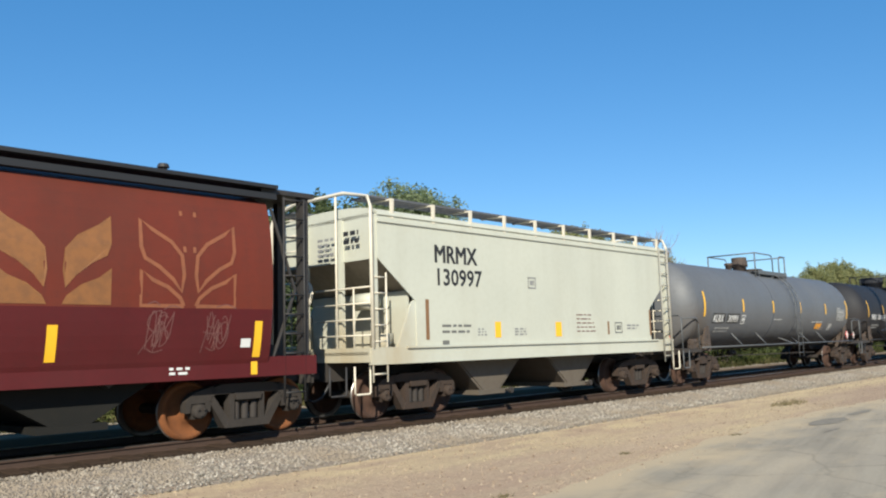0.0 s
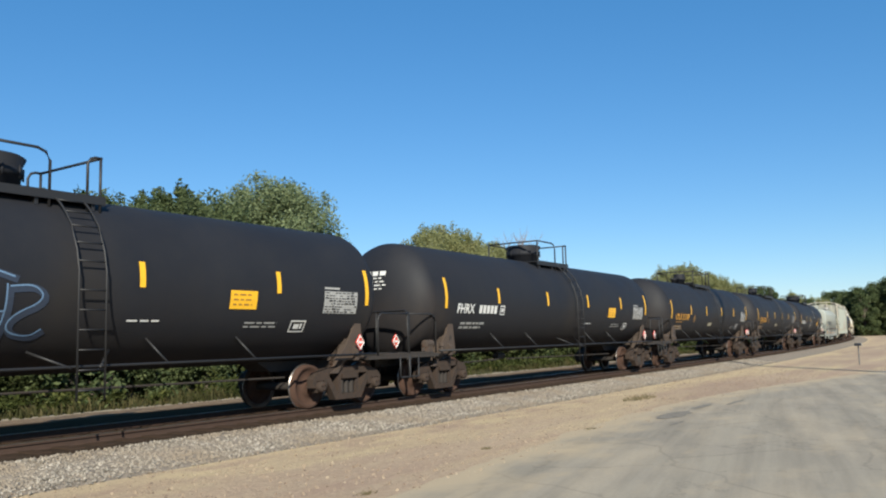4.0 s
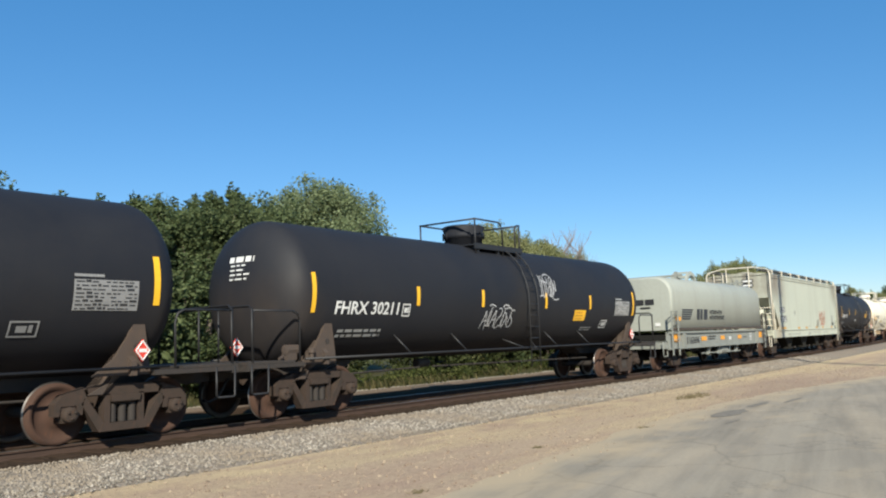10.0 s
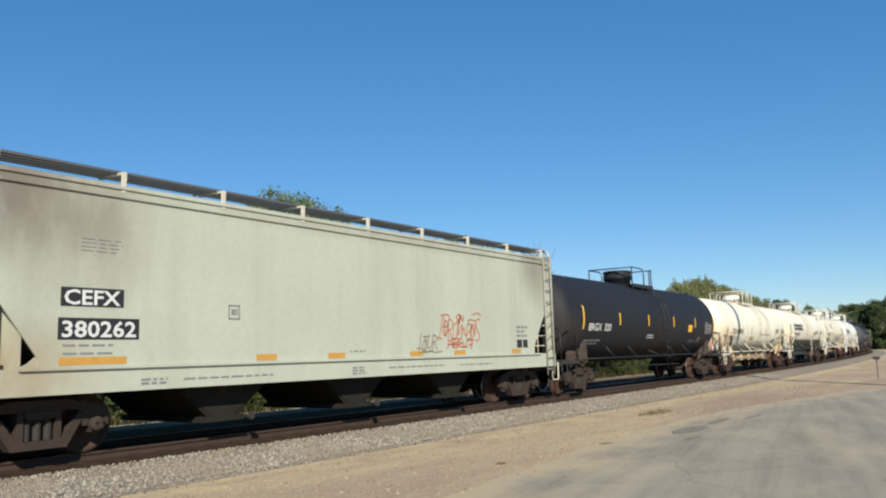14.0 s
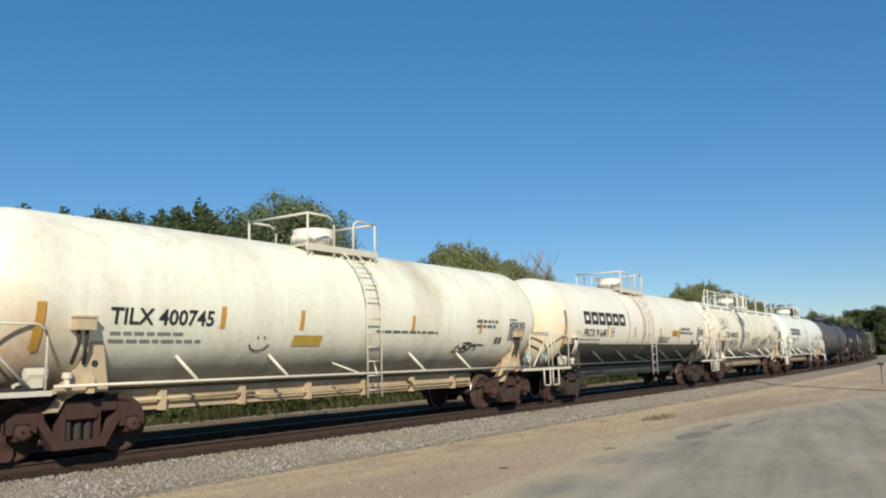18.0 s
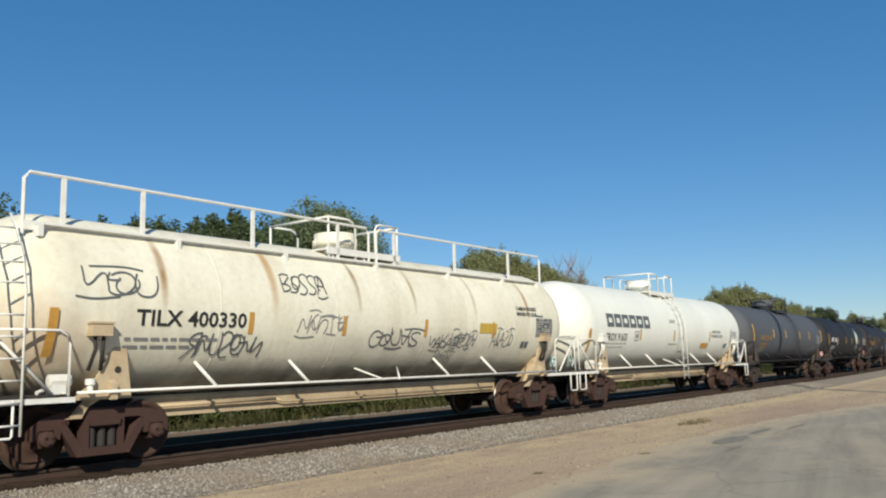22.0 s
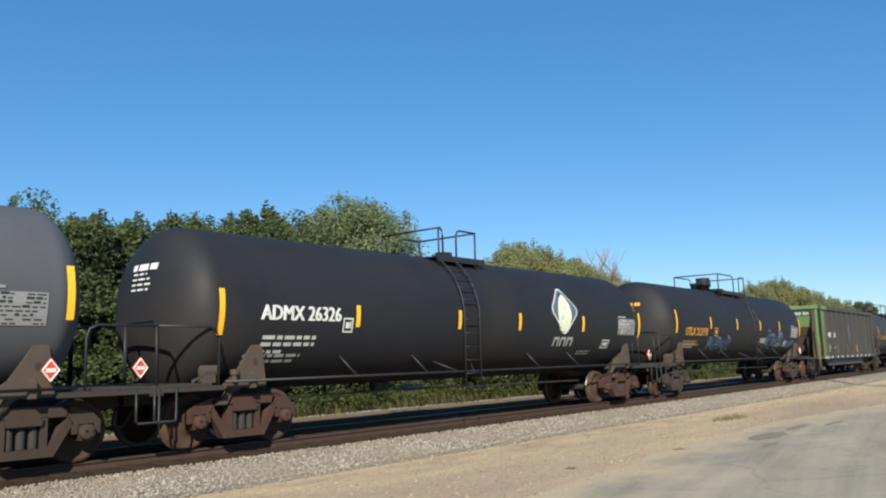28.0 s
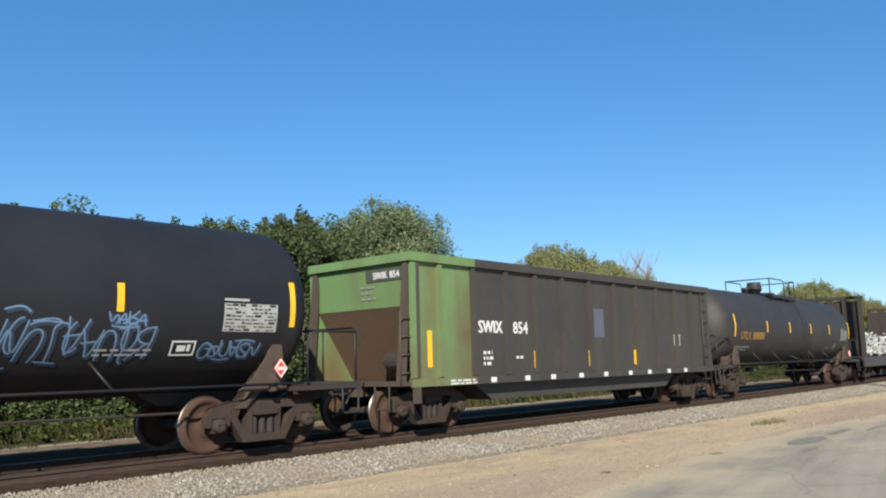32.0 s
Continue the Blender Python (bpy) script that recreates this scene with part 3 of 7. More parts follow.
def guard_box(car, pipe, top, shift, thick, fit):
    """Rectangular guard rail round the manway, open at the ladder on either side."""
    x0, x1, x2, x3 = [x + shift for x in {"tall": (-1.30, -0.50, 0.14, 0.88), "long": (-1.58, 0.15, 0.80, 1.42), "mid": (-1.09, 0.20, 0.84, 1.07), "low": (-1.27, -1.12, -0.62, 0.12)}[fit]]
    b = min(0.20, (x1 - x0) * 0.6)
    w, base, z = 0.90, top - 0.32, top + 0.59
    for y in (-w, w):
        g = Geo()
        g.tube([(x0 - 0.02, y, z), (x1 - b, y, z), (x1 - b * 0.35, y, z - 0.05), (x1, y, z - 0.18), (x1, y, base)], thick, 7)
        g.tube([(x0, y, z), (x0, y, base)], thick, 6)
        part("guard_rail", g, pipe, car, "", True)
        g = Geo()
        g.tube([(x2, y, base), (x2, y, z - 0.12), (x2 + 0.05, y, z - 0.03), (x2 + 0.13, y, z), (x3 + 0.02, y, z)], thick, 7)
        g.tube([(x3, y, z), (x3, y, base)], thick, 6)
        part("guard_rail", g, pipe, car, "", True)
    for x in (x0, x3):
        g = Geo()
        g.tube([(x, -w - 0.02, z), (x, w + 0.02, z)], thick, 7)
        part("cross_rail", g, pipe, car, "", True)


def tank_car(label, front, rear, skin, pipe, R=1.46, zc=2.43, head=0.73, over=1.27, dx=None, saddle=None, cast=None, band=None, beam=None, rails="short", low=None, seams=(), manway=None, ladder_x=None, vent=False, fittings="long", ladder_w=0.46, low_pipe=None, box_shift=0.0):
    car, tc = rolling_stock("tank_car", label, "tank car", front, rear)
    saddle = saddle or SADDLE
    manway = manway or skin
    ladder_x = ladder_x if ladder_x is not None else (-0.24 if head > 1 else 0.30)
    half = tc + over
    dx = dx if dx is not None else (0.0 if head > 1 else -0.15)
    HEADS[car.name] = (half - dx, head, R, zc)
    # shell
    blunt = 1.0
    prof = [(-half + head * (1 - math.sin(math.pi / 2 * i / 14) ** blunt), max(0.02, R * math.cos(math.pi / 2 * i / 14) ** blunt)) for i in range(14, -1, -1)]
    cuts = [-half + head + (2 * (half - head)) * i / 6 for i in range(1, 6)]
    prof += [(c, R) for c in cuts] + [(-x, r) for x, r in prof[::-1]]
    g = Geo()
    g.lathe(prof, "x", (dx, 0, zc), 64)
    if low:
        g.m = [0] * len(g.f)
        for i, f in enumerate(g.f):
            z = sum(g.v[k][2] for k in f) / len(f)
            x = sum(g.v[k][0] for k in f) / len(f)
            if z < low[1] and abs(x) < half - head * 0.9:
                g.m[i] = 1
        part("tank_shell", g, [skin, low[0]], car, "", True)
    else:
        part("tank_shell", g, skin, car, "", True)
    for x in seams:
        g = Geo()
        w, lift = (0.016, 0.003) if head > 1 else (0.05, 0.005)
        g.lathe([(x - w, R + 0.001), (x - w * 0.9, R + lift), (x + w * 0.9, R + lift), (x + w, R + 0.001)], "x", (0, 0, zc), 48)
        part("shell_band", g, band or skin, car, "", True)
    for s in (-1, 1):
        # sill, bolster webs and end platform
        g = Geo()
        g.prism([(s * (tc - 1.9), 1.02), (s * (tc - 1.5), 0.80), (s * (tc + 1.75), 0.74), (s * (tc + 1.75), 1.08), (s * (tc - 1.9), 1.08)], -0.30, 0.30)
        part("stub_sill", g, UNDER, car)
        g = Geo()
        g.prism_x([(-1.40, 0.98), (1.40, 0.98), (1.40, 1.20)] + [(1.30 * math.cos(a) * 1.0, zc - (R - 0.03) * math.sin(a)) for a in [radians(q) for q in range(32, 149, 9)]] + [(-1.40, 1.20)], s * tc - 0.05, s * tc + 0.05)
        part("bolster_web", g, saddle, car)
        for y in (-1, 1):
            g = Geo()
            k = s * tc
            g.prism([(k - 0.62, 0.99), (k + 0.34, 0.99), (k + 0.22, 1.90), (k + 0.10, 1.90), (k - 0.05, 1.58), (k - 0.28, 1.24)], min(y * 1.30, y * 1.24), max(y * 1.30, y * 1.24))
            plate = part("saddle_gusset", g, saddle, car)
            g = Geo()
            g.lathe([(-0.006, 0.055), (0.006, 0.055)], "y", (k + 0.10, y * 1.302, 1.42), 12)
            part("lightening_hole", g, UNDER, plate)
            g = Geo()
            g.prism([(k - 0.10, 0.99), (k + 0.10, 0.99), (k + 0.06, 1.5), (k - 0.40, 0.72), (k - 0.62, 0.72)], min(y * 0.95, y * 1.20), max(y * 0.95, y * 1.20))
            part("saddle_brace", g, saddle, car)
        g = Geo()
        x0, x1 = s * (tc + 0.85), s * (tc + 1.95)
        g.box(min(x0, x1), max(x0, x1), -1.42, 1.42, 1.05, 1.09)
        g.box(min(s * (tc + 1.83), s * (tc + 1.95)), max(s * (tc + 1.83), s * (tc + 1.95)), -1.42, 1.42, 0.93, 1.05)
        part("end_platform", g, UNDER, car)
        for y in (-1, 1):
            g = Geo()
            x0, x1 = sorted((s * tc + (0.345 if s > 0 else -0.625), s * (tc + 1.95)))
            g.box(x0, x1, min(y * 1.30, y * 1.425), max(y * 1.30, y * 1.425), 0.97, 1.046)
            g.box(x0, x1, min(y * 1.0, y * 1.30), max(y * 1.0, y * 1.30), 1.01, 1.046)
            part("platform_edge", g, pipe if head > 1 else UNDER, car)
        g = Geo()
        x, b = s * (tc + 1.84), s * (tc + 0.72)
        g.tube([(x, -1.40, 1.06), (x, -1.40, 2.02), (x, -1.30, 2.08), (x, 1.30, 2.08), (x, 1.40, 2.02), (x, 1.40, 1.06)], 0.024, 6)
        g.tube([(x, -1.40, 2.00), (b + s * 0.16, -1.40, 2.00), (b + s * 0.04, -1.40, 1.94), (b, -1.40, 1.80), (b, -1.40, 1.06)], 0.022, 6)
        g.tube([(x, -0.45, 1.08), (x, -0.45, 2.08)], 0.02, 6)
        if head > 1:
            g.tube([(x, -1.38, 1.98), (b + s * 0.22, -1.38, 1.08)], 0.026, 6)
        part("end_handrail", g, pipe, car, "", True)
        if s < 0:
            # control valve and its pipe on the platform by the saddle
            g = Geo()
            k = -tc - 0.78
            g.box(k - 0.12, k + 0.08, -1.30, -1.10, 1.09, 1.22)
            g.lathe([(-0.16, 0.05), (-0.15, 0.10), (0.15, 0.10), (0.16, 0.05)], "x", (k + 0.02, -1.20, 1.28), 10)
            g.tube([(k - 0.2, -1.22, 1.16), (k - 0.34, -1.28, 1.12)], 0.03, 6)
            part("control_valve", g, pipe if head > 1 else SADDLE, car)
            g = Geo()
            k = -tc - 0.36
            g.lathe([(1.09, 0.045), (1.20, 0.045), (1.21, 0.075), (1.29, 0.075), (1.30, 0.03)], "z", (k, -1.34, 0), 10)
            part("vent_cap", g, pipe if head > 1 else SADDLE, car)
        # side pipes are set along the shell with slanting struts
    for y in (-1, 1):
        g = Geo()
        g.tube([(-tc - 0.6, y * 1.42, 1.10), (-tc * 0.3, y * 1.42, 1.10), (tc * 0.3, y * 1.42, 1.10), (tc + 0.6, y * 1.42, 1.10)], 0.026, 6)
        part("side_pipe", g, low_pipe or pipe, car, "", True)
        for x in (-4.70, -2.60, 1.80, 3.75):
            g = Geo()
            g.tube([(x, y * 1.12, 1.53), (x + 0.24, y * 1.42, 1.10)], 0.034 if head > 1 else 0.022, 6)
            part("pipe_strut", g, low_pipe or pipe, car, "", True)
        for x in (ladder_x - 0.45, ladder_x + 0.91):
            g = Geo()
            g.tube([(x, y * 1.0, 1.34), (ladder_x + 0.23 + (x - ladder_x - 0.23) * 0.35, y * 1.46, 1.08)], 0.022, 6)
            part("ladder_brace", g, low_pipe or pipe, car, "", True)
    if beam:
        g = Geo()
        g.box(-tc + 0.9, tc - 0.9, -0.40, 0.40, 0.68, 0.98)
        web = part("centre_beam", g, beam, car)
        for za, zb in ((0.62, 0.68), (0.90, 0.95)):
            g = Geo()
            g.box(-tc + 0.9, tc - 0.9, -0.44, 0.44, za, zb)
            part("beam_flange", g, beam, web)
        g = Geo()
        g.tube([(-tc + 1.1, -0.52, 0.80), (-2.4, -0.52, 0.80)], 0.035, 6)
        part("brake_pipe", g, beam, car, "", True)
        g = Geo()
        g.tube([(-2.4, -0.52, 0.80), (-2.2, -0.52, 0.74), (tc - 1.2, -0.52, 0.74)], 0.028, 6)
        part("brake_pipe", g, beam, car, "", True)
        for i in range(6) if skin is CREAM else ():
            x = -tc + 1.9 + (2 * tc - 3.8) * i / 5
            g = Geo()
            g.box(x - 0.05, x + 0.05, -0.56, -0.40, 0.60, 0.94)
            part("pipe_hanger", g, beam, car)
    # brake gear under the belly
    g = Geo()
    g.lathe([(-0.22, 0.04), (-0.21, 0.11), (0.21, 0.11), (0.22, 0.04)], "x", (-2.6, -0.20, 0.84), 14)
    g.tube([(-tc + 1.1, -0.3, 0.70), (-2.8, -0.3, 0.74)], 0.022, 6)
    g.tube([(-2.3, -0.3, 0.74), (tc - 1.1, -0.3, 0.66)], 0.022, 6)
    part("brake_gear", g, UNDER, car)
    # manway, valves, platform and guard rails
    top = zc + R
    tall = head > 1
    fit = "tall" if tall else fittings
    mx, mr, mh = {"tall": (-0.78, 0.48, 0.44), "long": (-1.28, 0.29, 0.54), "mid": (-1.05, 0.55, 0.55), "low": (-0.36, 0.20, 0.20)}[fit]
    mc = mx + {"tall": 0.57, "long": 0.45, "mid": 0.70, "low": 0.35}[fit] + box_shift
    g = Geo()
    g.lathe([(top - 0.15, mr - 0.05), (top + mh * 0.35, mr - 0.03), (top + mh * 0.36, mr), (top + mh * 0.60, mr), (top + mh * 0.61, mr - 0.03), (top + mh * 0.90, mr - 0.01 + (0.05 if fit == "mid" else 0)), (top + mh * 0.97, mr - 0.02), (top + mh, mr * 0.4)], "z", (mc, 0, 0), 28)
    dome = part("manway", g, manway, car, "", True)
    for i in range(10):
        a = i * math.pi / 5 + 0.3
        bolt = part("bolt", shared("bolt", manway, lambda q: q.lathe([(-0.10, 0.018), (0.10, 0.018)], "z", (0, 0, 0), 6), True), manway, dome)
        bolt.location = (mc + (mr + 0.005) * math.cos(a), (mr + 0.005) * math.sin(a), top + mh * 0.48)
    if fit == "long":
        g = Geo()
        g.lathe([(top - 0.1, 0.12), (top + 0.16, 0.12), (top + 0.17, 0.155), (top + 0.25, 0.155), (top + 0.26, 0.10)], "z", (mc - 1.0, 0, 0), 14)
        part("valve", g, manway, car, "", True)
        g = Geo()
        g.lathe([(top - 0.06, 0.36), (top + 0.06, 0.36), (top + 0.07, 0.40), (top + 0.11, 0.40), (top + 0.14, 0.30), (top + 0.15, 0.08)], "z", (mc + 1.2, 0, 0), 22)
        part("hatch_cover", g, manway, car, "", True)
    p0, p1 = {"tall": (-1.36, 0.94), "long": (-1.35, 1.48), "mid": (-1.15, 1.15), "low": (-1.33, 0.45)}[fit]
    p0, p1, wide = p0 + box_shift, p1 + box_shift, 0.90
    for y in (-1, 1):
        g = Geo()
        g.box(p0, p1, min(y * 0.42, y * wide), max(y * 0.42, y * wide), top - 0.10, top - 0.07)
        g.box(p0, p1, min(y * wide, y * (wide + 0.04)), max(y * wide, y * (wide + 0.04)), top - 0.19, top - 0.05)
        part("platform", g, pipe, car)
        for x in (p0 + 0.2, (p0 + p1) / 2, p1 - 0.2):
            g = Geo()
            g.box(x - 0.03, x + 0.03, min(y * 0.40, y * (wide - 0.005)), max(y * 0.40, y * (wide - 0.005)), top - 0.30, top - 0.102)
            part("platform_bracket", g, pipe, car)
    thick = 0.027 if tall else 0.024
    if rails == "short":
        guard_box(car, pipe, top, box_shift, thick, fit)
    else:
        for y in (-1, 1):
            yy = y * 0.92
            base = top - 0.46
            g = Geo()
            for i in range(3):
                g.box(-half + 0.75, half - 1.3, yy - 0.14 + i * 0.1, yy - 0.07 + i * 0.1, base + 0.14, base + 0.17)
            for x in (-half + 0.8, -5, -2.6, 0, 2.6, 5, half - 1.4):
                g.box(x - 0.04, x + 0.04, yy - 0.16, yy + 0.16, base - 0.04, base + 0.14)
            part("running_board", g, pipe, car)
            if y > 0:
                continue
            for a, b, posts in ((-7.55, -0.1, (-6.95, -5.6, -3.3, -1.05)), (0.15, 7.15, (0.75, 3.05, 5.5))):
                g = Geo()
                h = 0.93
                g.tube([(a, yy, base), (a, yy, base + h - 0.1), (a + 0.08, yy, base + h), (b - 0.08, yy, base + h), (b, yy, base + h - 0.1), (b, yy, base)], 0.028, 6)
                for x in posts:
                    g.box(x - 0.036, x + 0.036, yy - 0.02, yy + 0.02, base, base + h)
                g.box(a, b, yy - 0.03, yy + 0.01, base + 0.06, base + 0.20)
                part("guard_rail", g, pipe, car)
        guard_box(car, pipe, top, 0.0, thick, fit)
        g = Geo()
        path = [(-1.46, 0.55), (-1.46, 2.5), (-1.36, 3.0), (-1.1, 3.45), (-0.9, 3.7)]
        ladder_bars(g, path, 0.42, 0.3, 0.02)
        part("end_ladder", g, pipe, car, "", True).location = (-half + 0.02, 0, 0)
    # ladder down each side
    for y in (-1, 1) if rails == "short" else ():
        g = Geo()
        path = [(-(R + 0.14), 0.60), (-(R + 0.14), zc + 0.12)] + [(-(R + 0.13) * math.cos(radians(q)), zc + (R + 0.13) * math.sin(radians(q))) for q in range(8, 66, 8)]
        ladder_bars(g, path, ladder_w, 0.30)
        lad = part("ladder", g, pipe, car, "", True)
        lad.matrix_basis = pose(ladder_x, 0, 0) if y < 0 else pose(ladder_x + ladder_w, 0, 0, 0, 0, 180)
    if vent:
        for x in (-6.60, 6.35):
            g = Geo()
            yb = -math.sqrt(R * R - 0.55 ** 2)
            g.box(x - 0.16, x + 0.16, yb - 0.20, yb + 0.02, 1.92, 2.10)
            g.box(x - 0.18, x + 0.18, yb - 0.22, yb + 0.02, 2.10, 2.13)
            box = part("valve_box", g, RUSTCREAM if skin in (CREAM, STREAKED) else pipe, car)
            for d in (-0.07, 0.07):
                g = Geo()
                g.tube([(x + d, yb - 0.10, 1.93), (x + d * 0.8, yb - 0.10, 1.72), (x + d * 1.4, -1.33, 1.42)], 0.03, 6)
                part("drain_hose", g, UNDER if skin in (CREAM, STREAKED) else pipe, box, "", True)
    running_gear(car, tc, cast or TRUCK, pipe)
    return car, tank_side(R, zc), tc


def stripes(car, side, mat, long_at, short_at, z=2.45, long=0.78, short=0.42, w=0.11):
    for x in long_at:
        mark("reflector_stripe", side, car, mat, [(x - w / 2, x + w / 2, z - long / 2, z + long / 2)])
    for x in short_at:
        mark("reflector_stripe", side, car, mat, [(x - w / 2, x + w / 2, z - short / 2, z + short / 2)])


def frame_box(side, car, mat, x, z, w, h, inner=True):
    e = 0.028
    r = [(x, x + w, z, z + e), (x, x + w, z + h - e, z + h), (x, x + e, z, z + h), (x + w - e, x + w, z, z + h)]
    if inner:
        r += [(x + w * 0.25, x + w * 0.6, z + h * 0.3, z + h * 0.7), (x + w * 0.66, x + w * 0.8, z + h * 0.3, z + h * 0.75)]
    mark("stencil_box", side, car, mat, r)


def data_panel(side, car, mat, x, z, w=0.85, h=0.5, rows=8, seed=1):
    """A pale panel ruled with dark rows and a few dark blocks."""
    rng = random.Random(seed)
    mark("data_panel", side, car, mat, [(x, x + w, z, z + h), (x, x + w * 0.45, z + h + 0.04, z + h + 0.08)])
    over = lambda u, v: tuple(Vector(side(u, v)) + Vector((0, -0.004, 0.002)))
    r = []
    for i in range(rows):
        zz = z + h * (i + 0.25) / rows
        xx = x + 0.03
        while xx < x + w - 0.06:
            k = rng.uniform(0.04, 0.13)
            if rng.random() < 0.8:
                r.append((xx, min(xx + k, x + w - 0.03), zz, zz + h / rows * (0.32 if rng.random() < 0.75 else 0.6)))
            xx += k + rng.uniform(0.015, 0.04)
    mark("panel_text", over, car, PIPECREAM if mat is DARKSPRAY else GREYINK if mat is PALEINK else DARKINK, r)


def diamond(car, x, y, z, col, size=0.17):
    """A square sign on its corner, in a holder."""
    g = Geo()
    g.prism([(x - size * 0.8, z), (x, z - size), (x + size * 0.8, z), (x, z + size)], y - 0.03, y)
    sign = part("hazard_sign", g, col, car)
    g = Geo()
    s = size * 0.86
    for (xa, za), (xb, zb) in (((-0.8, 0), (0, -1)), ((0, -1), (0.8, 0)), ((0.8, 0), (0, 1)), ((0, 1), (-0.8, 0))):
        g.tube([(x + xa * s, y - 0.032, z + za * s), (x + xb * s, y - 0.032, z + zb * s)], 0.012, 4)
    g.box(x - size * 0.4, x + size * 0.4, y - 0.036, y - 0.03, z - size * 0.16, z + size * 0.16)
    part("sign_border", g, WHITEINK, sign)


def common_marks(car, side, tc, ink, seed, stripe_mat=YELLOW, z=2.45, sign=REDINK, at=(-7.35, -4.2, -1.5, 1.45, 4.2, 7.15), panel_x=None, head_ink=None):
    if stripe_mat is YELLOW:
        stripes(car, side, stripe_mat, (at[0], at[-1]), at[1:-1], z)
    else:
        stripes(car, side, stripe_mat, (), at[1:], 2.18, 0.8, 0.38)
        mark("reflector_stripe", side, car, stripe_mat, [(at[0] - 0.07, at[0] + 0.07, 1.58, 2.32)])
        if seed == 71:
            mark("faded_stripe", side, car, GREYINK, [(at[0] - 0.06, at[0] + 0.06, 2.34, 2.78)])
    a = (panel_x + 0.95) if panel_x else at[-1] + 0.1
    dull = MIDINK if ink is WHITEINK else ink
    if stripe_mat is YELLOW:
        data_panel(side, car, dull, at[-1] - 1.36, 1.97, 1.04, 0.46, seed=seed)
    else:
        data_panel(side, car, dull, a - 1.0, z - 0.42, seed=seed)
    if stripe_mat is YELLOW:
        frame_box(side, car, ink, at[-1] - 2.20, 1.55, 0.42, 0.26)
        mark("small_writing", side, car, dull, word_bars(a - 3.5, z - 0.78, 0.9, 2, 0.08, seed + 3, 0.4))
    else:
        mark("stencil_box", side, car, DARKSPRAY, [(a - 1.65, a - 1.49, 1.72, 1.90), (a - 1.46, a - 1.30, 1.72, 1.90)])
    if stripe_mat is YELLOW:
        mark("small_writing", side, car, dull, word_bars(-a + 0.75, z - 0.75, 1.35, 2, 0.12, seed + 5))
    else:
        mark("small_writing", side, car, PALEINK if ink is PALEINK else GREYINK, word_bars(at[0] + 1.15, 1.90, 1.9, 2, 0.13, seed + 5, 0.36))
    face = head_side(*HEADS[car.name])
    hink = head_ink or (WHITEINK if ink is WHITEINK else GREYINK)
    mark("head_number", face, car, hink, word_bars(-0.20, 3.12, 0.80, 1, 0.13, seed + 9, 0.85))
    mark("small_writing", face, car, FADEDYEL if head_ink else hink, word_bars(-0.14, 2.96, 0.55, 4, 0.09, seed + 10, 0.35))
    if sign:
        if seed != 111:
            diamond(car, at[-1] - 0.25 if stripe_mat is YELLOW else tc + 0.50, -1.44, 1.36, sign)
        diamond(car, -tc - (1.92 if stripe_mat is YELLOW else 1.70), -1.05, 1.36, sign)


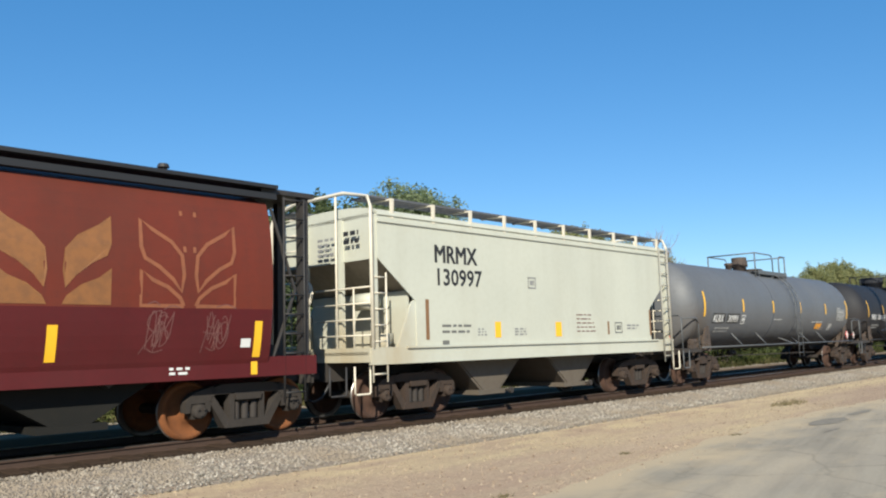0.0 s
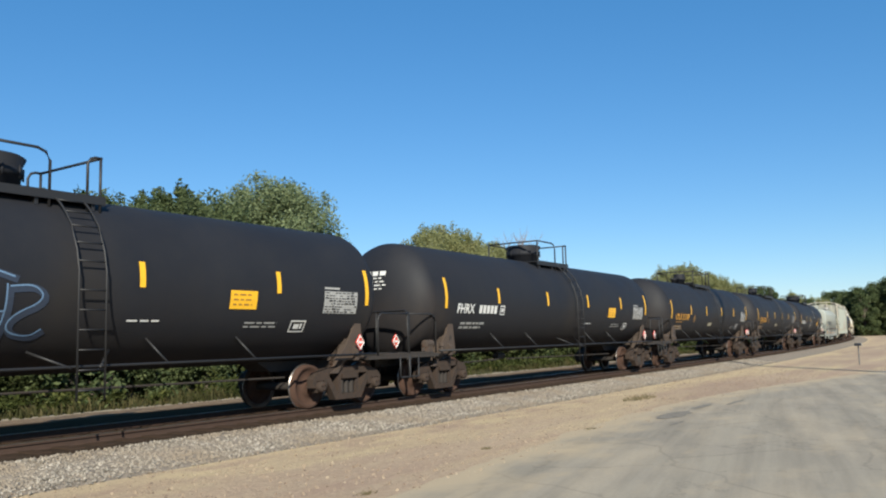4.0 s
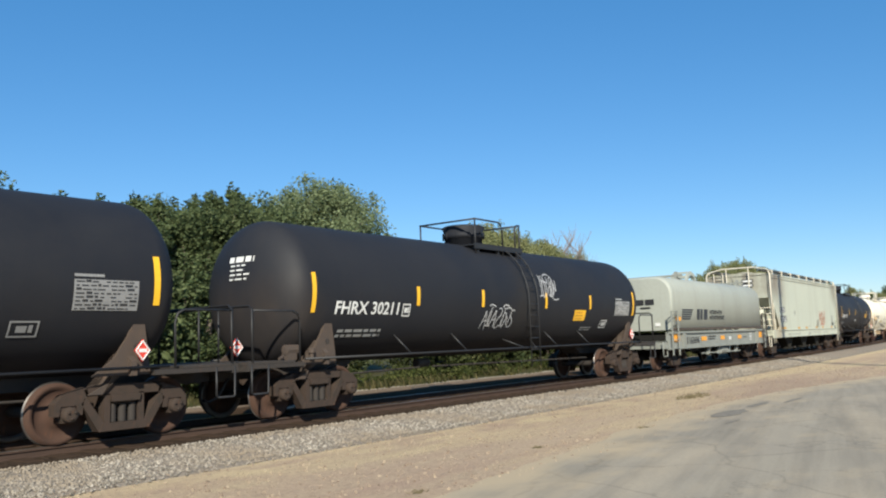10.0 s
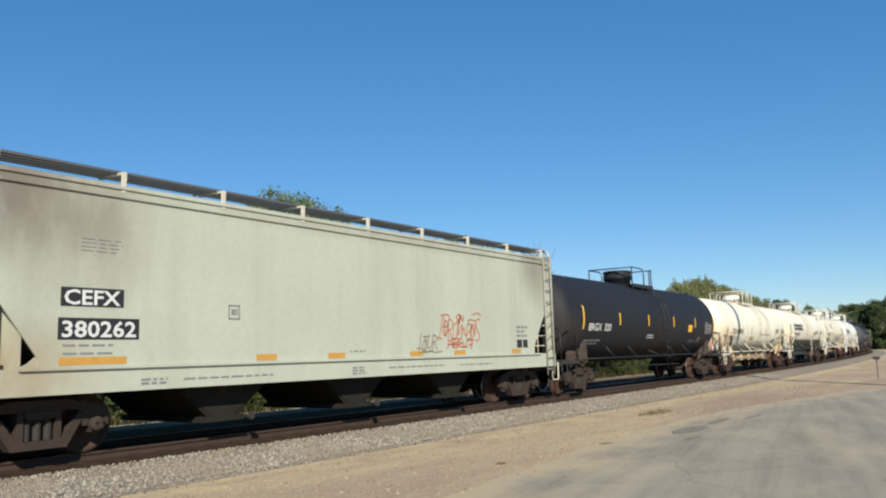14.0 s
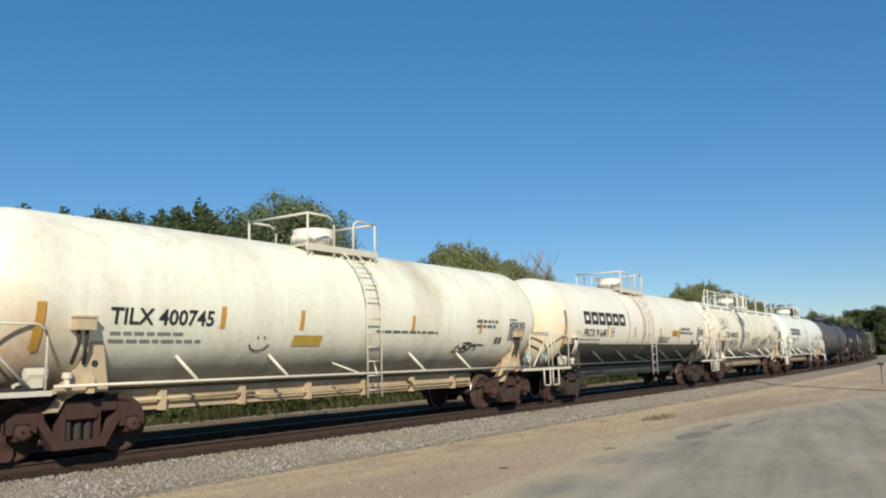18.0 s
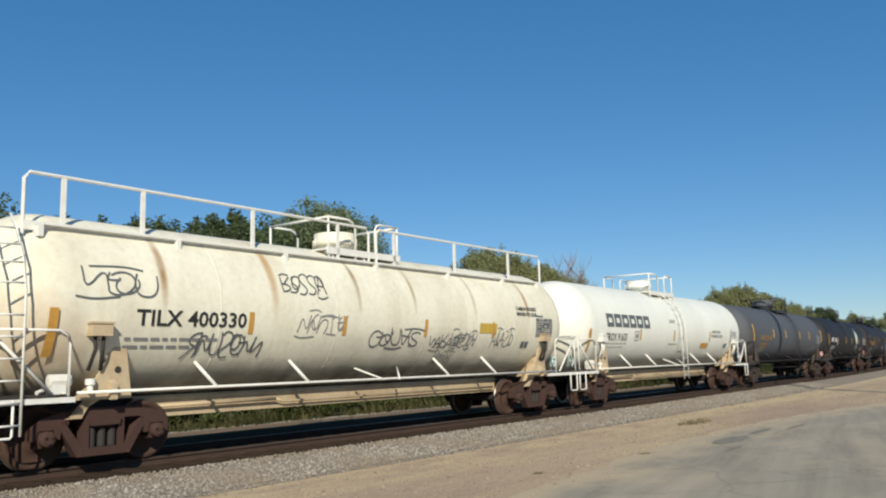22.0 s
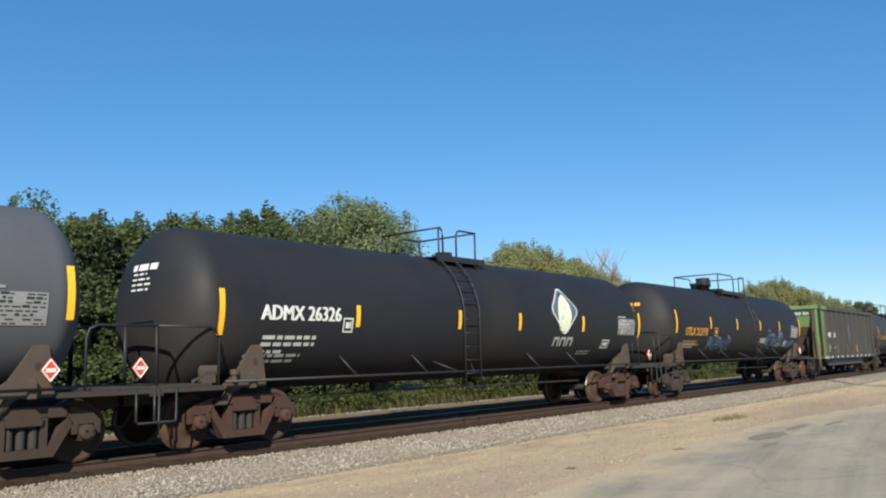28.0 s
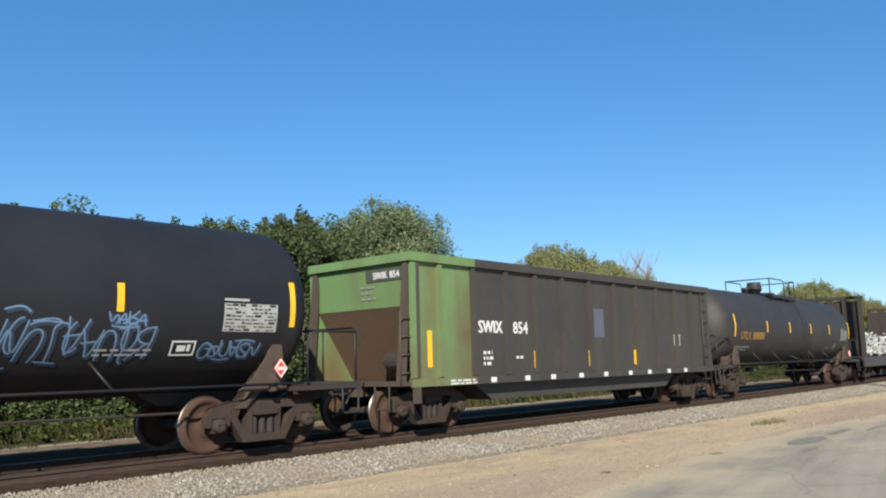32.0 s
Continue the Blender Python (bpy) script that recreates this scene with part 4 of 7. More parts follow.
# ---- covered hoppers ----
def hopper_car(label, front, rear, skin, over, z_sill, z_slope, z_low, z_eave, z_top, inset, pipe, bays, board, posts, cast=None, sill_h=0.3, dark=None, slope=None, shift=0.0, column=None):
    """Straight sides with slanted lower ends, a domed roof, running boards, ladders and chutes."""
    car, tc = rolling_stock("covered_hopper_car", label, "hopper car", front, rear)
    A = tc + over
    B = A - inset
    W = 1.58
    outline = [(-A, z_slope), (-B, z_low), (-B, z_sill), (B, z_sill), (B, z_low), (A, z_slope), (A, z_eave), (-A, z_eave)]
    for y in (-1, 1):
        g = Geo()
        g.prism(outline, min(y * W, y * (W - 0.03)), max(y * W, y * (W - 0.03)))
        part("side_sheet", g, skin, car)
    # roof, domed across
    g = Geo()
    sec = [(-W, z_eave - 0.02), (-W - 0.03, z_eave), (-W - 0.01, z_eave + 0.06)] + [(W * math.sin(radians(q)), z_eave + 0.06 + (z_top - z_eave - 0.06) * (math.cos(radians(q)))) for q in range(-75, 76, 15)] + [(W + 0.01, z_eave + 0.06), (W + 0.03, z_eave), (W, z_eave - 0.02)]
    g.prism_x(sec, -A, A)
    part("roof", g, skin, car)
    g = Geo()
    g.box(-A, A, -W - 0.035, -W, z_eave - 0.14, z_eave - 0.09)
    part("eave_rib", g, skin, car)
    # end sheets: upright above, sloping in below
    for s in (-1, 1):
        g = Geo()
        g.prism([(s * A, z_eave + 0.05), (s * A, z_slope), (s * (A - 0.06), z_slope), (s * (A - 0.06), z_eave + 0.05)], -W + 0.03, W - 0.03)
        part("end_sheet", g, skin, car)
        g = Geo()
        v = [(s * A, z_slope - 0.005), (s * (A - 3.0), z_sill - 0.15), (s * (A - 3.06), z_sill - 0.1), (s * (A - 0.06), z_slope - 0.005)]
        g.prism(v, -W + 0.03, W - 0.03)
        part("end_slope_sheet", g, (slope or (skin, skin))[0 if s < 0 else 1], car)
        for y in (-1.5, -0.55, 0.55, 1.5):
            g = Geo()
            g.box(min(s * (A - 0.02), s * (A + 0.07)), max(s * (A - 0.02), s * (A + 0.07)), y - 0.06, y + 0.06, z_sill, z_eave)
            part("end_post", g, skin, car)
        # end platform and sill
        g = Geo()
        g.box(min(s * (B - 0.2), s * (A + 0.22)), max(s * (B - 0.2), s * (A + 0.22)), -W + 0.05, W - 0.05, z_sill - 0.12, z_sill - 0.06)
        g.box(min(s * (A + 0.10), s * (A + 0.22)), max(s * (A + 0.10), s * (A + 0.22)), -W, W, z_sill - 0.25, z_sill + 0.02)
        part("end_platform", g, skin, car)
        for y in (-1, 1) if s < 0 else ():
            g = Geo()
            g.prism([(s * (B - 0.05), z_sill - 0.1), (s * (B + 0.55), z_sill - 0.1), (s * (B + 0.12), z_low - 0.05), (s * (B - 0.05), z_low + 0.1)], min(y * (W - 0.07), y * (W - 0.02)), max(y * (W - 0.07), y * (W - 0.02)))
            part("corner_gusset", g, skin, car)
        # upright plate below the slope sheet
        g = Geo()
        x0, x1 = sorted((s * (A - 0.90), s * (A - 0.85)))
        g.box(x0, x1, -W + 0.10, W - 0.10, z_sill - 0.06, z_slope - 0.58)
        part("shear_plate", g, skin, car)
        if column:
            g = Geo()
            x0, x1 = sorted((s * (A - 0.75), s * (A + 0.09)))
            g.box(min(s * (A - 0.02), s * (A + 0.09)), max(s * (A - 0.02), s * (A + 0.09)), -0.24, 0.24, z_slope - 0.35, z_eave - 0.10)
            g.box(min(s * (A - 0.30), s * (A - 0.10)), max(s * (A - 0.30), s * (A - 0.10)), -0.20, 0.20, z_sill - 0.06, z_slope - 0.35)
            part("end_column", g, column, car)
            g = Geo()
            for y in (-1.0, 0.55):
                g.prism([(s * (A - 0.80), z_sill), (s * (A - 0.15), z_sill), (s * (A - 0.35), z_sill + 0.95), (s * (A - 0.80), z_sill + 1.35)], y - 0.03, y + 0.03)
            g.box(min(s * (A - 0.12), s * (A - 0.06)), max(s * (A - 0.12), s * (A - 0.06)), -0.95, -0.20, z_sill + 1.18, z_sill + 1.26)
            part("end_brace_plate", g, column, car)
        # full-height side ladder at the tail, its shade in the grey; low grab rails at the head
        for y in (-1, 1) if s > 0 else (1,):
            g = Geo()
            ladder_bars(g, [(0, z_sill - 0.6), (0, z_eave + 0.1)], 0.42, 0.33, 0.022)
            lad = part("side_ladder", g, GREYPIPE, car, "", True)
            lad.location = (s * (A + 0.02) - (0.42 if s > 0 else 0), y * (W + 0.06), 0)
        if s < 0:
            g = Geo()
            ladder_bars(g, [(0, z_sill - 0.62), (0, z_sill + 1.42)], 0.36, 0.30, 0.020)
            part("corner_ladder", g, pipe, car, "", True).location = (-A - 0.14, -W + 0.01, 0)
            g = Geo()
            g.lathe([(-0.03, 0.05), (-0.03, 0.26), (0.0, 0.29), (0.03, 0.26), (0.03, 0.05)], "x", (-A - 0.02, 0.62, z_sill + 1.15), 18)
            part("brake_wheel", g, pipe, car)
            g = Geo()
            g.lathe([(-0.30, 0.05), (-0.28, 0.17), (0.28, 0.17), (0.30, 0.05)], "y", (-A + 0.42, -0.75, z_sill + 0.92), 14)
            g.box(-A + 0.25, -A + 0.60, -1.35, -1.05, z_sill - 0.05, z_sill + 0.28)
            g.tube([(-A + 0.42, -1.05, z_sill + 0.9), (-A + 0.36, -1.2, z_sill + 0.5), (-A + 0.42, -1.2, z_sill + 0.2)], 0.03, 6)
            part("air_reservoir", g, skin, car, "", True)
        g = Geo()
        ladder_bars(g, [(0, z_sill - 0.1), (0, z_top + 0.05)], 0.45, 0.33, 0.022)
        lad = part("end_ladder", g, pipe, car, "", True)
        lad.matrix_basis = pose(s * (A + 0.10), 0.75, 0, 0, 0, 90)
        g = Geo()
        x = s * (A + 0.14)
        g.tube([(x, -W, z_sill), (x, -W, z_top - 0.1), (x, -W + 0.1, z_top + 0.10), (x, -0.8, z_top + 0.26), (x, 0.8, z_top + 0.26), (x, W - 0.1, z_top + 0.10), (x, W, z_top - 0.1), (x, W, z_sill)], 0.04, 6)
        for y in (-0.55, 0.55):
            g.tube([(x, y, z_sill), (x, y, z_top + 0.25)], 0.025, 6)
        part("end_frame", g, pipe, car, "", True)
        g = Geo()
        for z in (z_sill + 0.25, z_sill + 0.55, z_sill + 0.85, z_sill + 1.15):
            g.tube([(x, -W + 0.02, z), (x, 0.1, z)], 0.018, 6)
        g.tube([(x, -1.05, z_sill), (x, -1.05, z_sill + 1.15)], 0.018, 6)
        part("cross_rail", g, pipe, car, "", True)
        g = Geo()
        g.prism([(s * (tc - 1.2), z_sill - 0.1), (s * (A + 0.2), z_sill - 0.1), (s * (A + 0.2), 0.74), (s * (tc - 1.2), 0.80)], -0.3, 0.3)
        part("stub_sill", g, UNDER, car)
    # side sill
    for y in (-1, 1):
        g = Geo()
        g.box(-A - 0.2, A + 0.2, min(y * (W - 0.06), y * (W + 0.02)), max(y * (W - 0.06), y * (W + 0.02)), z_sill - sill_h, z_sill + 0.02)
        part("side_sill", g, skin, car)
        g = Geo()
        g.box(-B - 0.3, B + 0.3, min(y * (W + 0.005), y * (W + 0.065)), max(y * (W + 0.005), y * (W + 0.065)), z_sill - 0.01, z_sill + 0.03)
        part("sill_lip", g, skin, car)
    # running boards on posts
    for y in (-1, 1):
        g = Geo()
        for i in range(4):
            yy = y * (W - 0.16 - 0.15 * i)
            g.box(-A - 0.05, A + 0.05, yy - 0.05, yy + 0.05, z_top + 0.10, z_top + 0.14)
        part("running_board", g, board, car)
    for i in range(posts):
        x = -A + 0.4 + (2 * A - 0.8) * i / (posts - 1)
        for y in (-1, 1):
            g = Geo()
            g.prism_x([(y * (W + 0.01), z_eave - 0.05), (y * (W + 0.03), z_top + 0.10), (y * (W - 0.65), z_top + 0.10), (y * (W - 0.65), z_top + 0.075), (y * (W - 0.02), z_top + 0.07), (y * (W - 0.02), z_eave)], x - 0.035, x + 0.035)
            part("board_bracket", g, pipe, car)
    for i in range(8):
        g = Geo()
        x = -A + 1.3 + (2 * A - 2.6) * i / 7
        g.lathe([(z_top - 0.05, 0.42), (z_top + 0.08, 0.42), (z_top + 0.12, 0.30)], "z", (x, 0, 0), 18)
        part("roof_hatch", g, skin, car, "", True)
    # chutes
    dark = dark or UNDER
    for x in bays:
        g = Geo()
        for a in (-1, 1):
            g.prism([(x + a * 1.15, z_sill - 0.25), (x + a * 1.05, z_sill - 0.25), (x + a * 0.22, 0.42), (x + a * 0.30, 0.36)], -1.15, 1.15)
        g.prism([(x - 1.1, z_sill - 0.25), (x + 1.1, z_sill - 0.25), (x + 0.26, 0.40), (x - 0.26, 0.40)], -1.17, -1.13)
        g.prism([(x - 1.1, z_sill - 0.25), (x + 1.1, z_sill - 0.25), (x + 0.26, 0.40), (x - 0.26, 0.40)], 1.13, 1.17)
        g.box(x - 0.45, x + 0.45, -1.2, 1.2, 0.30, 0.40)
        part("hopper_chute", g, dark, car)
        g = Geo()
        g.tube([(x + 0.5, -1.30, 0.36), (x + 0.5, 1.30, 0.36)], 0.03, 6)
        g.lathe([(-1.36, 0.02), (-1.36, 0.07), (-1.30, 0.07)], "y", (x + 0.5, 0, 0.36), 8)
        part("gate_shaft", g, UNDER, car)
    g = Geo()
    g.box(-tc + 0.6, tc - 0.6, -0.3, 0.3, z_sill - 0.4, z_sill - 0.12)
    part("centre_sill", g, UNDER, car)
    for ob in car.children:
        ob.location.x += shift
    running_gear(car, tc, cast or TRUCK, pipe)
    return car, wall_side(-W), A - shift


def red_hopper(front, rear):
    car, tc = rolling_stock("cylindrical_hopper_car", "orange-red and dark red round-sided grain hopper with tan wheat graphics", "hopper car", front, rear)
    A = tc + 0.20
    # the side swells in a curve from sill to eave
    def swell(z):
        return 1.20 + 0.40 * math.sqrt(max(0, 1 - ((z - 2.45) / 1.6) ** 2))
    zs = [1.05 + 0.2 * i for i in range(15)]
    sec = [(-swell(z), z) for z in zs] + [(-0.9, 4.02), (0, 4.12), (0.9, 4.02)] + [(swell(z), z) for z in zs[::-1]] + [(0.9, 0.95), (-0.9, 0.95)]
    g = Geo()
    g.prism_x(sec, -A, A)
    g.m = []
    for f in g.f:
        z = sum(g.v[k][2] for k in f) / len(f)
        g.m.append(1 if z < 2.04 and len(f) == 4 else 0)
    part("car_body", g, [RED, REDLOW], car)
    side = lambda x, z: (x, -swell(z) - 0.005, z)
    for y in (-1, 1):
        g = Geo()
        g.box(-A - 1.0, A + 1.0, min(y * 1.36, y * 1.44), max(y * 1.36, y * 1.44), 0.96, 1.28)
        part("side_sill", g, REDLOW, car)
        g = Geo()
        g.box(-A - 0.1, A + 0.15, min(y * 0.95, y * 1.55), max(y * 0.95, y * 1.55), 4.10, 4.16)
        g.box(-A - 0.1, A + 0.15, min(y * 1.35, y * 1.50), max(y * 1.35, y * 1.50), 3.92, 4.02)
        part("running_board", g, PIPEBLK, car)
    g = Geo()
    g.box(-A + 0.5, A - 0.8, -0.36, 0.36, 4.12, 4.24)
    part("roof_hatch", g, BLACK2, car)
    g = Geo()
    g.lathe([(0, 0.05), (0.16, 0.05), (0.18, 0.1), (0.24, 0.08)], "z", (A - 1.6, -0.9, 4.16), 10)
    part("roof_vent", g, BLACK2, car)
    for s in (-1, 1):
        g = Geo()
        v = [(s * A, 3.9), (s * A, 2.6), (s * (A - 2.6), 0.9), (s * (A - 2.7), 1.0), (s * (A - 0.1), 2.7), (s * (A - 0.1), 3.9)]
        g.prism(v, -1.3, 1.3)
        part("end_slope_sheet", g, BLACK2, car)
        for y in (-1.30, -0.6, 0.6, 1.30):
            g = Geo()
            x = s * (A + 0.82)
            g.box(x - 0.08, x + 0.08, y - 0.07, y + 0.07, 1.0, 4.12)
            part("end_post", g, BLACK2, car)
        g = Geo()
        x0, x1 = sorted((s * (A - 0.1), s * (A + 1.0)))
        g.box(x0, x1, -1.42, 1.42, 4.04, 4.12)
        part("roof_end_platform", g, BLACK2, car)
        g = Geo()
        g.box(x0, x1, -1.40, 1.40, 1.0, 1.08)
        g.prism([(s * (tc - 1.2), 0.98), (s * (A + 1.0), 0.98), (s * (A + 1.0), 0.74), (s * (tc - 1.2), 0.8)], -0.3, 0.3)
        part("end_platform", g, REDLOW, car)
        g = Geo()
        ladder_bars(g, [(0, 0.5), (0, 4.0)], 0.42, 0.33, 0.022)
        part("end_ladder", g, BLACK2, car, "", True).location = (s * (A + 0.55) - 0.2, -1.42, 0)
        g = Geo()
        g.tube([(s * (A + 0.1), -1.35, 1.1), (s * (A + 0.6), -1.38, 2.4), (s * (A + 0.12), -1.35, 3.8)], 0.03, 6)
        g.lathe([(-0.2, 0.05), (-0.19, 0.2), (0.19, 0.2), (0.2, 0.05)], "y", (s * (A + 0.4), -0.7, 1.3), 12)
        part("end_brace", g, BLACK2, car)
    for x in (-4.6, -1.6, 1.6, 4.6):
        g = Geo()
        g.prism([(x - 1.2, 0.95), (x + 1.2, 0.95), (x + 0.3, 0.42), (x - 0.3, 0.42)], -1.1, 1.1)
        g.box(x - 0.5, x + 0.5, -1.2, 1.2, 0.32, 0.42)
        # black here includes the shadow under the body
        part("hopper_chute", g, DULLBLACK, car)
    # wheat ears: tan leaves either side of a red stem; every second ear is in outline only
    def ear(cx, d):
        upper = [(0.10, 2.55), (0.13, 2.85), (0.30, 3.05), (0.60, 3.22), (0.78, 3.36), (0.78, 2.95), (0.72, 2.78), (0.50, 2.66), (0.28, 2.48), (0.14, 2.30)]
        lower = [(0.10, 2.08), (0.16, 2.20), (0.36, 2.36), (0.60, 2.46), (0.78, 2.60), (0.78, 2.08)]
        return [[(cx + d * x, z) for x, z in q] for q in (upper, lower)]
    for cx in (-5.2, 1.2, 4.15):
        for d in (-1, 1):
            for pts in ear(cx, d):
                g = Geo()
                g.add([side(*q) for q in pts], [tuple(range(len(pts)))])
                ob = new("wheat_graphic", g.mesh("wheat_graphic", WHEAT))
                ob.parent = car
    for cx in (-2.2, 6.15):
        for d in (-1, 1):
            for pts in ear(cx, d):
                spray("wheat_outline", side, car, WHEATLINE, [pts + pts[:1]], 0.06)
        spray("wheat_outline", side, car, WHEATLINE, [[(cx - 0.08, 2.9), (cx - 0.12, 3.55)], [(cx + 0.08, 2.9), (cx + 0.12, 3.55)]], 0.05)
    stripes(car, side, YELLOW, (), (-6.8, -3.0, 0.6, 4.15), 1.55, 0.8, 0.5, 0.14)
    mark("reflector_stripe", side, car, YELLOW, [(7.32, 7.46, 1.28, 1.86)])
    mark("reflector_stripe", wall_side(-1.44, 0.01), car, YELLOW, [(7.32, 7.44, 1.0, 1.26)])
    mark("small_writing", wall_side(-1.44, 0.01), car, WHITEINK, word_bars(5.9, 1.16, 0.45, 2, 0.07, 4))
    mark("label_plate", side, car, WHITEINK, [(7.08, 7.26, 1.44, 1.58)])
    for x, sd in ((5.45, 3), (6.4, 8)):
        spray("scrawled_tag", side, car, FADEDRED, scrawl(x, 1.42, 0.42, 0.6, 2, sd) + scrawl(x + 0.05, 1.5, 0.35, 0.5, 3, sd + 40), 0.014)
    running_gear(car, tc, DARKCAST, BLACK2, plate=ORANGERUST)
    return car


# ---- covered coil car ----
def coil_car(front, rear):
    car, tc = rolling_stock("coil_car", "pale grey covered coil car with a rounded hood", "coil car", front, rear)
    A = 5.75
    W = 1.52
    def hood(half, top, w):
        pts = [(-w, 1.46)]
        pts += [(-w + (0.62 - 0.62 * math.cos(radians(q))), top - 0.62 + 0.62 * math.sin(radians(q))) for q in range(0, 91, 15)]
        return pts + [(-y, z) for y, z in pts[::-1]]
    g = Geo()
    secs = [(-A, hood(A, 3.38, W - 0.07)), (-A + 0.05, hood(A, 3.43, W - 0.02)), (-A + 0.14, hood(A, 3.46, W)), (A - 0.14, hood(A, 3.46, W)), (A - 0.05, hood(A, 3.43, W - 0.02)), (A, hood(A, 3.38, W - 0.07))]
    k = len(secs[0][1])
    g.add([(x, y, z) for x, sec in secs for y, z in sec], [(i * k + j, i * k + (j + 1) % k, (i + 1) * k + (j + 1) % k, (i + 1) * k + j) for i in range(len(secs) - 1) for j in range(k)] + [tuple(range(k)), tuple(range(5 * k, 6 * k))])
    part("hood", g, COIL, car, "", True)
    for y in (-1, 1):
        g = Geo()
        g.box(-A - 0.02, A + 0.02, min(y * (W - 0.02), y * (W + 0.05)), max(y * (W - 0.02), y * (W + 0.05)), 1.44, 1.53)
        part("hood_rim", g, SADDLE, car)
        g = Geo()
        g.box(-A - 0.55, A + 0.55, min(y * (W - 0.10), y * (W + 0.02)), max(y * (W - 0.10), y * (W + 0.02)), 0.80, 1.40)
        sill = part("side_sill", g, COILSILL, car)
        for wide, za, zb in ((0.10, 1.33, 1.405), (0.08, 0.76, 0.82)):
            g = Geo()
            g.box(-A - 0.55, A + 0.55, min(y * (W - 0.10), y * (W + wide)), max(y * (W - 0.10), y * (W + wide)), za, zb)
            part("sill_flange", g, COILSILL, sill)
        for x in (-4.98, -4.80, 4.55, 4.75):
            g = Geo()
            g.box(x - 0.05, x + 0.05, min(y * W, y * (W + 0.10)), max(y * W, y * (W + 0.10)), 0.80, 1.36)
            part("sill_rib", g, COILSILL, car)
    g = Geo()
    g.box(-A - 0.5, A + 0.5, -1.42, 1.42, 1.10, 1.30)
    g.box(-A - 0.5, A + 0.5, -0.3, 0.3, 0.74, 1.1)
    g.prism([(-tc + 1.35, 1.09), (tc - 1.35, 1.09), (tc - 1.6, 0.60), (-tc + 1.6, 0.60)], -1.15, 1.15)
    part("floor_trough", g, DULLBLACK, car)
    for s in (-1, 1):
        x0, x1 = sorted((s * (A + 0.05), s * (A + 0.72)))
        g = Geo()
        g.box(x0, x1, -1.5, 1.5, 1.02, 1.08)
        g.box(min(s * (A + 0.6), s * (A + 0.72)), max(s * (A + 0.6), s * (A + 0.72)), -1.5, 1.5, 0.8, 1.08)
        part("end_platform", g, COILSILL, car)
        g = Geo()
        x = s * (A + 0.42)
        tone = COILSILL if s < 0 else UNDER
        g.box(x - 0.03, x + 0.03, -1.65, -1.61, 0.55, 2.15)
        g.box(x - s * 0.62 - 0.03, x - s * 0.62 + 0.03, -1.65, -1.61, 0.55, 2.15)
        lad = part("end_ladder", g, tone, car)
        for z in (0.8, 1.1, 1.4, 1.7, 2.0, 2.12):
            g = Geo()
            g.tube([(x, -1.63, z), (x - s * 0.62, -1.63, z)], 0.018, 6)
            part("rung", g, tone, lad, "", True)
        # stacking brackets and lifting eye on the hood
        g = Geo()
        xb = s * 3.9
        for y in (-1.05, 1.05):
            g.prism([(xb - 0.10, 3.25), (xb + 0.10, 3.25), (xb + 0.05, 3.72), (xb - 0.05, 3.72)], y - 0.05, y + 0.05)
        g.box(xb - 0.05, xb + 0.05, -1.3, 1.3, 3.52, 3.6)
        part("stacking_bracket", g, COILSILL, car)
    g = Geo()
    for y in (-0.32, 0.32):
        pts = [(0.62 * math.cos(radians(q)) - 0.2, 3.40 + 0.55 * math.sin(radians(q))) for q in range(0, 181, 20)]
        inn = [(0.46 * math.cos(radians(q)) - 0.2, 3.40 + 0.40 * math.sin(radians(q))) for q in range(180, -1, -20)]
        n = len(pts)
        for i in range(n - 1):
            g.prism([pts[i], pts[i + 1], inn[n - 2 - i], inn[n - 1 - i]], y - 0.05, y + 0.05)
    for q in (40, 90, 140):
        g.box(0.55 * math.cos(radians(q)) - 0.25, 0.55 * math.cos(radians(q)) - 0.15, -0.37, 0.37, 3.36 + 0.52 * math.sin(radians(q)), 3.44 + 0.52 * math.sin(radians(q)))
    part("lifting_bail", g, COIL, car)
    g = Geo()
    for x in (-1.7, -0.4, 0.9, 2.0):
        g.prism([(x, 0.76), (x + 0.24, 0.76), (x + 0.06, 0.48), (x - 0.20, 0.46)], -1.42, -1.32)
    g.lathe([(-0.4, 0.05), (-0.38, 0.17), (0.38, 0.17), (0.4, 0.05)], "x", (0.2, -1.30, 0.58), 14)
    g.tube([(-2.4, -1.36, 0.52), (2.6, -1.36, 0.48)], 0.03, 6)
    part("brake_gear", g, COILSILL, car)
    # markings
    hs, ss = wall_side(-W, 0.012), wall_side(-W - 0.02, 0.012)
    for x, w, h in ((-5.55, 0.62, 0.30), (-2.6, 0.62, 0.16), (-0.3, 0.52, 0.16), (2.05, 0.52, 0.16), (5.3, 0.5, 0.26)):
        mark("reflector_plate", ss, car, ORANGE, [(x - w / 2, x + w / 2, 1.02, 1.02 + h)])
    mark("reflector_plate", hs, car, ORANGE, [(-5.5, -4.95, 1.80, 1.94)])
    mark("car_number", ss, car, DARKINK, text=("163696", -4.25, -3.15, 0.93, 0.26, 0.0))
    mark("road_mark", ss, car, DARKINK, [(-4.68, -4.58, 0.93, 1.19), (-4.50, -4.40, 0.93, 1.19)])
    mark("label_plate", ss, car, WHITEINK, [(0.55, 0.85, 1.0, 1.13)])
    frame_box(ss, car, WHITEINK, 3.55, 0.94, 0.32, 0.30)
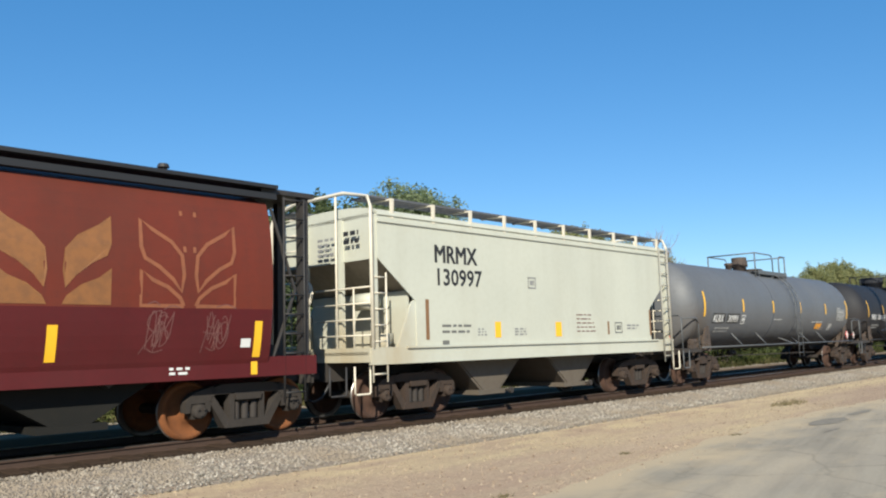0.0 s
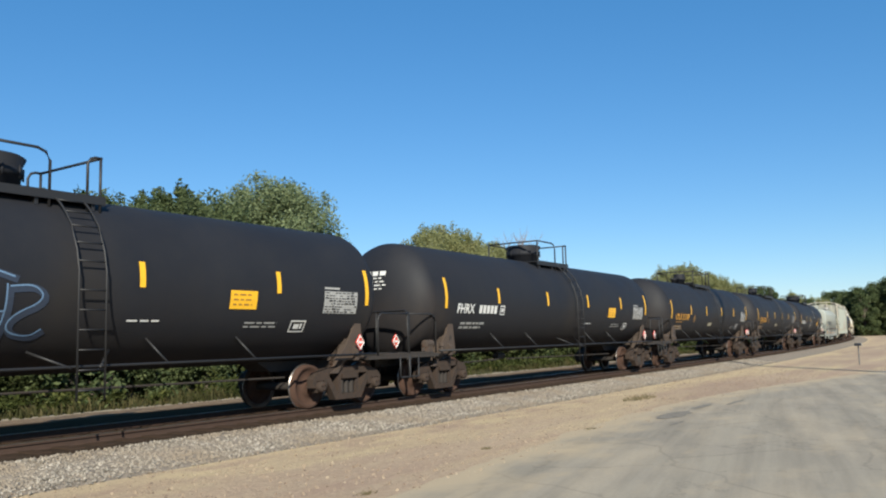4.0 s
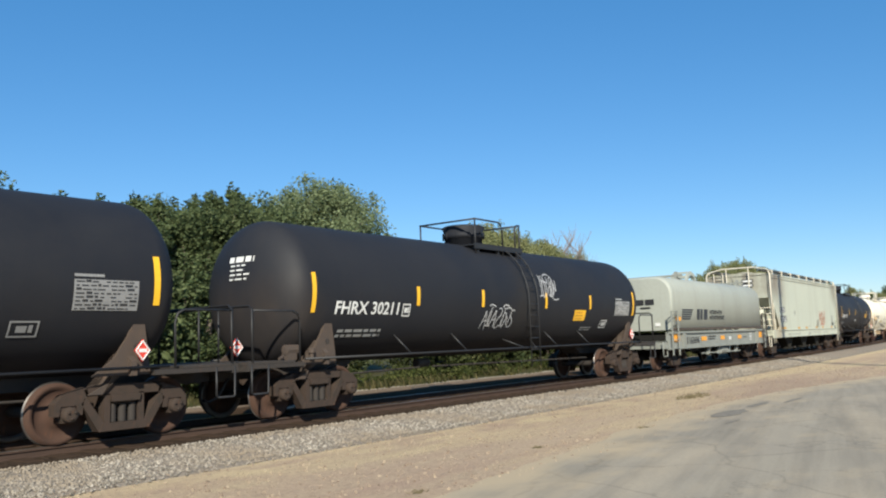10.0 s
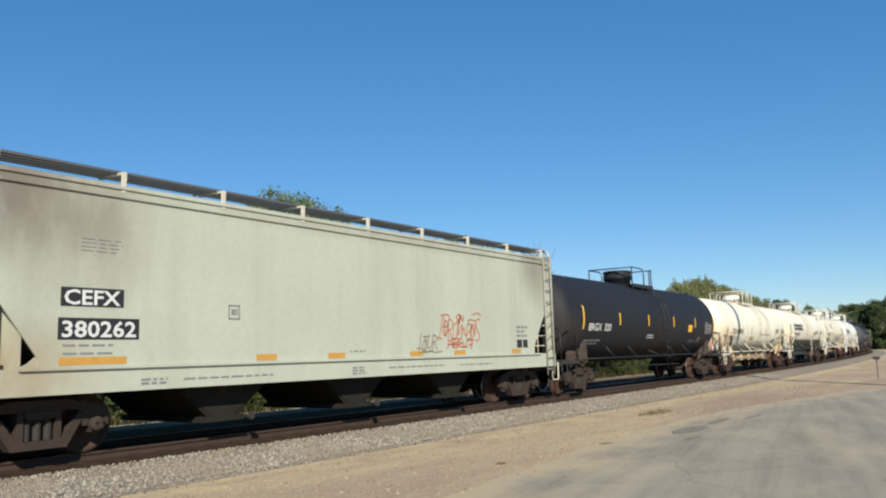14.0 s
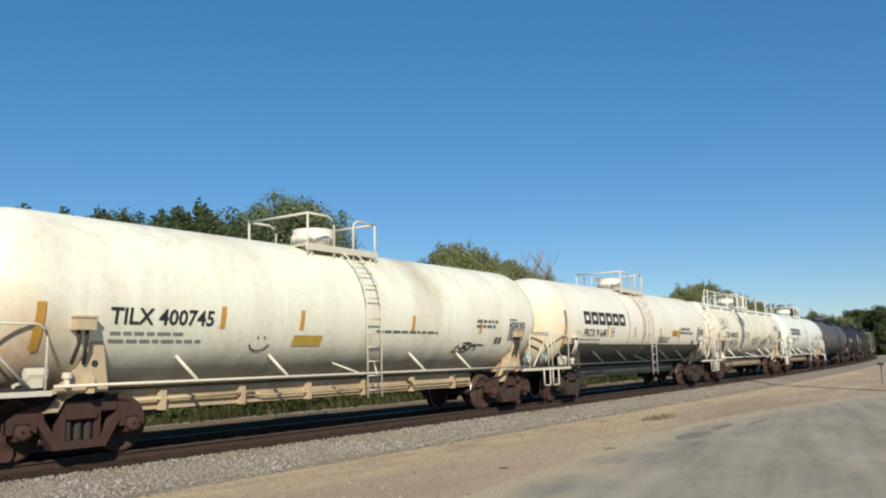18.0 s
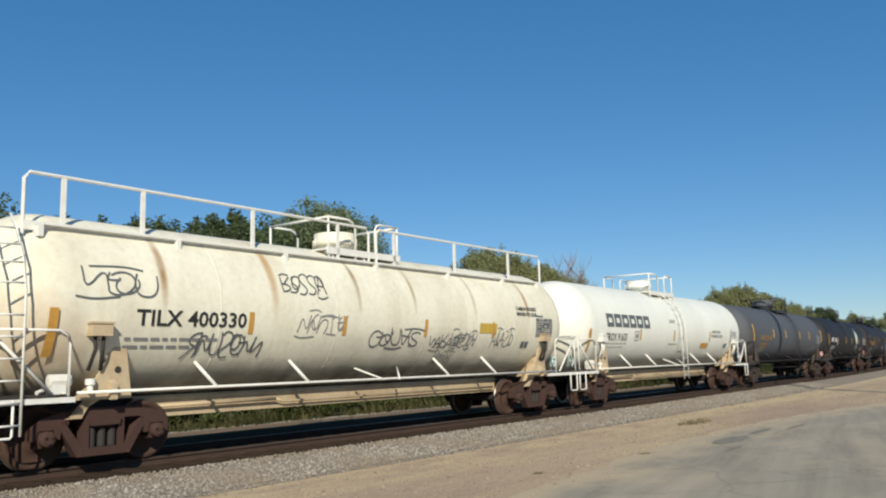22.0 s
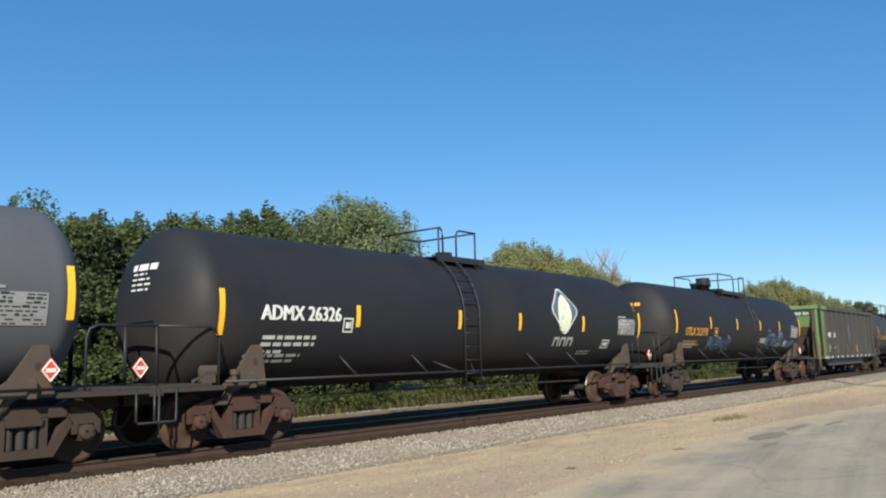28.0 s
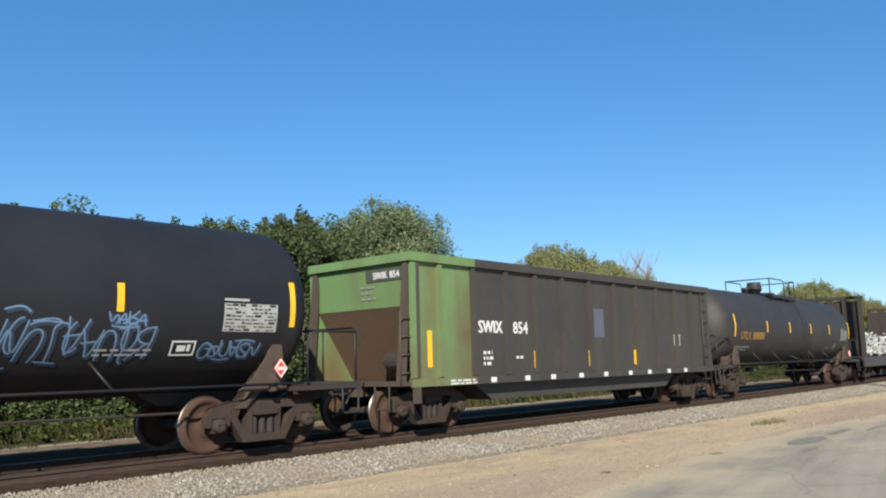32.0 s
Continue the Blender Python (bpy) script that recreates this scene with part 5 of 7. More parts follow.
    # emblem: slanted bars, a block mark and two short lines
    for i in range(5):
        z = 1.84 + 0.085 * i
        g = Geo()
        a, b = -4.85 + 0.02 * i, -3.95 + 0.085 * i
        g.add([hs(a, z), hs(b, z), hs(b + 0.05, z + 0.055), hs(a + 0.015, z + 0.055)], [(0, 1, 2, 3)])
        ob = new("emblem_bar", g.mesh("emblem_bar", DARKINK))
        ob.parent = car
    g = Geo()
    for a, w in ((-3.22, 0.30), (-2.82, 0.24), (-2.42, 0.42)):
        g.add([hs(a, 1.84), hs(a + w, 1.84), hs(a + w + 0.10, 2.25), hs(a + 0.10, 2.25)], [(0, 1, 2, 3)])
    ob = new("emblem_block", g.mesh("emblem_block", DARKINK))
    ob.parent = car
    for z, sd in ((2.06, 2), (1.84, 5)):
        g = Geo()
        rng = random.Random(sd)
        x = -1.70
        for i in range(7 if sd == 2 else 8):
            w = rng.uniform(0.15, 0.20)
            for a, b, c, d in ((0, 0.05, 0, 0.17), (w - 0.05, w, 0, 0.17), (0, w, 0.125 if i % 2 else 0.06, 0.17 if i % 2 else 0.10)):
                g.add([hs(x + a + 0.3 * c, z + c), hs(x + b + 0.3 * c, z + c), hs(x + b + 0.3 * d, z + d), hs(x + a + 0.3 * d, z + d)], [(0, 1, 2, 3)])
            x += w + 0.05
        ob = new("emblem_line", g.mesh("emblem_line", DARKINK))
        ob.parent = car
        ob["kind"] = "stuff"
    mark("small_writing", ss, car, DARKINK, word_bars(-2.1, 1.2, 1.2, 2, 0.10, 3))
    mark("small_writing", ss, car, DARKINK, word_bars(2.6, 1.1, 0.6, 1, 0.08, 7))
    es = end_side(-A, 0.03)
    mark("end_emblem", es, car, DARKINK, [(0.05, 0.45, 2.42, 2.62), (0.5, 0.85, 2.42, 2.62), (0.3, 0.7, 2.28, 2.34)])
    mark("label_plate", end_side(-A, 0.03), car, WHITEINK, [(0.85, 1.05, 1.62, 1.74)])
    running_gear(car, tc, TRUCK, COILSILL)
    return car


# ---- green and black rapid-discharge hopper ----
def ribbed_hopper(front, rear):
    car, tc = rolling_stock("open_hopper_car", "open hopper with ribbed black-brown sides and a green end", "hopper car", front, rear)
    A, W = tc + 0.95, 1.50
    for y in (-1, 1):
        for name, mat, x0, x1 in (("green_side_panel", GREEN, -A, -5.02), ("side_panel", BROWNBLK, -5.02, A)):
            g = Geo()
            g.box(x0, x1, min(y * W, y * (W - 0.04)), max(y * W, y * (W - 0.04)), 1.02, 3.46)
            part(name, g, mat, car)
            g = Geo()
            g.box(x0, x1, min(y * (W - 0.06), y * (W + 0.10)), max(y * (W - 0.06), y * (W + 0.10)), 3.44, 3.62)
            part("top_chord", g, mat, car)
            g = Geo()
            g.box(x0, x1, min(y * (W - 0.06), y * (W + 0.08)), max(y * (W - 0.06), y * (W + 0.08)), 0.92, 1.08)
            part("side_sill", g, mat, car)
    for x in (-6.95, -6.15, -5.06, -3.87, -2.72, -1.56, -0.3, 0.97, 2.2, 3.4, 4.6, 5.7, 6.8):
        for y in (-1, 1):
            g = Geo()
            g.prism_x([(y * W, 1.08), (y * (W + 0.09), 1.1), (y * (W + 0.09), 3.4), (y * W, 3.44)], x - 0.05, x + 0.05)
            part("side_rib", g, GREEN if x < -5.5 else BROWNBLK, car)
    g = Geo()
    v = [(-A + 2.2, 0.9), (A - 2.2, 0.9), (A - 2.8, 0.55), (-A + 2.8, 0.55)]
    g.prism(v, -1.3, 1.3)
    part("belly_hopper", g, BROWNBLK, car)
    for s in (-1, 1):
        mat = GREEN if s < 0 else BROWNBLK
        g = Geo()
        g.prism([(s * A, 3.5), (s * (A - 0.10), 2.55), (s * (A - 0.18), 2.55), (s * (A - 0.10), 3.5)], -W + 0.04, W - 0.04)
        part("end_sheet", g, mat, car)
        g = Geo()
        g.prism([(s * (A - 0.10), 2.56), (s * (A - 0.40), 2.10), (s * (A - 1.15), 1.00), (s * (A - 1.25), 1.05), (s * (A - 0.50), 2.14), (s * (A - 0.18), 2.60)], -W + 0.04, W - 0.04)
        part("end_slope_sheet", g, ENDRUST if s < 0 else mat, car)
        g = Geo()
        x0, x1 = sorted((s * (A - 0.04), s * (A + 0.10)))
        g.box(x0, x1, -W - 0.08, W + 0.08, 3.44, 3.62)
        part("end_chord", g, mat, car)
        for y in (-1, 1):
            g = Geo()
            g.prism([(s * (A - 0.06), 3.44), (s * (A + 0.05), 3.44), (s * (A + 0.28), 1.02), (s * (A + 0.12), 1.02)], min(y * (W - 0.16), y * (W - 0.03)), max(y * (W - 0.16), y * (W - 0.03)))
            part("corner_post", g, SADDLE if s < 0 else BROWNBLK, car)
        g = Geo()
        x0, x1 = sorted((s * (A - 1.0), s * (A + 0.30)))
        g.box(x0, x1, -W, W, 0.95, 1.02)
        g.prism([(s * (tc - 1.2), 0.95), (s * (A + 0.3), 0.95), (s * (A + 0.3), 0.74), (s * (tc - 1.2), 0.8)], -0.3, 0.3)
        part("end_platform", g, SADDLE, car)
        if s > 0:
            g = Geo()
            ladder_bars(g, [(0, 0.5), (0, 3.4)], 0.42, 0.36, 0.02)
            part("side_ladder", g, BROWNBLK, car, "", True).location = (A - 0.52, -W - 0.06, 0)
        else:
            for y in (-1, 1):
                g = Geo()
                g.box(-A + 0.02, -A + 0.20, min(y * (W + 0.004), y * (W + 0.07)), max(y * (W + 0.004), y * (W + 0.07)), 0.60, 3.42)
                part("rusty_corner_post", g, SADDLE, car)
                for i in range(4):
                    g = Geo()
                    g.tube([(-A - 0.30, y * W, 1.2 + 0.36 * i), (-A + 0.02, y * W, 1.2 + 0.36 * i)], 0.018, 6)
                    part("grab_iron", g, SADDLE, car, "", True)
                g = Geo()
                g.tube([(-A - 0.30, y * W, 0.98), (-A - 0.30, y * W, 2.4)], 0.022, 6)
                part("grab_post", g, SADDLE, car, "", True)
        g = Geo()
        g.lathe([(-0.35, 0.05), (-0.33, 0.2), (0.33, 0.2), (0.35, 0.05)], "y", (s * (A - 0.7), -0.5, 1.45), 12)
        g.tube([(s * (A - 0.9), -0.9, 1.0), (s * (A - 0.9), -0.9, 1.8), (s * (A - 0.5), -0.9, 1.8)], 0.03, 6)
        part("end_air_tank", g, UNDER, car)
    side = wall_side(-W, 0.006)
    mark("reporting_mark", wall_side(-W, 0.010), car, WHITEINK, text=("SWIX", -4.86, -4.02, 2.02, 0.27, 0.0))
    mark("car_number", wall_side(-W, 0.010), car, WHITEINK, text=("854", -3.60, -3.02, 2.02, 0.27, 0.0))
    mark("small_writing", side, car, WHITEINK, word_bars(-4.7, 1.62, 0.4, 3, 0.12, 3) + word_bars(-3.5, 1.5, 0.35, 1, 0.1, 5))
    mark("paint_patch", side, car, BLUEPATCH, [(-0.05, 0.45, 1.95, 2.7)])
    for x in (-2.74, -0.32, 2.05):
        mark("reflector_stripe", side, car, YELLOW, [(x - 0.06, x + 0.06, 1.22, 1.62)])
    mark("reflector_stripe", side, car, YELLOW, [(-6.50, -6.36, 1.3, 2.05)])
    for x in (-4.46, -3.2, -2.15, -0.9, 0.3, 1.6, 2.7, 3.9, 5.0):
        mark("white_square", wall_side(-W - 0.08, 0.006), car, WHITEINK, [(x - 0.10, x + 0.10, 0.94, 1.05)])
    mark("small_writing", wall_side(-W - 0.08, 0.006), car, WHITEINK, word_bars(-5.9, 1.03, 1.0, 2, 0.06, 9))
    frame_box(side, car, WHITEINK, 4.5, 1.75, 0.4, 0.32)
    es = lambda u, z: (-A - 0.02 + 0.105 * (3.5 - z), -u, z)
    em = lambda u, z: (-A - 0.026 + 0.105 * (3.5 - z), -u, z)
    mark("end_plate", es, car, GREENBAND, [(0.20, 1.30, 3.10, 3.34)])
    mark("end_reporting_mark", em, car, WHITEINK, text=("SWIX", 0.42, 0.82, 3.15, 0.14, 0.0))
    mark("end_car_number", em, car, WHITEINK, text=("854", 0.92, 1.20, 3.15, 0.14, 0.0))
    mark("small_writing", es, car, GREYINK, word_bars(0.0, 3.02, 0.5, 3, 0.12, 12, 0.4))
    running_gear(car, tc, TRUCK, UNDER)
    return car


def bulkhead_flat(front, rear):
    car, tc = rolling_stock("bulkhead_flat_car", "dark brown bulkhead flat car with a load of pale bundled scrap", "flat car", front, rear)
    A = tc + 1.6
    g = Geo()
    g.box(-A, A, -1.5, 1.5, 1.0, 1.16)
    g.box(-A, A, -1.52, -1.40, 0.70, 1.0)
    g.box(-A, A, 1.40, 1.52, 0.70, 1.0)
    g.box(-A, A, -0.3, 0.3, 0.72, 1.0)
    part("deck", g, BROWNBLK, car)
    for s in (-1, 1):
        for y in (-1.42, -0.7, 0.0, 0.7, 1.42):
            g = Geo()
            x = s * (A - 0.25)
            g.box(x - 0.14, x + 0.14, y - 0.09, y + 0.09, 1.16, 4.15)
            part("bulkhead_post", g, UNDER, car)
        g = Geo()
        g.box(s * (A - 0.32) - 0.05, s * (A - 0.32) + 0.05, -1.5, 1.5, 1.2, 4.0)
        g.box(s * (A - 0.25) - 0.16, s * (A - 0.25) + 0.16, -1.54, 1.54, 4.1, 4.25)
        part("bulkhead_wall", g, UNDER, car)
    rng = random.Random(5)
    g = Geo()
    for i in range(420):
        x, y, z = rng.uniform(-A + 0.9, A - 0.9), rng.uniform(-1.35, 1.35), 1.2 + rng.random() ** 1.4 * 1.1
        a, b = rng.uniform(0, 6.28), rng.uniform(-0.5, 0.5)
        l = rng.uniform(0.2, 0.6)
        d = Vector((math.cos(a) * math.cos(b), math.sin(a) * math.cos(b) * 0.4, math.sin(b))) * l / 2
        c = Vector((x, y, z + 0.12))
        g.tube([c - d, c + d], rng.uniform(0.03, 0.09), 6)
    part("scrap_load", g, flat("pale_scrap", (0.42, 0.42, 0.40), 0.6, 0, 0.7), car, "pale tangled scrap pieces")
    running_gear(car, tc, TRUCK, UNDER)
    return car


FADEDORANGE = flat("faded_orange_lettering", (0.36, 0.19, 0.04), 0.6, 0, 0.5)
FADEDRED = flat("faded_tag_paint", (0.14, 0.055, 0.048), 0.7, 0, 0.5)
SOOT = flat("sooty_streak", (0.24, 0.205, 0.165), 0.8, 0, 0.5)


# ---- the train, from its head to its tail ----
def build_train():
    red_hopper(-7.3, 7.6)

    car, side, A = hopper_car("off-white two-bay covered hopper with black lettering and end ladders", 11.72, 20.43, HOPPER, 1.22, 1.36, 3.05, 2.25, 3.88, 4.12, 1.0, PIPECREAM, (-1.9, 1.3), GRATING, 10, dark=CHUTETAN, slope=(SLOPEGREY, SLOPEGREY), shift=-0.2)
    mark("reporting_mark", side, car, DARKINK, text=("MRMX", -4.22, -2.93, 3.05, 0.36, 0.0))
    mark("car_number", side, car, DARKINK, text=("130997", -4.15, -2.76, 2.60, 0.34, 0.0))
    mark("reflector_stripe", side, car, YELLOW, [(-2.38, -2.18, 1.52, 1.86), (-0.14, 0.10, 1.52, 1.86)])
    mark("corner_stripe", side, car, BROWNSTRIPE, [(-4.52, -4.42, 1.5, 2.3), (4.30, 4.38, 1.5, 2.2), (2.15, 2.23, 1.55, 1.88)])
    frame_box(side, car, GREYINK, -1.15, 2.62, 0.3, 0.26)
    mark("small_writing", side, car, SOFTINK, word_bars(-4.05, 1.80, 0.9, 2, 0.12, 2, 0.4) + [(-4.05, -3.85, 1.40, 1.48)])
    frame_box(side, car, SOFTINK, 2.5, 1.58, 0.36, 0.28)
    mark("small_writing", side, car, GREYINK, word_bars(-2.95, 1.72, 0.3, 3, 0.06, 3) + word_bars(-1.7, 1.72, 0.45, 3, 0.06, 5) + word_bars(3.1, 1.8, 0.7, 2, 0.08, 6))
    mark("red_writing", side, car, FADEDRED, word_bars(0.75, 2.05, 0.85, 5, 0.10, 8, 0.25))
    mark("small_writing", end_side(-A, 0.12), car, DARKINK, word_bars(0.75, 3.62, 0.5, 2, 0.16, 5))
    mark("small_writing", end_side(-A, 0.12), car, GREYINK, word_bars(-0.05, 3.55, 0.55, 5, 0.1, 6))

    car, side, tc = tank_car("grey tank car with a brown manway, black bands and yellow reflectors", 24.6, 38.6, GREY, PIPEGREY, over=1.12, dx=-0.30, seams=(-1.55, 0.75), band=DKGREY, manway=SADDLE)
    common_marks(car, side, tc, WHITEINK, 11, at=(-7.3, -4.3, -1.6, 1.2, 4.15, 6.95))
    mark("number_panel", side, car, DARKINK, [(-6.66, -5.72, 1.85, 2.16), (-5.56, -4.58, 1.85, 2.16)])
    mark("reporting_mark", tank_side(1.46, 2.43, 0.018), car, WHITEINK, text=("KLRX", -6.60, -5.84, 1.89, 0.23, 0.06))
    mark("car_number", tank_side(1.46, 2.43, 0.018), car, WHITEINK, text=("30991", -5.50, -4.72, 1.89, 0.23, 0.06))
    frame_box(side, car, WHITEINK, -4.4, 1.82, 0.3, 0.3)
    mark("orange_patch", side, car, ORANGE, [(3.15, 3.85, 1.60, 1.84)])
    mark("small_writing", side, car, WHITEINK, word_bars(2.6, 1.92, 1.6, 1, 0.06, 3) + word_bars(-1.5, 2.0, 1.0, 1, 0.05, 4))

    for k, (f, r) in enumerate(((42.65, 56.5), (60.4, 74.65))):
        car, side, tc = tank_car(("black tank car with white lettering and faded blue graffiti", "black tank car with a yellow placard panel")[k], f, r, BLACK, PIPEBLK, seams=(), fittings="mid")
        common_marks(car, side, tc, WHITEINK, 21 + k, z=2.55, at=(-7.4, -4.7, -1.6, 1.5, 4.55, 7.2))
        mark("reporting_mark", side, car, WHITEINK, text=("FHRX", -6.85, -6.0, 2.05, 0.24, 0.06))
        if k == 0:
            mark("car_number", side, car, WHITEINK, text=("30014", -5.75, -4.78, 2.05, 0.24, 0.0))
            spray("graffiti", side, car, BLUESPRAY, scrawl(-4.1, 1.50, 4.0, 0.85, 7, 4), 0.026, "faded blue outlined graffiti")
            spray("graffiti_shade", tank_side(1.46, 2.43, 0.008), car, DIMBLUE, scrawl(-4.05, 1.46, 4.0, 0.85, 7, 4), 0.11)
        else:
            mark("car_number", side, car, WHITEINK, [(-5.75 + 0.2 * i, -5.6 + 0.2 * i, 2.05, 2.27) for i in range(5)])
        mark("yellow_panel", side, car, YELLOW, [(3.35, 4.0, 2.02, 2.36)])
        mark("panel_writing", tank_side(1.46, 2.43, 0.018), car, FADEDYEL, word_bars(3.42, 2.30, 0.55, 3, 0.09, 7, 0.3))
        frame_box(side, car, WHITEINK, -4.62, 2.02, 0.26, 0.26)
        mark("small_writing", side, car, WHITEINK, word_bars(1.3, 1.80, 0.8, 1, 0.06, 3))

    for k, (f, r, number) in enumerate(((78.9, 92.2, "UTLX 212189"), (96.8, 110.4, "UTLX 212236"))):
        car, side, tc = tank_car("black tank car with yellow lettering and reflectors", f, r, BLACK, PIPEBLK, seams=(), over=1.40 if k == 0 else 1.27, dx=-0.02 if k == 0 else -0.15)
        common_marks(car, side, tc, WHITEINK if k == 0 else GREYINK, 31 + k, head_ink=YELINK, at=(-7.2, -4.2, -1.5, 1.45, 4.08, 7.15))
        mark("reporting_mark", side, car, YELINK, text=(number, -6.58, -4.48, 2.00, 0.27, 0.0))
        mark("faded_writing", side, car, FADEDYEL, word_bars(-6.45, 1.92, 1.0, 1, 0.09, 2) + word_bars(-6.6, 1.72, 1.6, 2, 0.12, 3))
        mark("stencil_plate", side, car, STENCILPLATE, [(-0.95, -0.3, 1.70, 1.88)])
        frame_box(side, car, FADEDYEL, -3.75, 1.92, 0.28, 0.28)

    car, side, tc = tank_car("black tank car with bold white lettering and white graffiti tags", 114.7, 128.7, BLACK, PIPEBLK, seams=(), fittings="mid", over=1.12, dx=0.0)
    common_marks(car, side, tc, WHITEINK, 41, z=2.36, at=(-7.38, -4.2, -1.65, 1.45, 4.1, 7.2))
    mark("reporting_mark", side, car, WHITEINK, text=("FHRX 30211", -6.78, -4.85, 1.95, 0.26, 0.06))
    frame_box(side, car, WHITEINK, -4.72, 1.90, 0.26, 0.28)
    spray("graffiti_tag", side, car, WHITESPRAY, scrawl(-1.55, 1.60, 1.4, 0.5, 7, 13), 0.03, "white graffiti tag")
    spray("graffiti_tag", side, car, WHITESPRAY, scrawl(1.15, 2.45, 0.9, 0.55, 6, 17), 0.03, "white graffiti tag")
    mark("yellow_panel", side, car, YELLOW, [(3.15, 3.85, 1.80, 2.12)])
    mark("panel_writing", tank_side(1.46, 2.43, 0.018), car, FADEDYEL, word_bars(3.22, 2.06, 0.55, 3, 0.09, 7, 0.3))

    coil_car(133.4, 142.85)

    # the rear slope sheet's dark brown stands in for its shade
    car, side, A = hopper_car("stained pale grey covered hopper with soot marks and orange graffiti", 147.5, 161.6, HOPPER2, 1.30, 1.30, 2.96, 1.45, 4.08, 4.26, 1.1, PIPECREAM, (-3.6, 0.0, 3.6), GRATING, 9, dark=DARKCHUTE, sill_h=0.36, slope=(HOPPER2, SADDLE), shift=-0.1, column=HOPPER2)
    mark("lettering_panel", side, car, DARKINK, [(-7.05, -6.02, 2.22, 2.50), (-7.08, -5.74, 1.73, 2.05)])
    up = wall_side(-1.58, 0.012)
    mark("reporting_mark", up, car, WHITEINK, text=("CEFX", -7.0, -6.08, 2.25, 0.22, 0.0))
    mark("car_number", up, car, WHITEINK, text=("380262", -7.02, -5.80, 1.77, 0.24, 0.0))
    mark("lettering_panel", end_side(-A, 0.12), car, DARKINK, [(0.2, 0.75, 3.75, 3.92), (0.2, 0.75, 3.54, 3.70)])
    mark("small_writing", end_side(-A, 0.13), car, WHITEINK, [(0.24, 0.70, 3.79, 3.88), (0.24, 0.70, 3.58, 3.66)])
    mark("reflector_plate", side, car, BRONZE, [(-7.05, -5.95, 1.36, 1.47)] + [(x, x + 0.50, 1.35, 1.46) for x in (-3.3, -1.4, 1.3, 3.1, 5.9)])
    mark("small_writing", side, car, GREYINK, word_bars(-7.0, 1.66, 1.05, 1, 0.10, 3, 0.3) + word_bars(-7.0, 1.54, 1.05, 1, 0.10, 13, 0.3) + word_bars(-6.75, 3.25, 0.75, 4, 0.06, 5, 0.2) + word_bars(-0.75, 1.50, 0.5, 1, 0.06, 15) + word_bars(6.2, 2.1, 0.7, 3, 0.12, 6))
    frame_box(side, car, GREYINK, -3.95, 2.08, 0.26, 0.26)
    mark("stencil_box", side, car, DARKINK, [(6.2, 6.48, 1.50, 1.72), (6.54, 6.8, 1.50, 1.72)])
    mark("small_writing", wall_side(-1.60, 0.008), car, GREYINK, word_bars(3.3, 1.12, 1.8, 1, 0.05, 9) + word_bars(-5.7, 1.12, 0.5, 2, 0.06, 2) + word_bars(-4.9, 1.10, 2.2, 1, 0.05, 19) + word_bars(-0.70, 1.16, 0.55, 3, 0.06, 21) + word_bars(0.5, 1.13, 2.2, 1, 0.05, 23))
    spray("graffiti", side, car, ORANGESPRAY, scrawl(2.45, 1.70, 1.85, 0.5, 9, 6) + scrawl(2.8, 1.52, 1.2, 0.2, 5, 8) + scrawl(3.2, 2.1, 0.35, 0.25, 2, 3), 0.036, "orange graffiti lettering")
    spray("graffiti", side, car, SOOT, scrawl(1.6, 1.50, 0.8, 0.35, 4, 16), 0.03)

    car, side, tc = tank_car("blue-black tank car with white lettering", 165.8, 179.6, BLACK, PIPEBLK, R=1.52, zc=2.47, over=1.55, dx=-0.25, fittings="mid", seams=())
    common_marks(car, side, tc, GREYINK, 51, at=(-7.2, -4.1, -1.2, 1.75, 4.65, 7.5))
    mark("reporting_mark", side, car, WHITEINK, text=("BRGX  320", -6.75, -4.88, 2.02, 0.25, 0.0))
    mark("yellow_panel", side, car, YELLOW, [(3.7, 4.25, 2.05, 2.35)])
    mark("small_writing", side, car, WHITEINK, word_bars(-1.2, 1.90, 0.9, 2, 0.09, 3))

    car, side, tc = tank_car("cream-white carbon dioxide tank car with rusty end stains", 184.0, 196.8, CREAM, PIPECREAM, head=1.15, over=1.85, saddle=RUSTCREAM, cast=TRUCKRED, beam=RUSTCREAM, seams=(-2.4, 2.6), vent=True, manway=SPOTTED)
    common_marks(car, side, tc, DARKSPRAY, 61, BRONZE, 2.25, TEAL, at=(-7.25, -3.95, -2.0, 1.6, 4.5), panel_x=6.0)
    mark("reporting_mark", side, car, DARKINK, text=("TILX 400745", -6.15, -4.15, 2.03, 0.26, 0.0))
    mark("yellow_panel", side, car, PLACARD, [(-2.15, -1.35, 1.66, 1.88)])
    mark("commodity_writing", side, car, DARKSPRAY, word_bars(0.3, 2.02, 2.6, 1, 0.1, 5) + word_bars(4.3, 2.35, 1.1, 2, 0.13, 6))
    spray("graffiti_tag", side, car, DARKINK, scrawl(3.6, 1.50, 0.9, 0.18, 3, 5), 0.04, "black scrawled tag")
    spray("smile_doodle", side, car, DARKINK, [[(-2.98 + 0.24 * math.cos(radians(q)), 1.72 + 0.17 * math.sin(radians(q))) for q in range(190, 351, 20)], [(-3.06, 1.80), (-3.05, 1.85)], [(-2.90, 1.80), (-2.89, 1.85)]], 0.032, "black smiling-face doodle")

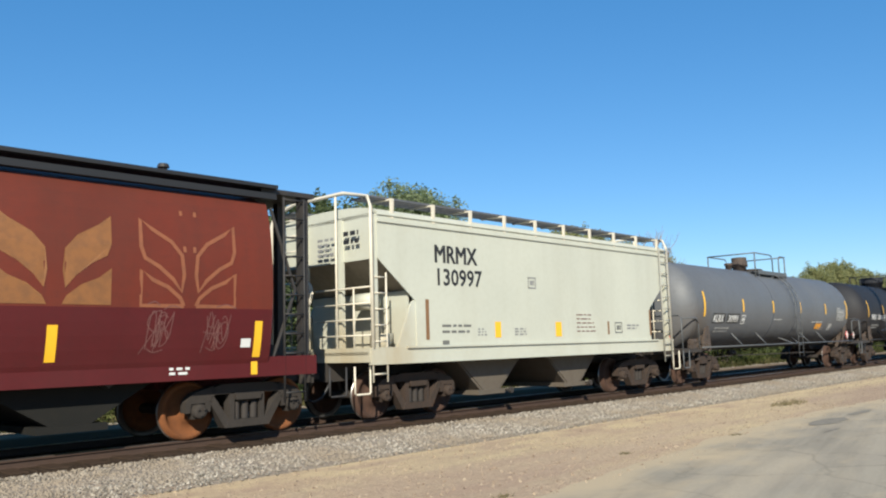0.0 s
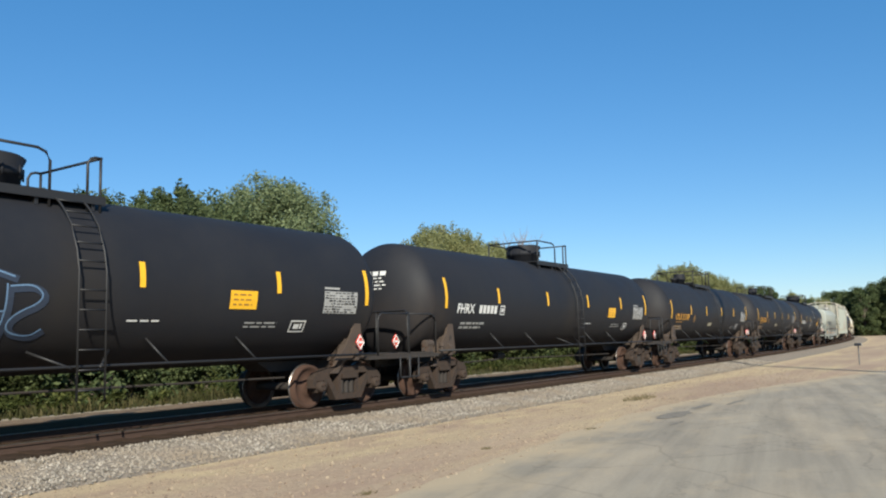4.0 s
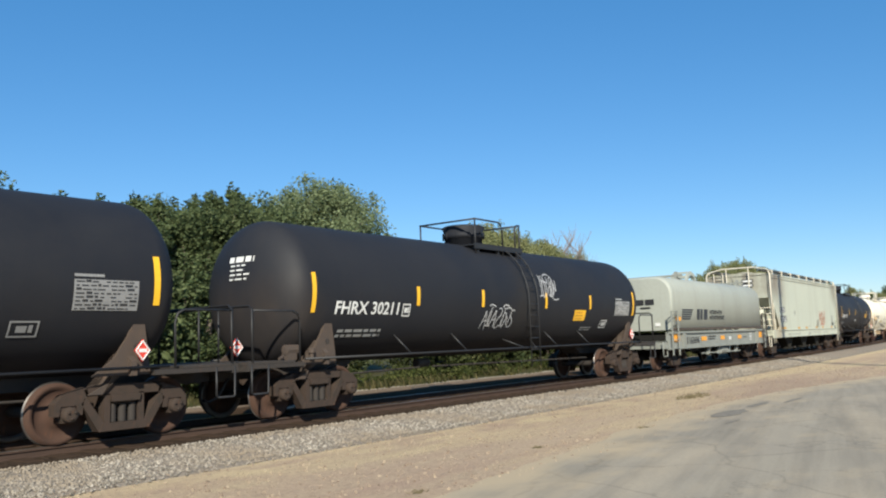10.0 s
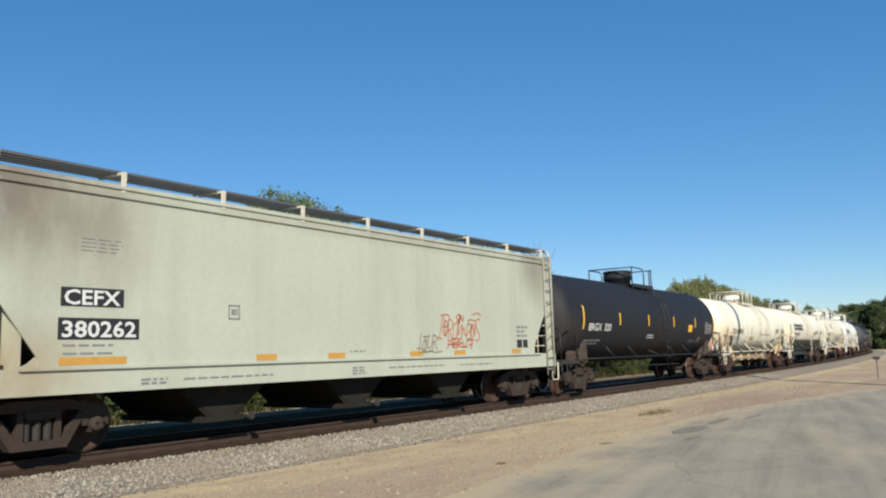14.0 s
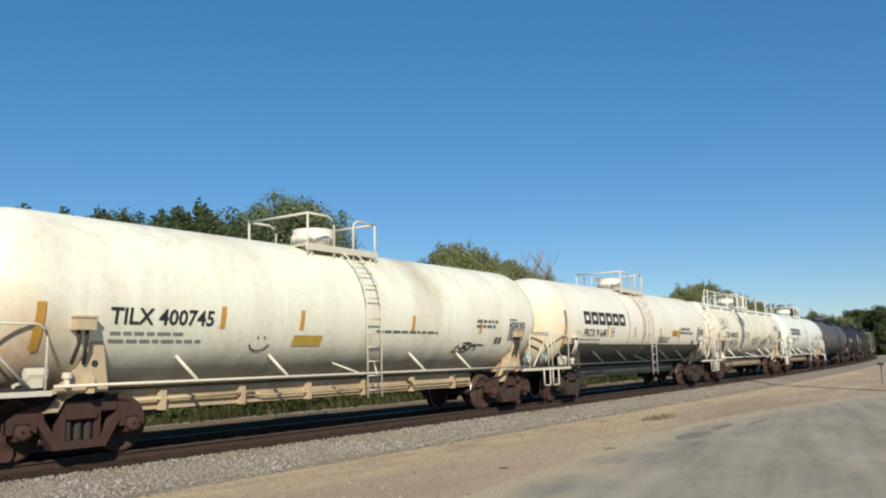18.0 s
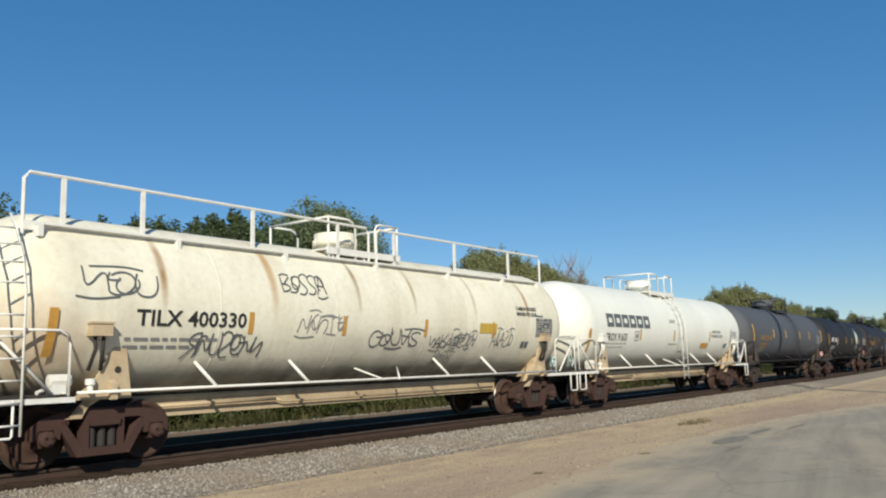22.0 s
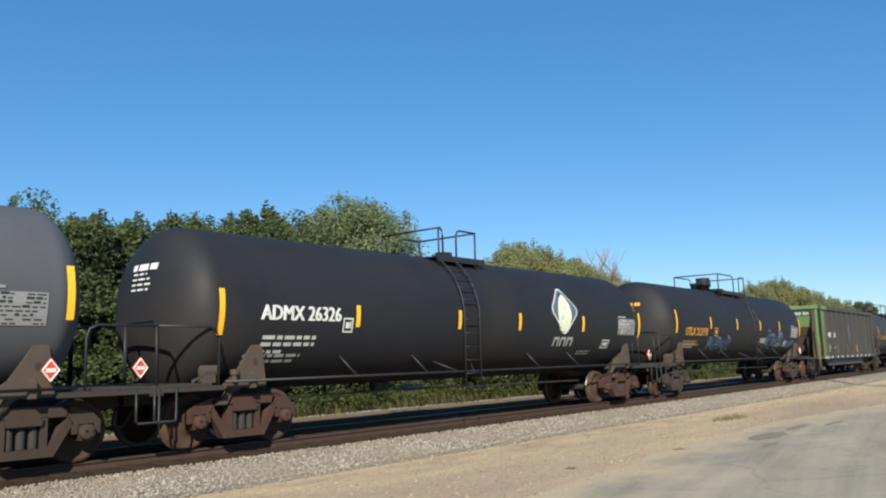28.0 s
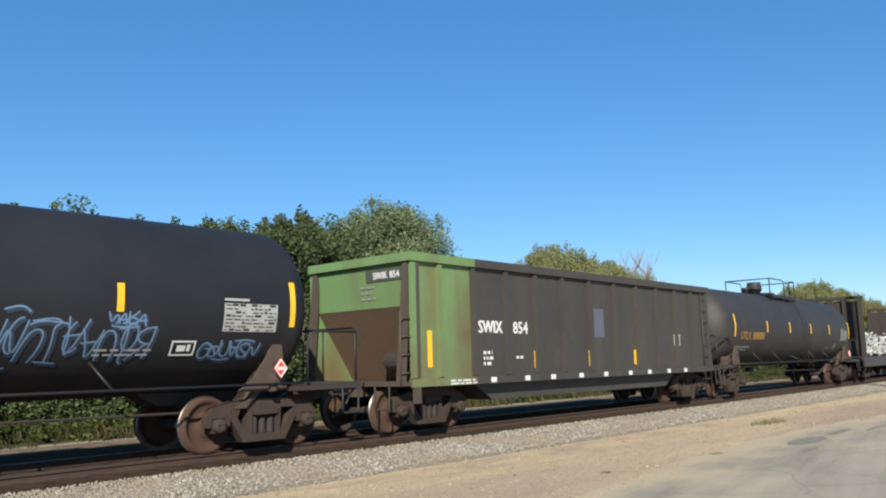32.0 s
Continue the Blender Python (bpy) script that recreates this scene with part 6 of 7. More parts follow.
    car, side, tc = tank_car("white tank car with a dark green lower band and rust streaks", 200.9, 213.6, IVORY, PIPECREAM, head=1.15, over=1.85, saddle=SADDLE, beam=GREENBAND, low=(GREENBAND, 1.72), seams=(-0.35,), band=RUSTBAND, vent=True, low_pipe=GREENBAND, manway=SPOTTED)
    common_marks(car, side, tc, DARKSPRAY, 71, BRONZE, 2.32, TEAL, at=(-7.25, -3.97, -1.45, 1.24, 3.50), panel_x=5.98)
    block_name(car, side, -5.90, -2.36, 2.38, 0.42)
    mark("reporting_mark", side, car, DARKINK, text=("PROX 91648", -5.90, -4.12, 1.98, 0.26, 0.06))
    mark("yellow_panel", side, car, PLACARD, [(2.64, 3.42, 2.06, 2.30)])
    frame_box(side, car, GREYINK, -3.72, 2.00, 0.32, 0.30)
    mark("panel_writing", tank_side(1.46, 2.43, 0.018), car, BROWNSTRIPE, word_bars(2.72, 2.25, 0.6, 2, 0.10, 7))
    mark("commodity_writing", side, car, DARKINK, text=("CARBON DIOXIDE", 3.62, 4.86, 2.32, 0.11, 0.0))
    mark("commodity_writing", side, car, DARKINK, text=("REFRIGERATED LIQUID", 3.62, 5.22, 2.16, 0.11, 0.0))
    mark("commodity_writing", side, car, DARKSPRAY, text=("REGULATING VALVES", 1.14, 2.45, 1.93, 0.10, 0.0))
    mark("commodity_writing", side, car, DARKSPRAY, text=("VENTING NORMAL", 1.20, 2.25, 1.80, 0.09, 0.0))

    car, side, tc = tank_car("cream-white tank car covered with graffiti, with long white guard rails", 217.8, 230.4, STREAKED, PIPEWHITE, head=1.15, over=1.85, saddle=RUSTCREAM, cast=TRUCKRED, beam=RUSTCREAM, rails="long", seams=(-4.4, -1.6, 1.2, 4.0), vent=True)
    common_marks(car, side, tc, DARKSPRAY, 81, BRONZE, 2.45, TEAL, at=(-7.3, -3.75, -1.4, 1.2, 3.9), panel_x=6.0)
    mark("reporting_mark", side, car, DARKINK, text=("TILX 400330", -6.0, -3.86, 2.10, 0.25, 0.0))
    mark("yellow_panel", side, car, PLACARD, [(3.3, 4.05, 2.1, 2.34)])
    mark("commodity_writing", tank_side(1.46, 2.43, 0.016), car, DARKINK, text=("CARBON DIOXIDE", 5.0, 6.0, 2.72, 0.10, 0.0))
    mark("commodity_writing", tank_side(1.46, 2.43, 0.016), car, DARKINK, text=("REFRIGERATED LIQUID", 5.0, 6.0, 2.58, 0.09, 0.0))
    for i, (x, z, w, h, n, sd) in enumerate(((-5.0, 1.55, 1.6, 0.45, 7, 3), (-2.6, 2.0, 1.2, 0.35, 5, 5), (-0.6, 1.75, 1.6, 0.4, 5, 7), (1.4, 1.7, 1.3, 0.35, 6, 9), (2.2, 1.75, 1.0, 0.36, 6, 11), (3.9, 1.75, 0.9, 0.4, 5, 13), (-3.0, 2.75, 1.1, 0.4, 5, 15), (1.7, 1.28, 0.7, 0.3, 4, 17), (-6.9, 2.55, 1.3, 0.4, 3, 19))):
        spray("graffiti_tag", side, car, (DARKSPRAY, GREYINK, DARKSPRAY)[i % 3], scrawl(x, z, w, h, n, sd), 0.022 if i % 2 else 0.030, "dark graffiti tag")

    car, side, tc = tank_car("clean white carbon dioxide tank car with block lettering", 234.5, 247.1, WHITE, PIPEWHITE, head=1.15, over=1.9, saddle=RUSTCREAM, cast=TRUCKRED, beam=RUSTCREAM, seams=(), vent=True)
    common_marks(car, side, tc, PALEINK, 91, BRONZE, 2.35, TEAL, at=(-7.37, -3.61, -0.54, 3.33), panel_x=5.95)
    block_name(car, side, -6.22, -2.75, 2.40, 0.42, DARKSPRAY)
    mark("reporting_mark", side, car, DARKSPRAY, text=("PROX 91633", -6.27, -4.72, 1.97, 0.24, 0.06))
    mark("yellow_panel", side, car, BRONZE, [(2.41, 3.27, 1.70, 1.92)])
    mark("commodity_writing", side, car, GREYINK, text=("CARBON DIOXIDE", 3.54, 4.62, 2.33, 0.11, 0.0))
    mark("commodity_writing", side, car, GREYINK, text=("REFRIGERATED LIQUID", 3.54, 4.90, 2.16, 0.11, 0.0))
    frame_box(side, car, GREYINK, -4.10, 1.97, 0.34, 0.32)
    mark("small_writing", side, car, GREYINK, word_bars(-0.95, 2.75, 0.6, 2, 0.07, 5) + word_bars(-1.0, 1.88, 0.9, 1, 0.07, 6))

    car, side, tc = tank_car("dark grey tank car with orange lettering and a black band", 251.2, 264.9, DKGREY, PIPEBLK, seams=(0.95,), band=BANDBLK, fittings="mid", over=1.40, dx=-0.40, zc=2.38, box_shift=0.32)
    common_marks(car, side, tc, GREYINK, 101, head_ink=FADEDORANGE, at=(-7.55, -3.95, -1.5, 1.6, 4.0, 7.3))
    mark("reporting_mark", side, car, FADEDORANGE, text=("NATX 251647", -6.35, -4.35, 2.10, 0.24, 0.0))
    mark("faded_writing", side, car, FADEDYEL, word_bars(-6.4, 1.95, 1.5, 2, 0.13, 5))

    car, side, tc = tank_car("black tank car with a white leaf emblem and white lettering", 268.75, 282.55, BLACK, PIPEBLK, cast=TRUCKRED, seams=(), zc=2.37, ladder_x=-1.27, ladder_w=0.56, fittings="low")
    common_marks(car, side, tc, WHITEINK, 111, z=2.25, at=(-7.60, -4.45, -1.25, 1.15, 4.25, 7.65))
    mark("reporting_mark", side, car, WHITEINK, text=("ADMX 26326", -6.80, -4.93, 2.14, 0.26, 0.0))
    frame_box(side, car, WHITEINK, -4.84, 1.93, 0.26, 0.28)
    mark("small_writing", side, car, PALEINK, word_bars(-6.70, 1.86, 1.6, 2, 0.13, 8) + word_bars(-6.70, 1.58, 0.6, 1, 0.12, 9))
    emblem(car, 3.30, 2.60)

    car, side, tc = tank_car("black tank car with yellow lettering and pale blue graffiti", 286.8, 300.4, BLACK, PIPEBLK, seams=(), over=1.18, dx=-0.05)
    common_marks(car, side, tc, WHITEINK, 121, head_ink=YELINK, at=(-7.25, -4.15, -1.35, 1.44, 4.05, 7.15))
    mark("reporting_mark", side, car, YELINK, text=("UTLX 212193", -6.45, -4.45, 2.00, 0.27, 0.0))
    mark("faded_writing", side, car, FADEDYEL, word_bars(-6.5, 1.80, 1.6, 2, 0.13, 3))
    for x, z, w, h, n, sd in ((-4.3, 1.42, 2.4, 0.55, 9, 3), (2.2, 1.45, 2.4, 0.62, 9, 5), (5.45, 1.5, 1.1, 0.32, 6, 7), (3.9, 2.05, 0.6, 0.2, 4, 9)):
        spray("graffiti", side, car, BLUESPRAY, scrawl(x, z, w, h, n, sd), 0.026, "pale blue graffiti lettering")
        spray("graffiti_shade", tank_side(1.46, 2.43, 0.008), car, DIMBLUE, scrawl(x + 0.03, z - 0.03, w, h, n, sd), 0.07)
    mark("stencil_plate", side, car, STENCILPLATE, [(1.55, 2.35, 1.70, 1.92)])
    frame_box(side, car, YELINK, -3.75, 1.98, 0.30, 0.30)

    ribbed_hopper(304.75, 316.8)
    car, side, tc = tank_car("worn black tank car with faded orange lettering", 320.6, 334.0, BLACK2, PIPEBLK, seams=())
    common_marks(car, side, tc, GREYINK, 131, at=(-6.95, -3.8, -1.25, 1.4, 4.0, 7.1))
    mark("reporting_mark", side, car, FADEDYEL, text=("UTLX", -6.4, -5.4, 1.96, 0.27, 0.0))
    mark("car_number", side, car, FADEDYEL, [(-5.2 + 0.19 * i, -5.06 + 0.19 * i, 1.96, 2.23) for i in range(6)])
    bulkhead_flat(338.6, 350.6)


CHUTETAN = paint("dusty_tan_chute", (0.095, 0.078, 0.060), (0.07, 0.05, 0.035), 0.5, 0.8, 0.5, 0.3)
ENDRUST = paint("rusty_end_sheet", (0.120, 0.068, 0.045), (0.05, 0.07, 0.03), 0.5, 0.8, 0.5, 0.5)
SOFTINK = flat("worn_dark_lettering", (0.13, 0.13, 0.12), 0.6, 0, 0.5)
# near-black carries the deep shade in which these chutes hang
DARKCHUTE = paint("deep_shade_chute", (0.016, 0.015, 0.012), (0.035, 0.028, 0.018), 0.5, 0.85, 0.4, 0.2, spec=0.15)
BRONZE = flat("aged_reflector", (0.52, 0.27, 0.05), 0.5, 0, 0.35)
RUSTBAND = paint("rust_streaked_band", (0.30, 0.19, 0.10), (0.12, 0.06, 0.03), 0.5, 0.7, 0.5, 0.5)


LEAFINK = flat("ivory_leaf_paint", (0.62, 0.64, 0.50), 0.55)
STENCILPLATE = flat("pale_stencil_plate", (0.33, 0.30, 0.22), 0.6, 0, 0.4)


def block_name(car, side, x0, x1, z0, h, ink=None):
    """A heavy six-block company mark, as open and closed blocks in black."""
    w = (x1 - x0) / 6
    for i in range(6):
        a = x0 + i * w
        b = a + w * 0.86
        e = 0.13
        r = [(a, a + e, z0, z0 + h), (b - e, b, z0, z0 + h), (a + e, b - e, z0 + h - e, z0 + h), (a + e, b - e, z0, z0 + e)]
        mark("company_block", side, car, ink or DARKINK, r)


def emblem(car, x, z):
    """A pale leaf on a blue lozenge with a white border, above three open bars."""
    R, zc = 1.46, 2.37

    def lozenge(nm, lift, r, mat):
        side = tank_side(R, zc, lift)
        pts = []
        for q in range(4):
            for i in range(5):
                a = math.pi / 2 * q + (i - 2) * 0.17
                pts.append((x + r * math.cos(a) * (1 - 0.035 * (i - 2) ** 2), z + r * math.sin(a) * (1 - 0.035 * (i - 2) ** 2)))
        g = Geo()
        g.add([side(x, z)] + [side(*q) for q in pts], [(0, i + 1, (i + 1) % 20 + 1) for i in range(20)])
        ob = new(nm, g.mesh(nm, mat))
        ob.parent = car
    lozenge("emblem_border", 0.012, 0.64, WHITEINK)
    lozenge("emblem_field", 0.016, 0.59, LOGOBLUE)
    top = tank_side(R, zc, 0.020)
    g = Geo()
    k = 10
    for i in range(k + 1):
        f = i / k
        w = 0.33 * math.sin(math.pi * min(1, 0.12 + 0.88 * f)) ** 0.7 + 0.004
        cx, cz = x - 0.09 + 0.14 * f, z - 0.56 + 1.02 * f
        g.v += [top(cx - w, cz + w * 0.12), top(cx + w, cz - w * 0.12)]
    g.f = [(2 * i, 2 * i + 1, 2 * i + 3, 2 * i + 2) for i in range(k)]
    g.m = [0] * k
    ob = new("emblem_leaf", g.mesh("emblem_leaf", LEAFINK))
    ob.parent = car
    spray("emblem_vein", tank_side(R, zc, 0.024), car, LOGOBLUE, [[(x - 0.26, z - 0.50), (x - 0.16, z - 0.20), (x + 0.02, z + 0.10)]], 0.035)
    for i in range(3):
        a, b = x - 0.48 + 0.34 * i, x - 0.20 + 0.34 * i
        mark("emblem_bar", tank_side(R, zc, 0.012), car, MIDINK, [(a, a + 0.07, z - 0.98, z - 0.72), (b - 0.07, b, z - 0.98, z - 0.72), (a + 0.07, b - 0.07, z - 0.79, z - 0.72)])


# ---- ground ----
def ground_material():
    m, n, l, p = nodes_of("dirt_and_grass")
    co = n.new("ShaderNodeTexCoord").outputs["Object"]
    big = noise_tex(n, l, co, 0.25, 5, (0.35, 1, 1))
    mid = noise_tex(n, l, co, 1.6, 6, (0.5, 1, 1))
    fine = noise_tex(n, l, co, 22.0, 6)
    c = mix(n, l, ramp(n, l, big, 0.38, 0.60), (0.49, 0.365, 0.245), (0.375, 0.268, 0.190))
    pale = noise_tex(n, l, co, 0.42, 6, (0.22, 1.3, 1))
    c = mix(n, l, ramp(n, l, pale, 0.48, 0.62, 0, 0.9), c, (0.60, 0.47, 0.27))
    pink = noise_tex(n, l, co, 0.75, 6, (0.12, 1.2, 1))
    c = mix(n, l, ramp(n, l, pink, 0.52, 0.68, 0, 0.7), c, (0.40, 0.272, 0.195))
    c = mix(n, l, ramp(n, l, mid, 0.46, 0.70, 0, 0.5), c, (0.50, 0.39, 0.25))
    grit = noise_tex(n, l, co, 7.0, 7, (1, 1, 1), 0.7)
    c = mix(n, l, ramp(n, l, grit, 0.46, 0.66, 0, 0.6), c, (0.32, 0.222, 0.158))
    c = mix(n, l, ramp(n, l, fine, 0.42, 0.72, 0, 0.6), c, (0.28, 0.198, 0.140))
    speck = noise_tex(n, l, co, 60.0, 3)
    c = mix(n, l, ramp(n, l, speck, 0.58, 0.70, 0, 0.7), c, (0.55, 0.46, 0.34))
    pits = noise_tex(n, l, co, 13.0, 8, (1, 1, 1), 0.8)
    c = mix(n, l, ramp(n, l, pits, 0.54, 0.66, 0, 0.5), c, (0.235, 0.155, 0.105))
    # grass beyond the far side of the track
    grass = mix(n, l, ramp(n, l, mid, 0.35, 0.7), (0.045, 0.048, 0.017), (0.095, 0.078, 0.036))
    # a pale sandy strip along the foot of the ballast
    bent = n.new("ShaderNodeVectorMath")
    bent.operation = "DISTANCE"
    l.new(co, bent.inputs[0])
    bent.inputs[1].default_value = (13.7, 9.0 + 1 / BEND, 0)
    strip = n.new("ShaderNodeMath")
    strip.operation = "MULTIPLY"
    l.new(ramp(n, l, bent.outputs["Value"], 1 / BEND - 0.45, 1 / BEND + 0.25), strip.inputs[0])
    l.new(ramp(n, l, bent.outputs["Value"], 1 / BEND + 0.30, 1 / BEND + 1.3, 1, 0), strip.inputs[1])
    sandy = n.new("ShaderNodeMath")
    sandy.operation = "MULTIPLY"
    l.new(strip.outputs[0], sandy.inputs[0])
    l.new(ramp(n, l, mid, 0.38, 0.70, 0, 0.75), sandy.inputs[1])
    c = mix(n, l, sandy.outputs[0], c, (0.60, 0.475, 0.27))
    far = n.new("ShaderNodeVectorMath")
    far.operation = "DISTANCE"
    l.new(co, far.inputs[0])
    far.inputs[1].default_value = (16.1, 1 / BEND, 0)
    edge = n.new("ShaderNodeMath")
    edge.operation = "ADD"
    l.new(far.outputs["Value"], edge.inputs[0])
    l.new(ramp(n, l, mid, 0.2, 0.8, -0.3, 0.3), edge.inputs[1])
    # a pale sandy streak that runs along the foot of the ballast
    foot = 1 / BEND - LAT + 3.2
    wave = n.new("ShaderNodeMath")
    wave.operation = "ADD"
    l.new(far.outputs["Value"], wave.inputs[0])
    l.new(ramp(n, l, noise_tex(n, l, co, 0.5, 5), 0.25, 0.75, -0.35, 0.35), wave.inputs[1])
    streak = n.new("ShaderNodeMath")
    streak.operation = "MULTIPLY"
    l.new(ramp(n, l, wave.outputs[0], foot, foot + 0.25), streak.inputs[0])
    l.new(ramp(n, l, wave.outputs[0], foot + 0.35, foot + 0.85, 0.85, 0), streak.inputs[1])
    broken = n.new("ShaderNodeMath")
    broken.operation = "MULTIPLY"
    l.new(streak.outputs[0], broken.inputs[0])
    l.new(ramp(n, l, grit, 0.36, 0.60, 1.0, 0.45), broken.inputs[1])
    c = mix(n, l, broken.outputs[0], c, (0.66, 0.52, 0.30))
    # outwards from the track: painted train shade, brown dirt, a pale footpath, then grass
    line = 1 / BEND - LAT
    # near-black brown stands in for the shadow the train casts here
    train_shade = mix(n, l, ramp(n, l, mid, 0.35, 0.7), (0.040, 0.021, 0.009), (0.062, 0.036, 0.018))
    brown = mix(n, l, ramp(n, l, grit, 0.4, 0.65), (0.15, 0.105, 0.070), (0.25, 0.185, 0.125))
    path = mix(n, l, ramp(n, l, grit, 0.4, 0.65), (0.35, 0.295, 0.22), (0.46, 0.40, 0.305))
    c = mix(n, l, ramp(n, l, far.outputs["Value"], line - 2.0, line - 1.2), train_shade, c)
    c = mix(n, l, ramp(n, l, edge.outputs[0], line - 5.7, line - 5.1), brown, c)
    c = mix(n, l, ramp(n, l, edge.outputs[0], line - 6.9, line - 6.6), path, c)
    c = mix(n, l, ramp(n, l, edge.outputs[0], line - 7.3, line - 7.0), grass, c)
    l.new(c, p.inputs["Base Color"])
    p.inputs["Roughness"].default_value = 0.95
    p.inputs["Specular IOR Level"].default_value = 0.15
    bump(n, l, p, grit, 0.8, 0.05)
    return m


def pavement_material():
    m, n, l, p = nodes_of("worn_pavement")
    co = n.new("ShaderNodeTexCoord").outputs["Object"]
    rot = n.new("ShaderNodeMapping")
    rot.inputs["Rotation"].default_value = (0, 0, radians(-12))
    l.new(co, rot.inputs["Vector"])
    v = rot.outputs[0]
    tracks = noise_tex(n, l, v, 2.0, 7, (0.045, 1.0, 1), 0.65)
    big = noise_tex(n, l, co, 0.45, 5)
    fine = noise_tex(n, l, co, 30.0, 6)
    c = mix(n, l, ramp(n, l, big, 0.35, 0.68), (0.345, 0.296, 0.222), (0.310, 0.266, 0.204))
    c = mix(n, l, ramp(n, l, tracks, 0.42, 0.64, 0, 0.62), c, (0.190, 0.162, 0.122))
    sand = noise_tex(n, l, v, 0.8, 6, (0.25, 1.0, 1))
    c = mix(n, l, ramp(n, l, sand, 0.46, 0.70, 0, 0.8), c, (0.44, 0.36, 0.255))
    cracks = n.new("ShaderNodeTexVoronoi")
    cracks.feature = "DISTANCE_TO_EDGE"
    cracks.inputs["Scale"].default_value = 0.55
    wob = n.new("ShaderNodeVectorMath")
    wob.operation = "ADD"
    l.new(co, wob.inputs[0])
    l.new(noise_tex(n, l, co, 1.4, 5), wob.inputs[1])
    l.new(wob.outputs[0], cracks.inputs["Vector"])
    c = mix(n, l, ramp(n, l, cracks.outputs["Distance"], 0.0, 0.018, 0.4, 0), c, (0.13, 0.11, 0.085))
    c = mix(n, l, ramp(n, l, fine, 0.45, 0.75, 0, 0.4), c, (0.22, 0.195, 0.15))
    # sand drifts over the rim of the pavement
    rim = n.new("ShaderNodeAttribute")
    rim.attribute_name = "inward"
    add = n.new("ShaderNodeMath")
    add.operation = "ADD"
    l.new(rim.outputs["Fac"], add.inputs[0])
    l.new(ramp(n, l, noise_tex(n, l, co, 1.3, 7, (0.6, 1, 1)), 0.25, 0.75, -0.55, 0.55), add.inputs[1])
    c = mix(n, l, ramp(n, l, add.outputs[0], 0.15, 0.85), (0.44, 0.345, 0.225), c)
    l.new(c, p.inputs["Base Color"])
    p.inputs["Roughness"].default_value = 0.85
    p.inputs["Specular IOR Level"].default_value = 0.25
    bump(n, l, p, fine, 0.25, 0.01)
    return m


def gravel_material(name, a, b, c3, scale):
    m, n, l, p = nodes_of(name)
    co = n.new("ShaderNodeTexCoord").outputs["Object"]
    vor = n.new("ShaderNodeTexVoronoi")
    vor.inputs["Scale"].default_value = scale
    l.new(co, vor.inputs["Vector"])
    big = noise_tex(n, l, co, 0.8, 5)
    c = mix(n, l, vor.outputs["Color"], a, b)
    c = mix(n, l, ramp(n, l, big, 0.4, 0.7, 0, 0.6), c, c3)
    l.new(c, p.inputs["Base Color"])
    p.inputs["Roughness"].default_value = 0.95
    p.inputs["Specular IOR Level"].default_value = 0.06
    bump(n, l, p, vor.outputs["Distance"], 0.7, 0.05)
    return m


def island_material(name, a, b, c3=None, rough=0.8, trans=0.0):
    """Every loose piece takes its own shade."""
    m, n, l, p = nodes_of(name)
    r = n.new("ShaderNodeNewGeometry").outputs["Random Per Island"]
    c = mix(n, l, r, a, b)
    if c3:
        co = n.new("ShaderNodeTexCoord").outputs["Object"]
        c = mix(n, l, ramp(n, l, noise_tex(n, l, co, 0.7, 3), 0.42, 0.62), c, c3)
    l.new(c, p.inputs["Base Color"])
    p.inputs["Roughness"].default_value = rough
    p.inputs["Specular IOR Level"].default_value = 0.12
    if trans:
        p.inputs["Transmission Weight"].default_value = 0.0
        t = n.new("ShaderNodeBsdfTranslucent")
        l.new(c, t.inputs["Color"])
        mx = n.new("ShaderNodeMixShader")
        mx.inputs[0].default_value = trans
        l.new(p.outputs[0], mx.inputs[1])
        l.new(t.outputs[0], mx.inputs[2])
        l.new(mx.outputs[0], n["Material Output"].inputs["Surface"])
    return m


def swept(g, prof, u0, u1, step):
    """A profile of (off, z) drawn along the track."""
    k = len(prof)
    n = int((u1 - u0) / step)
    v = []
    for i in range(n + 1):
        u = u0 + (u1 - u0) * i / n
        for off, z in prof:
            x, y = on_track(u, off)
            v.append((x, y, z))
    f = [(i * k + j, i * k + j + 1, (i + 1) * k + j + 1, (i + 1) * k + j) for i in range(n) for j in range(k - 1)]
    g.add(v, f)


def stone(g, c, r, rng):
    """A rough eight-sided pebble."""
    pts = []
    for d in ((1, 0, 0), (-1, 0, 0), (0, 1, 0), (0, -1, 0), (0, 0, 1), (0, 0, -1)):
        k = r * rng.uniform(0.65, 1.25)
        pts.append((c[0] + d[0] * k + rng.uniform(-0.3, 0.3) * r, c[1] + d[1] * k + rng.uniform(-0.3, 0.3) * r, c[2] + d[2] * k * 0.8))
    g.add(pts, [(0, 2, 4), (2, 1, 4), (1, 3, 4), (3, 0, 4), (2, 0, 5), (1, 2, 5), (3, 1, 5), (0, 3, 5)])


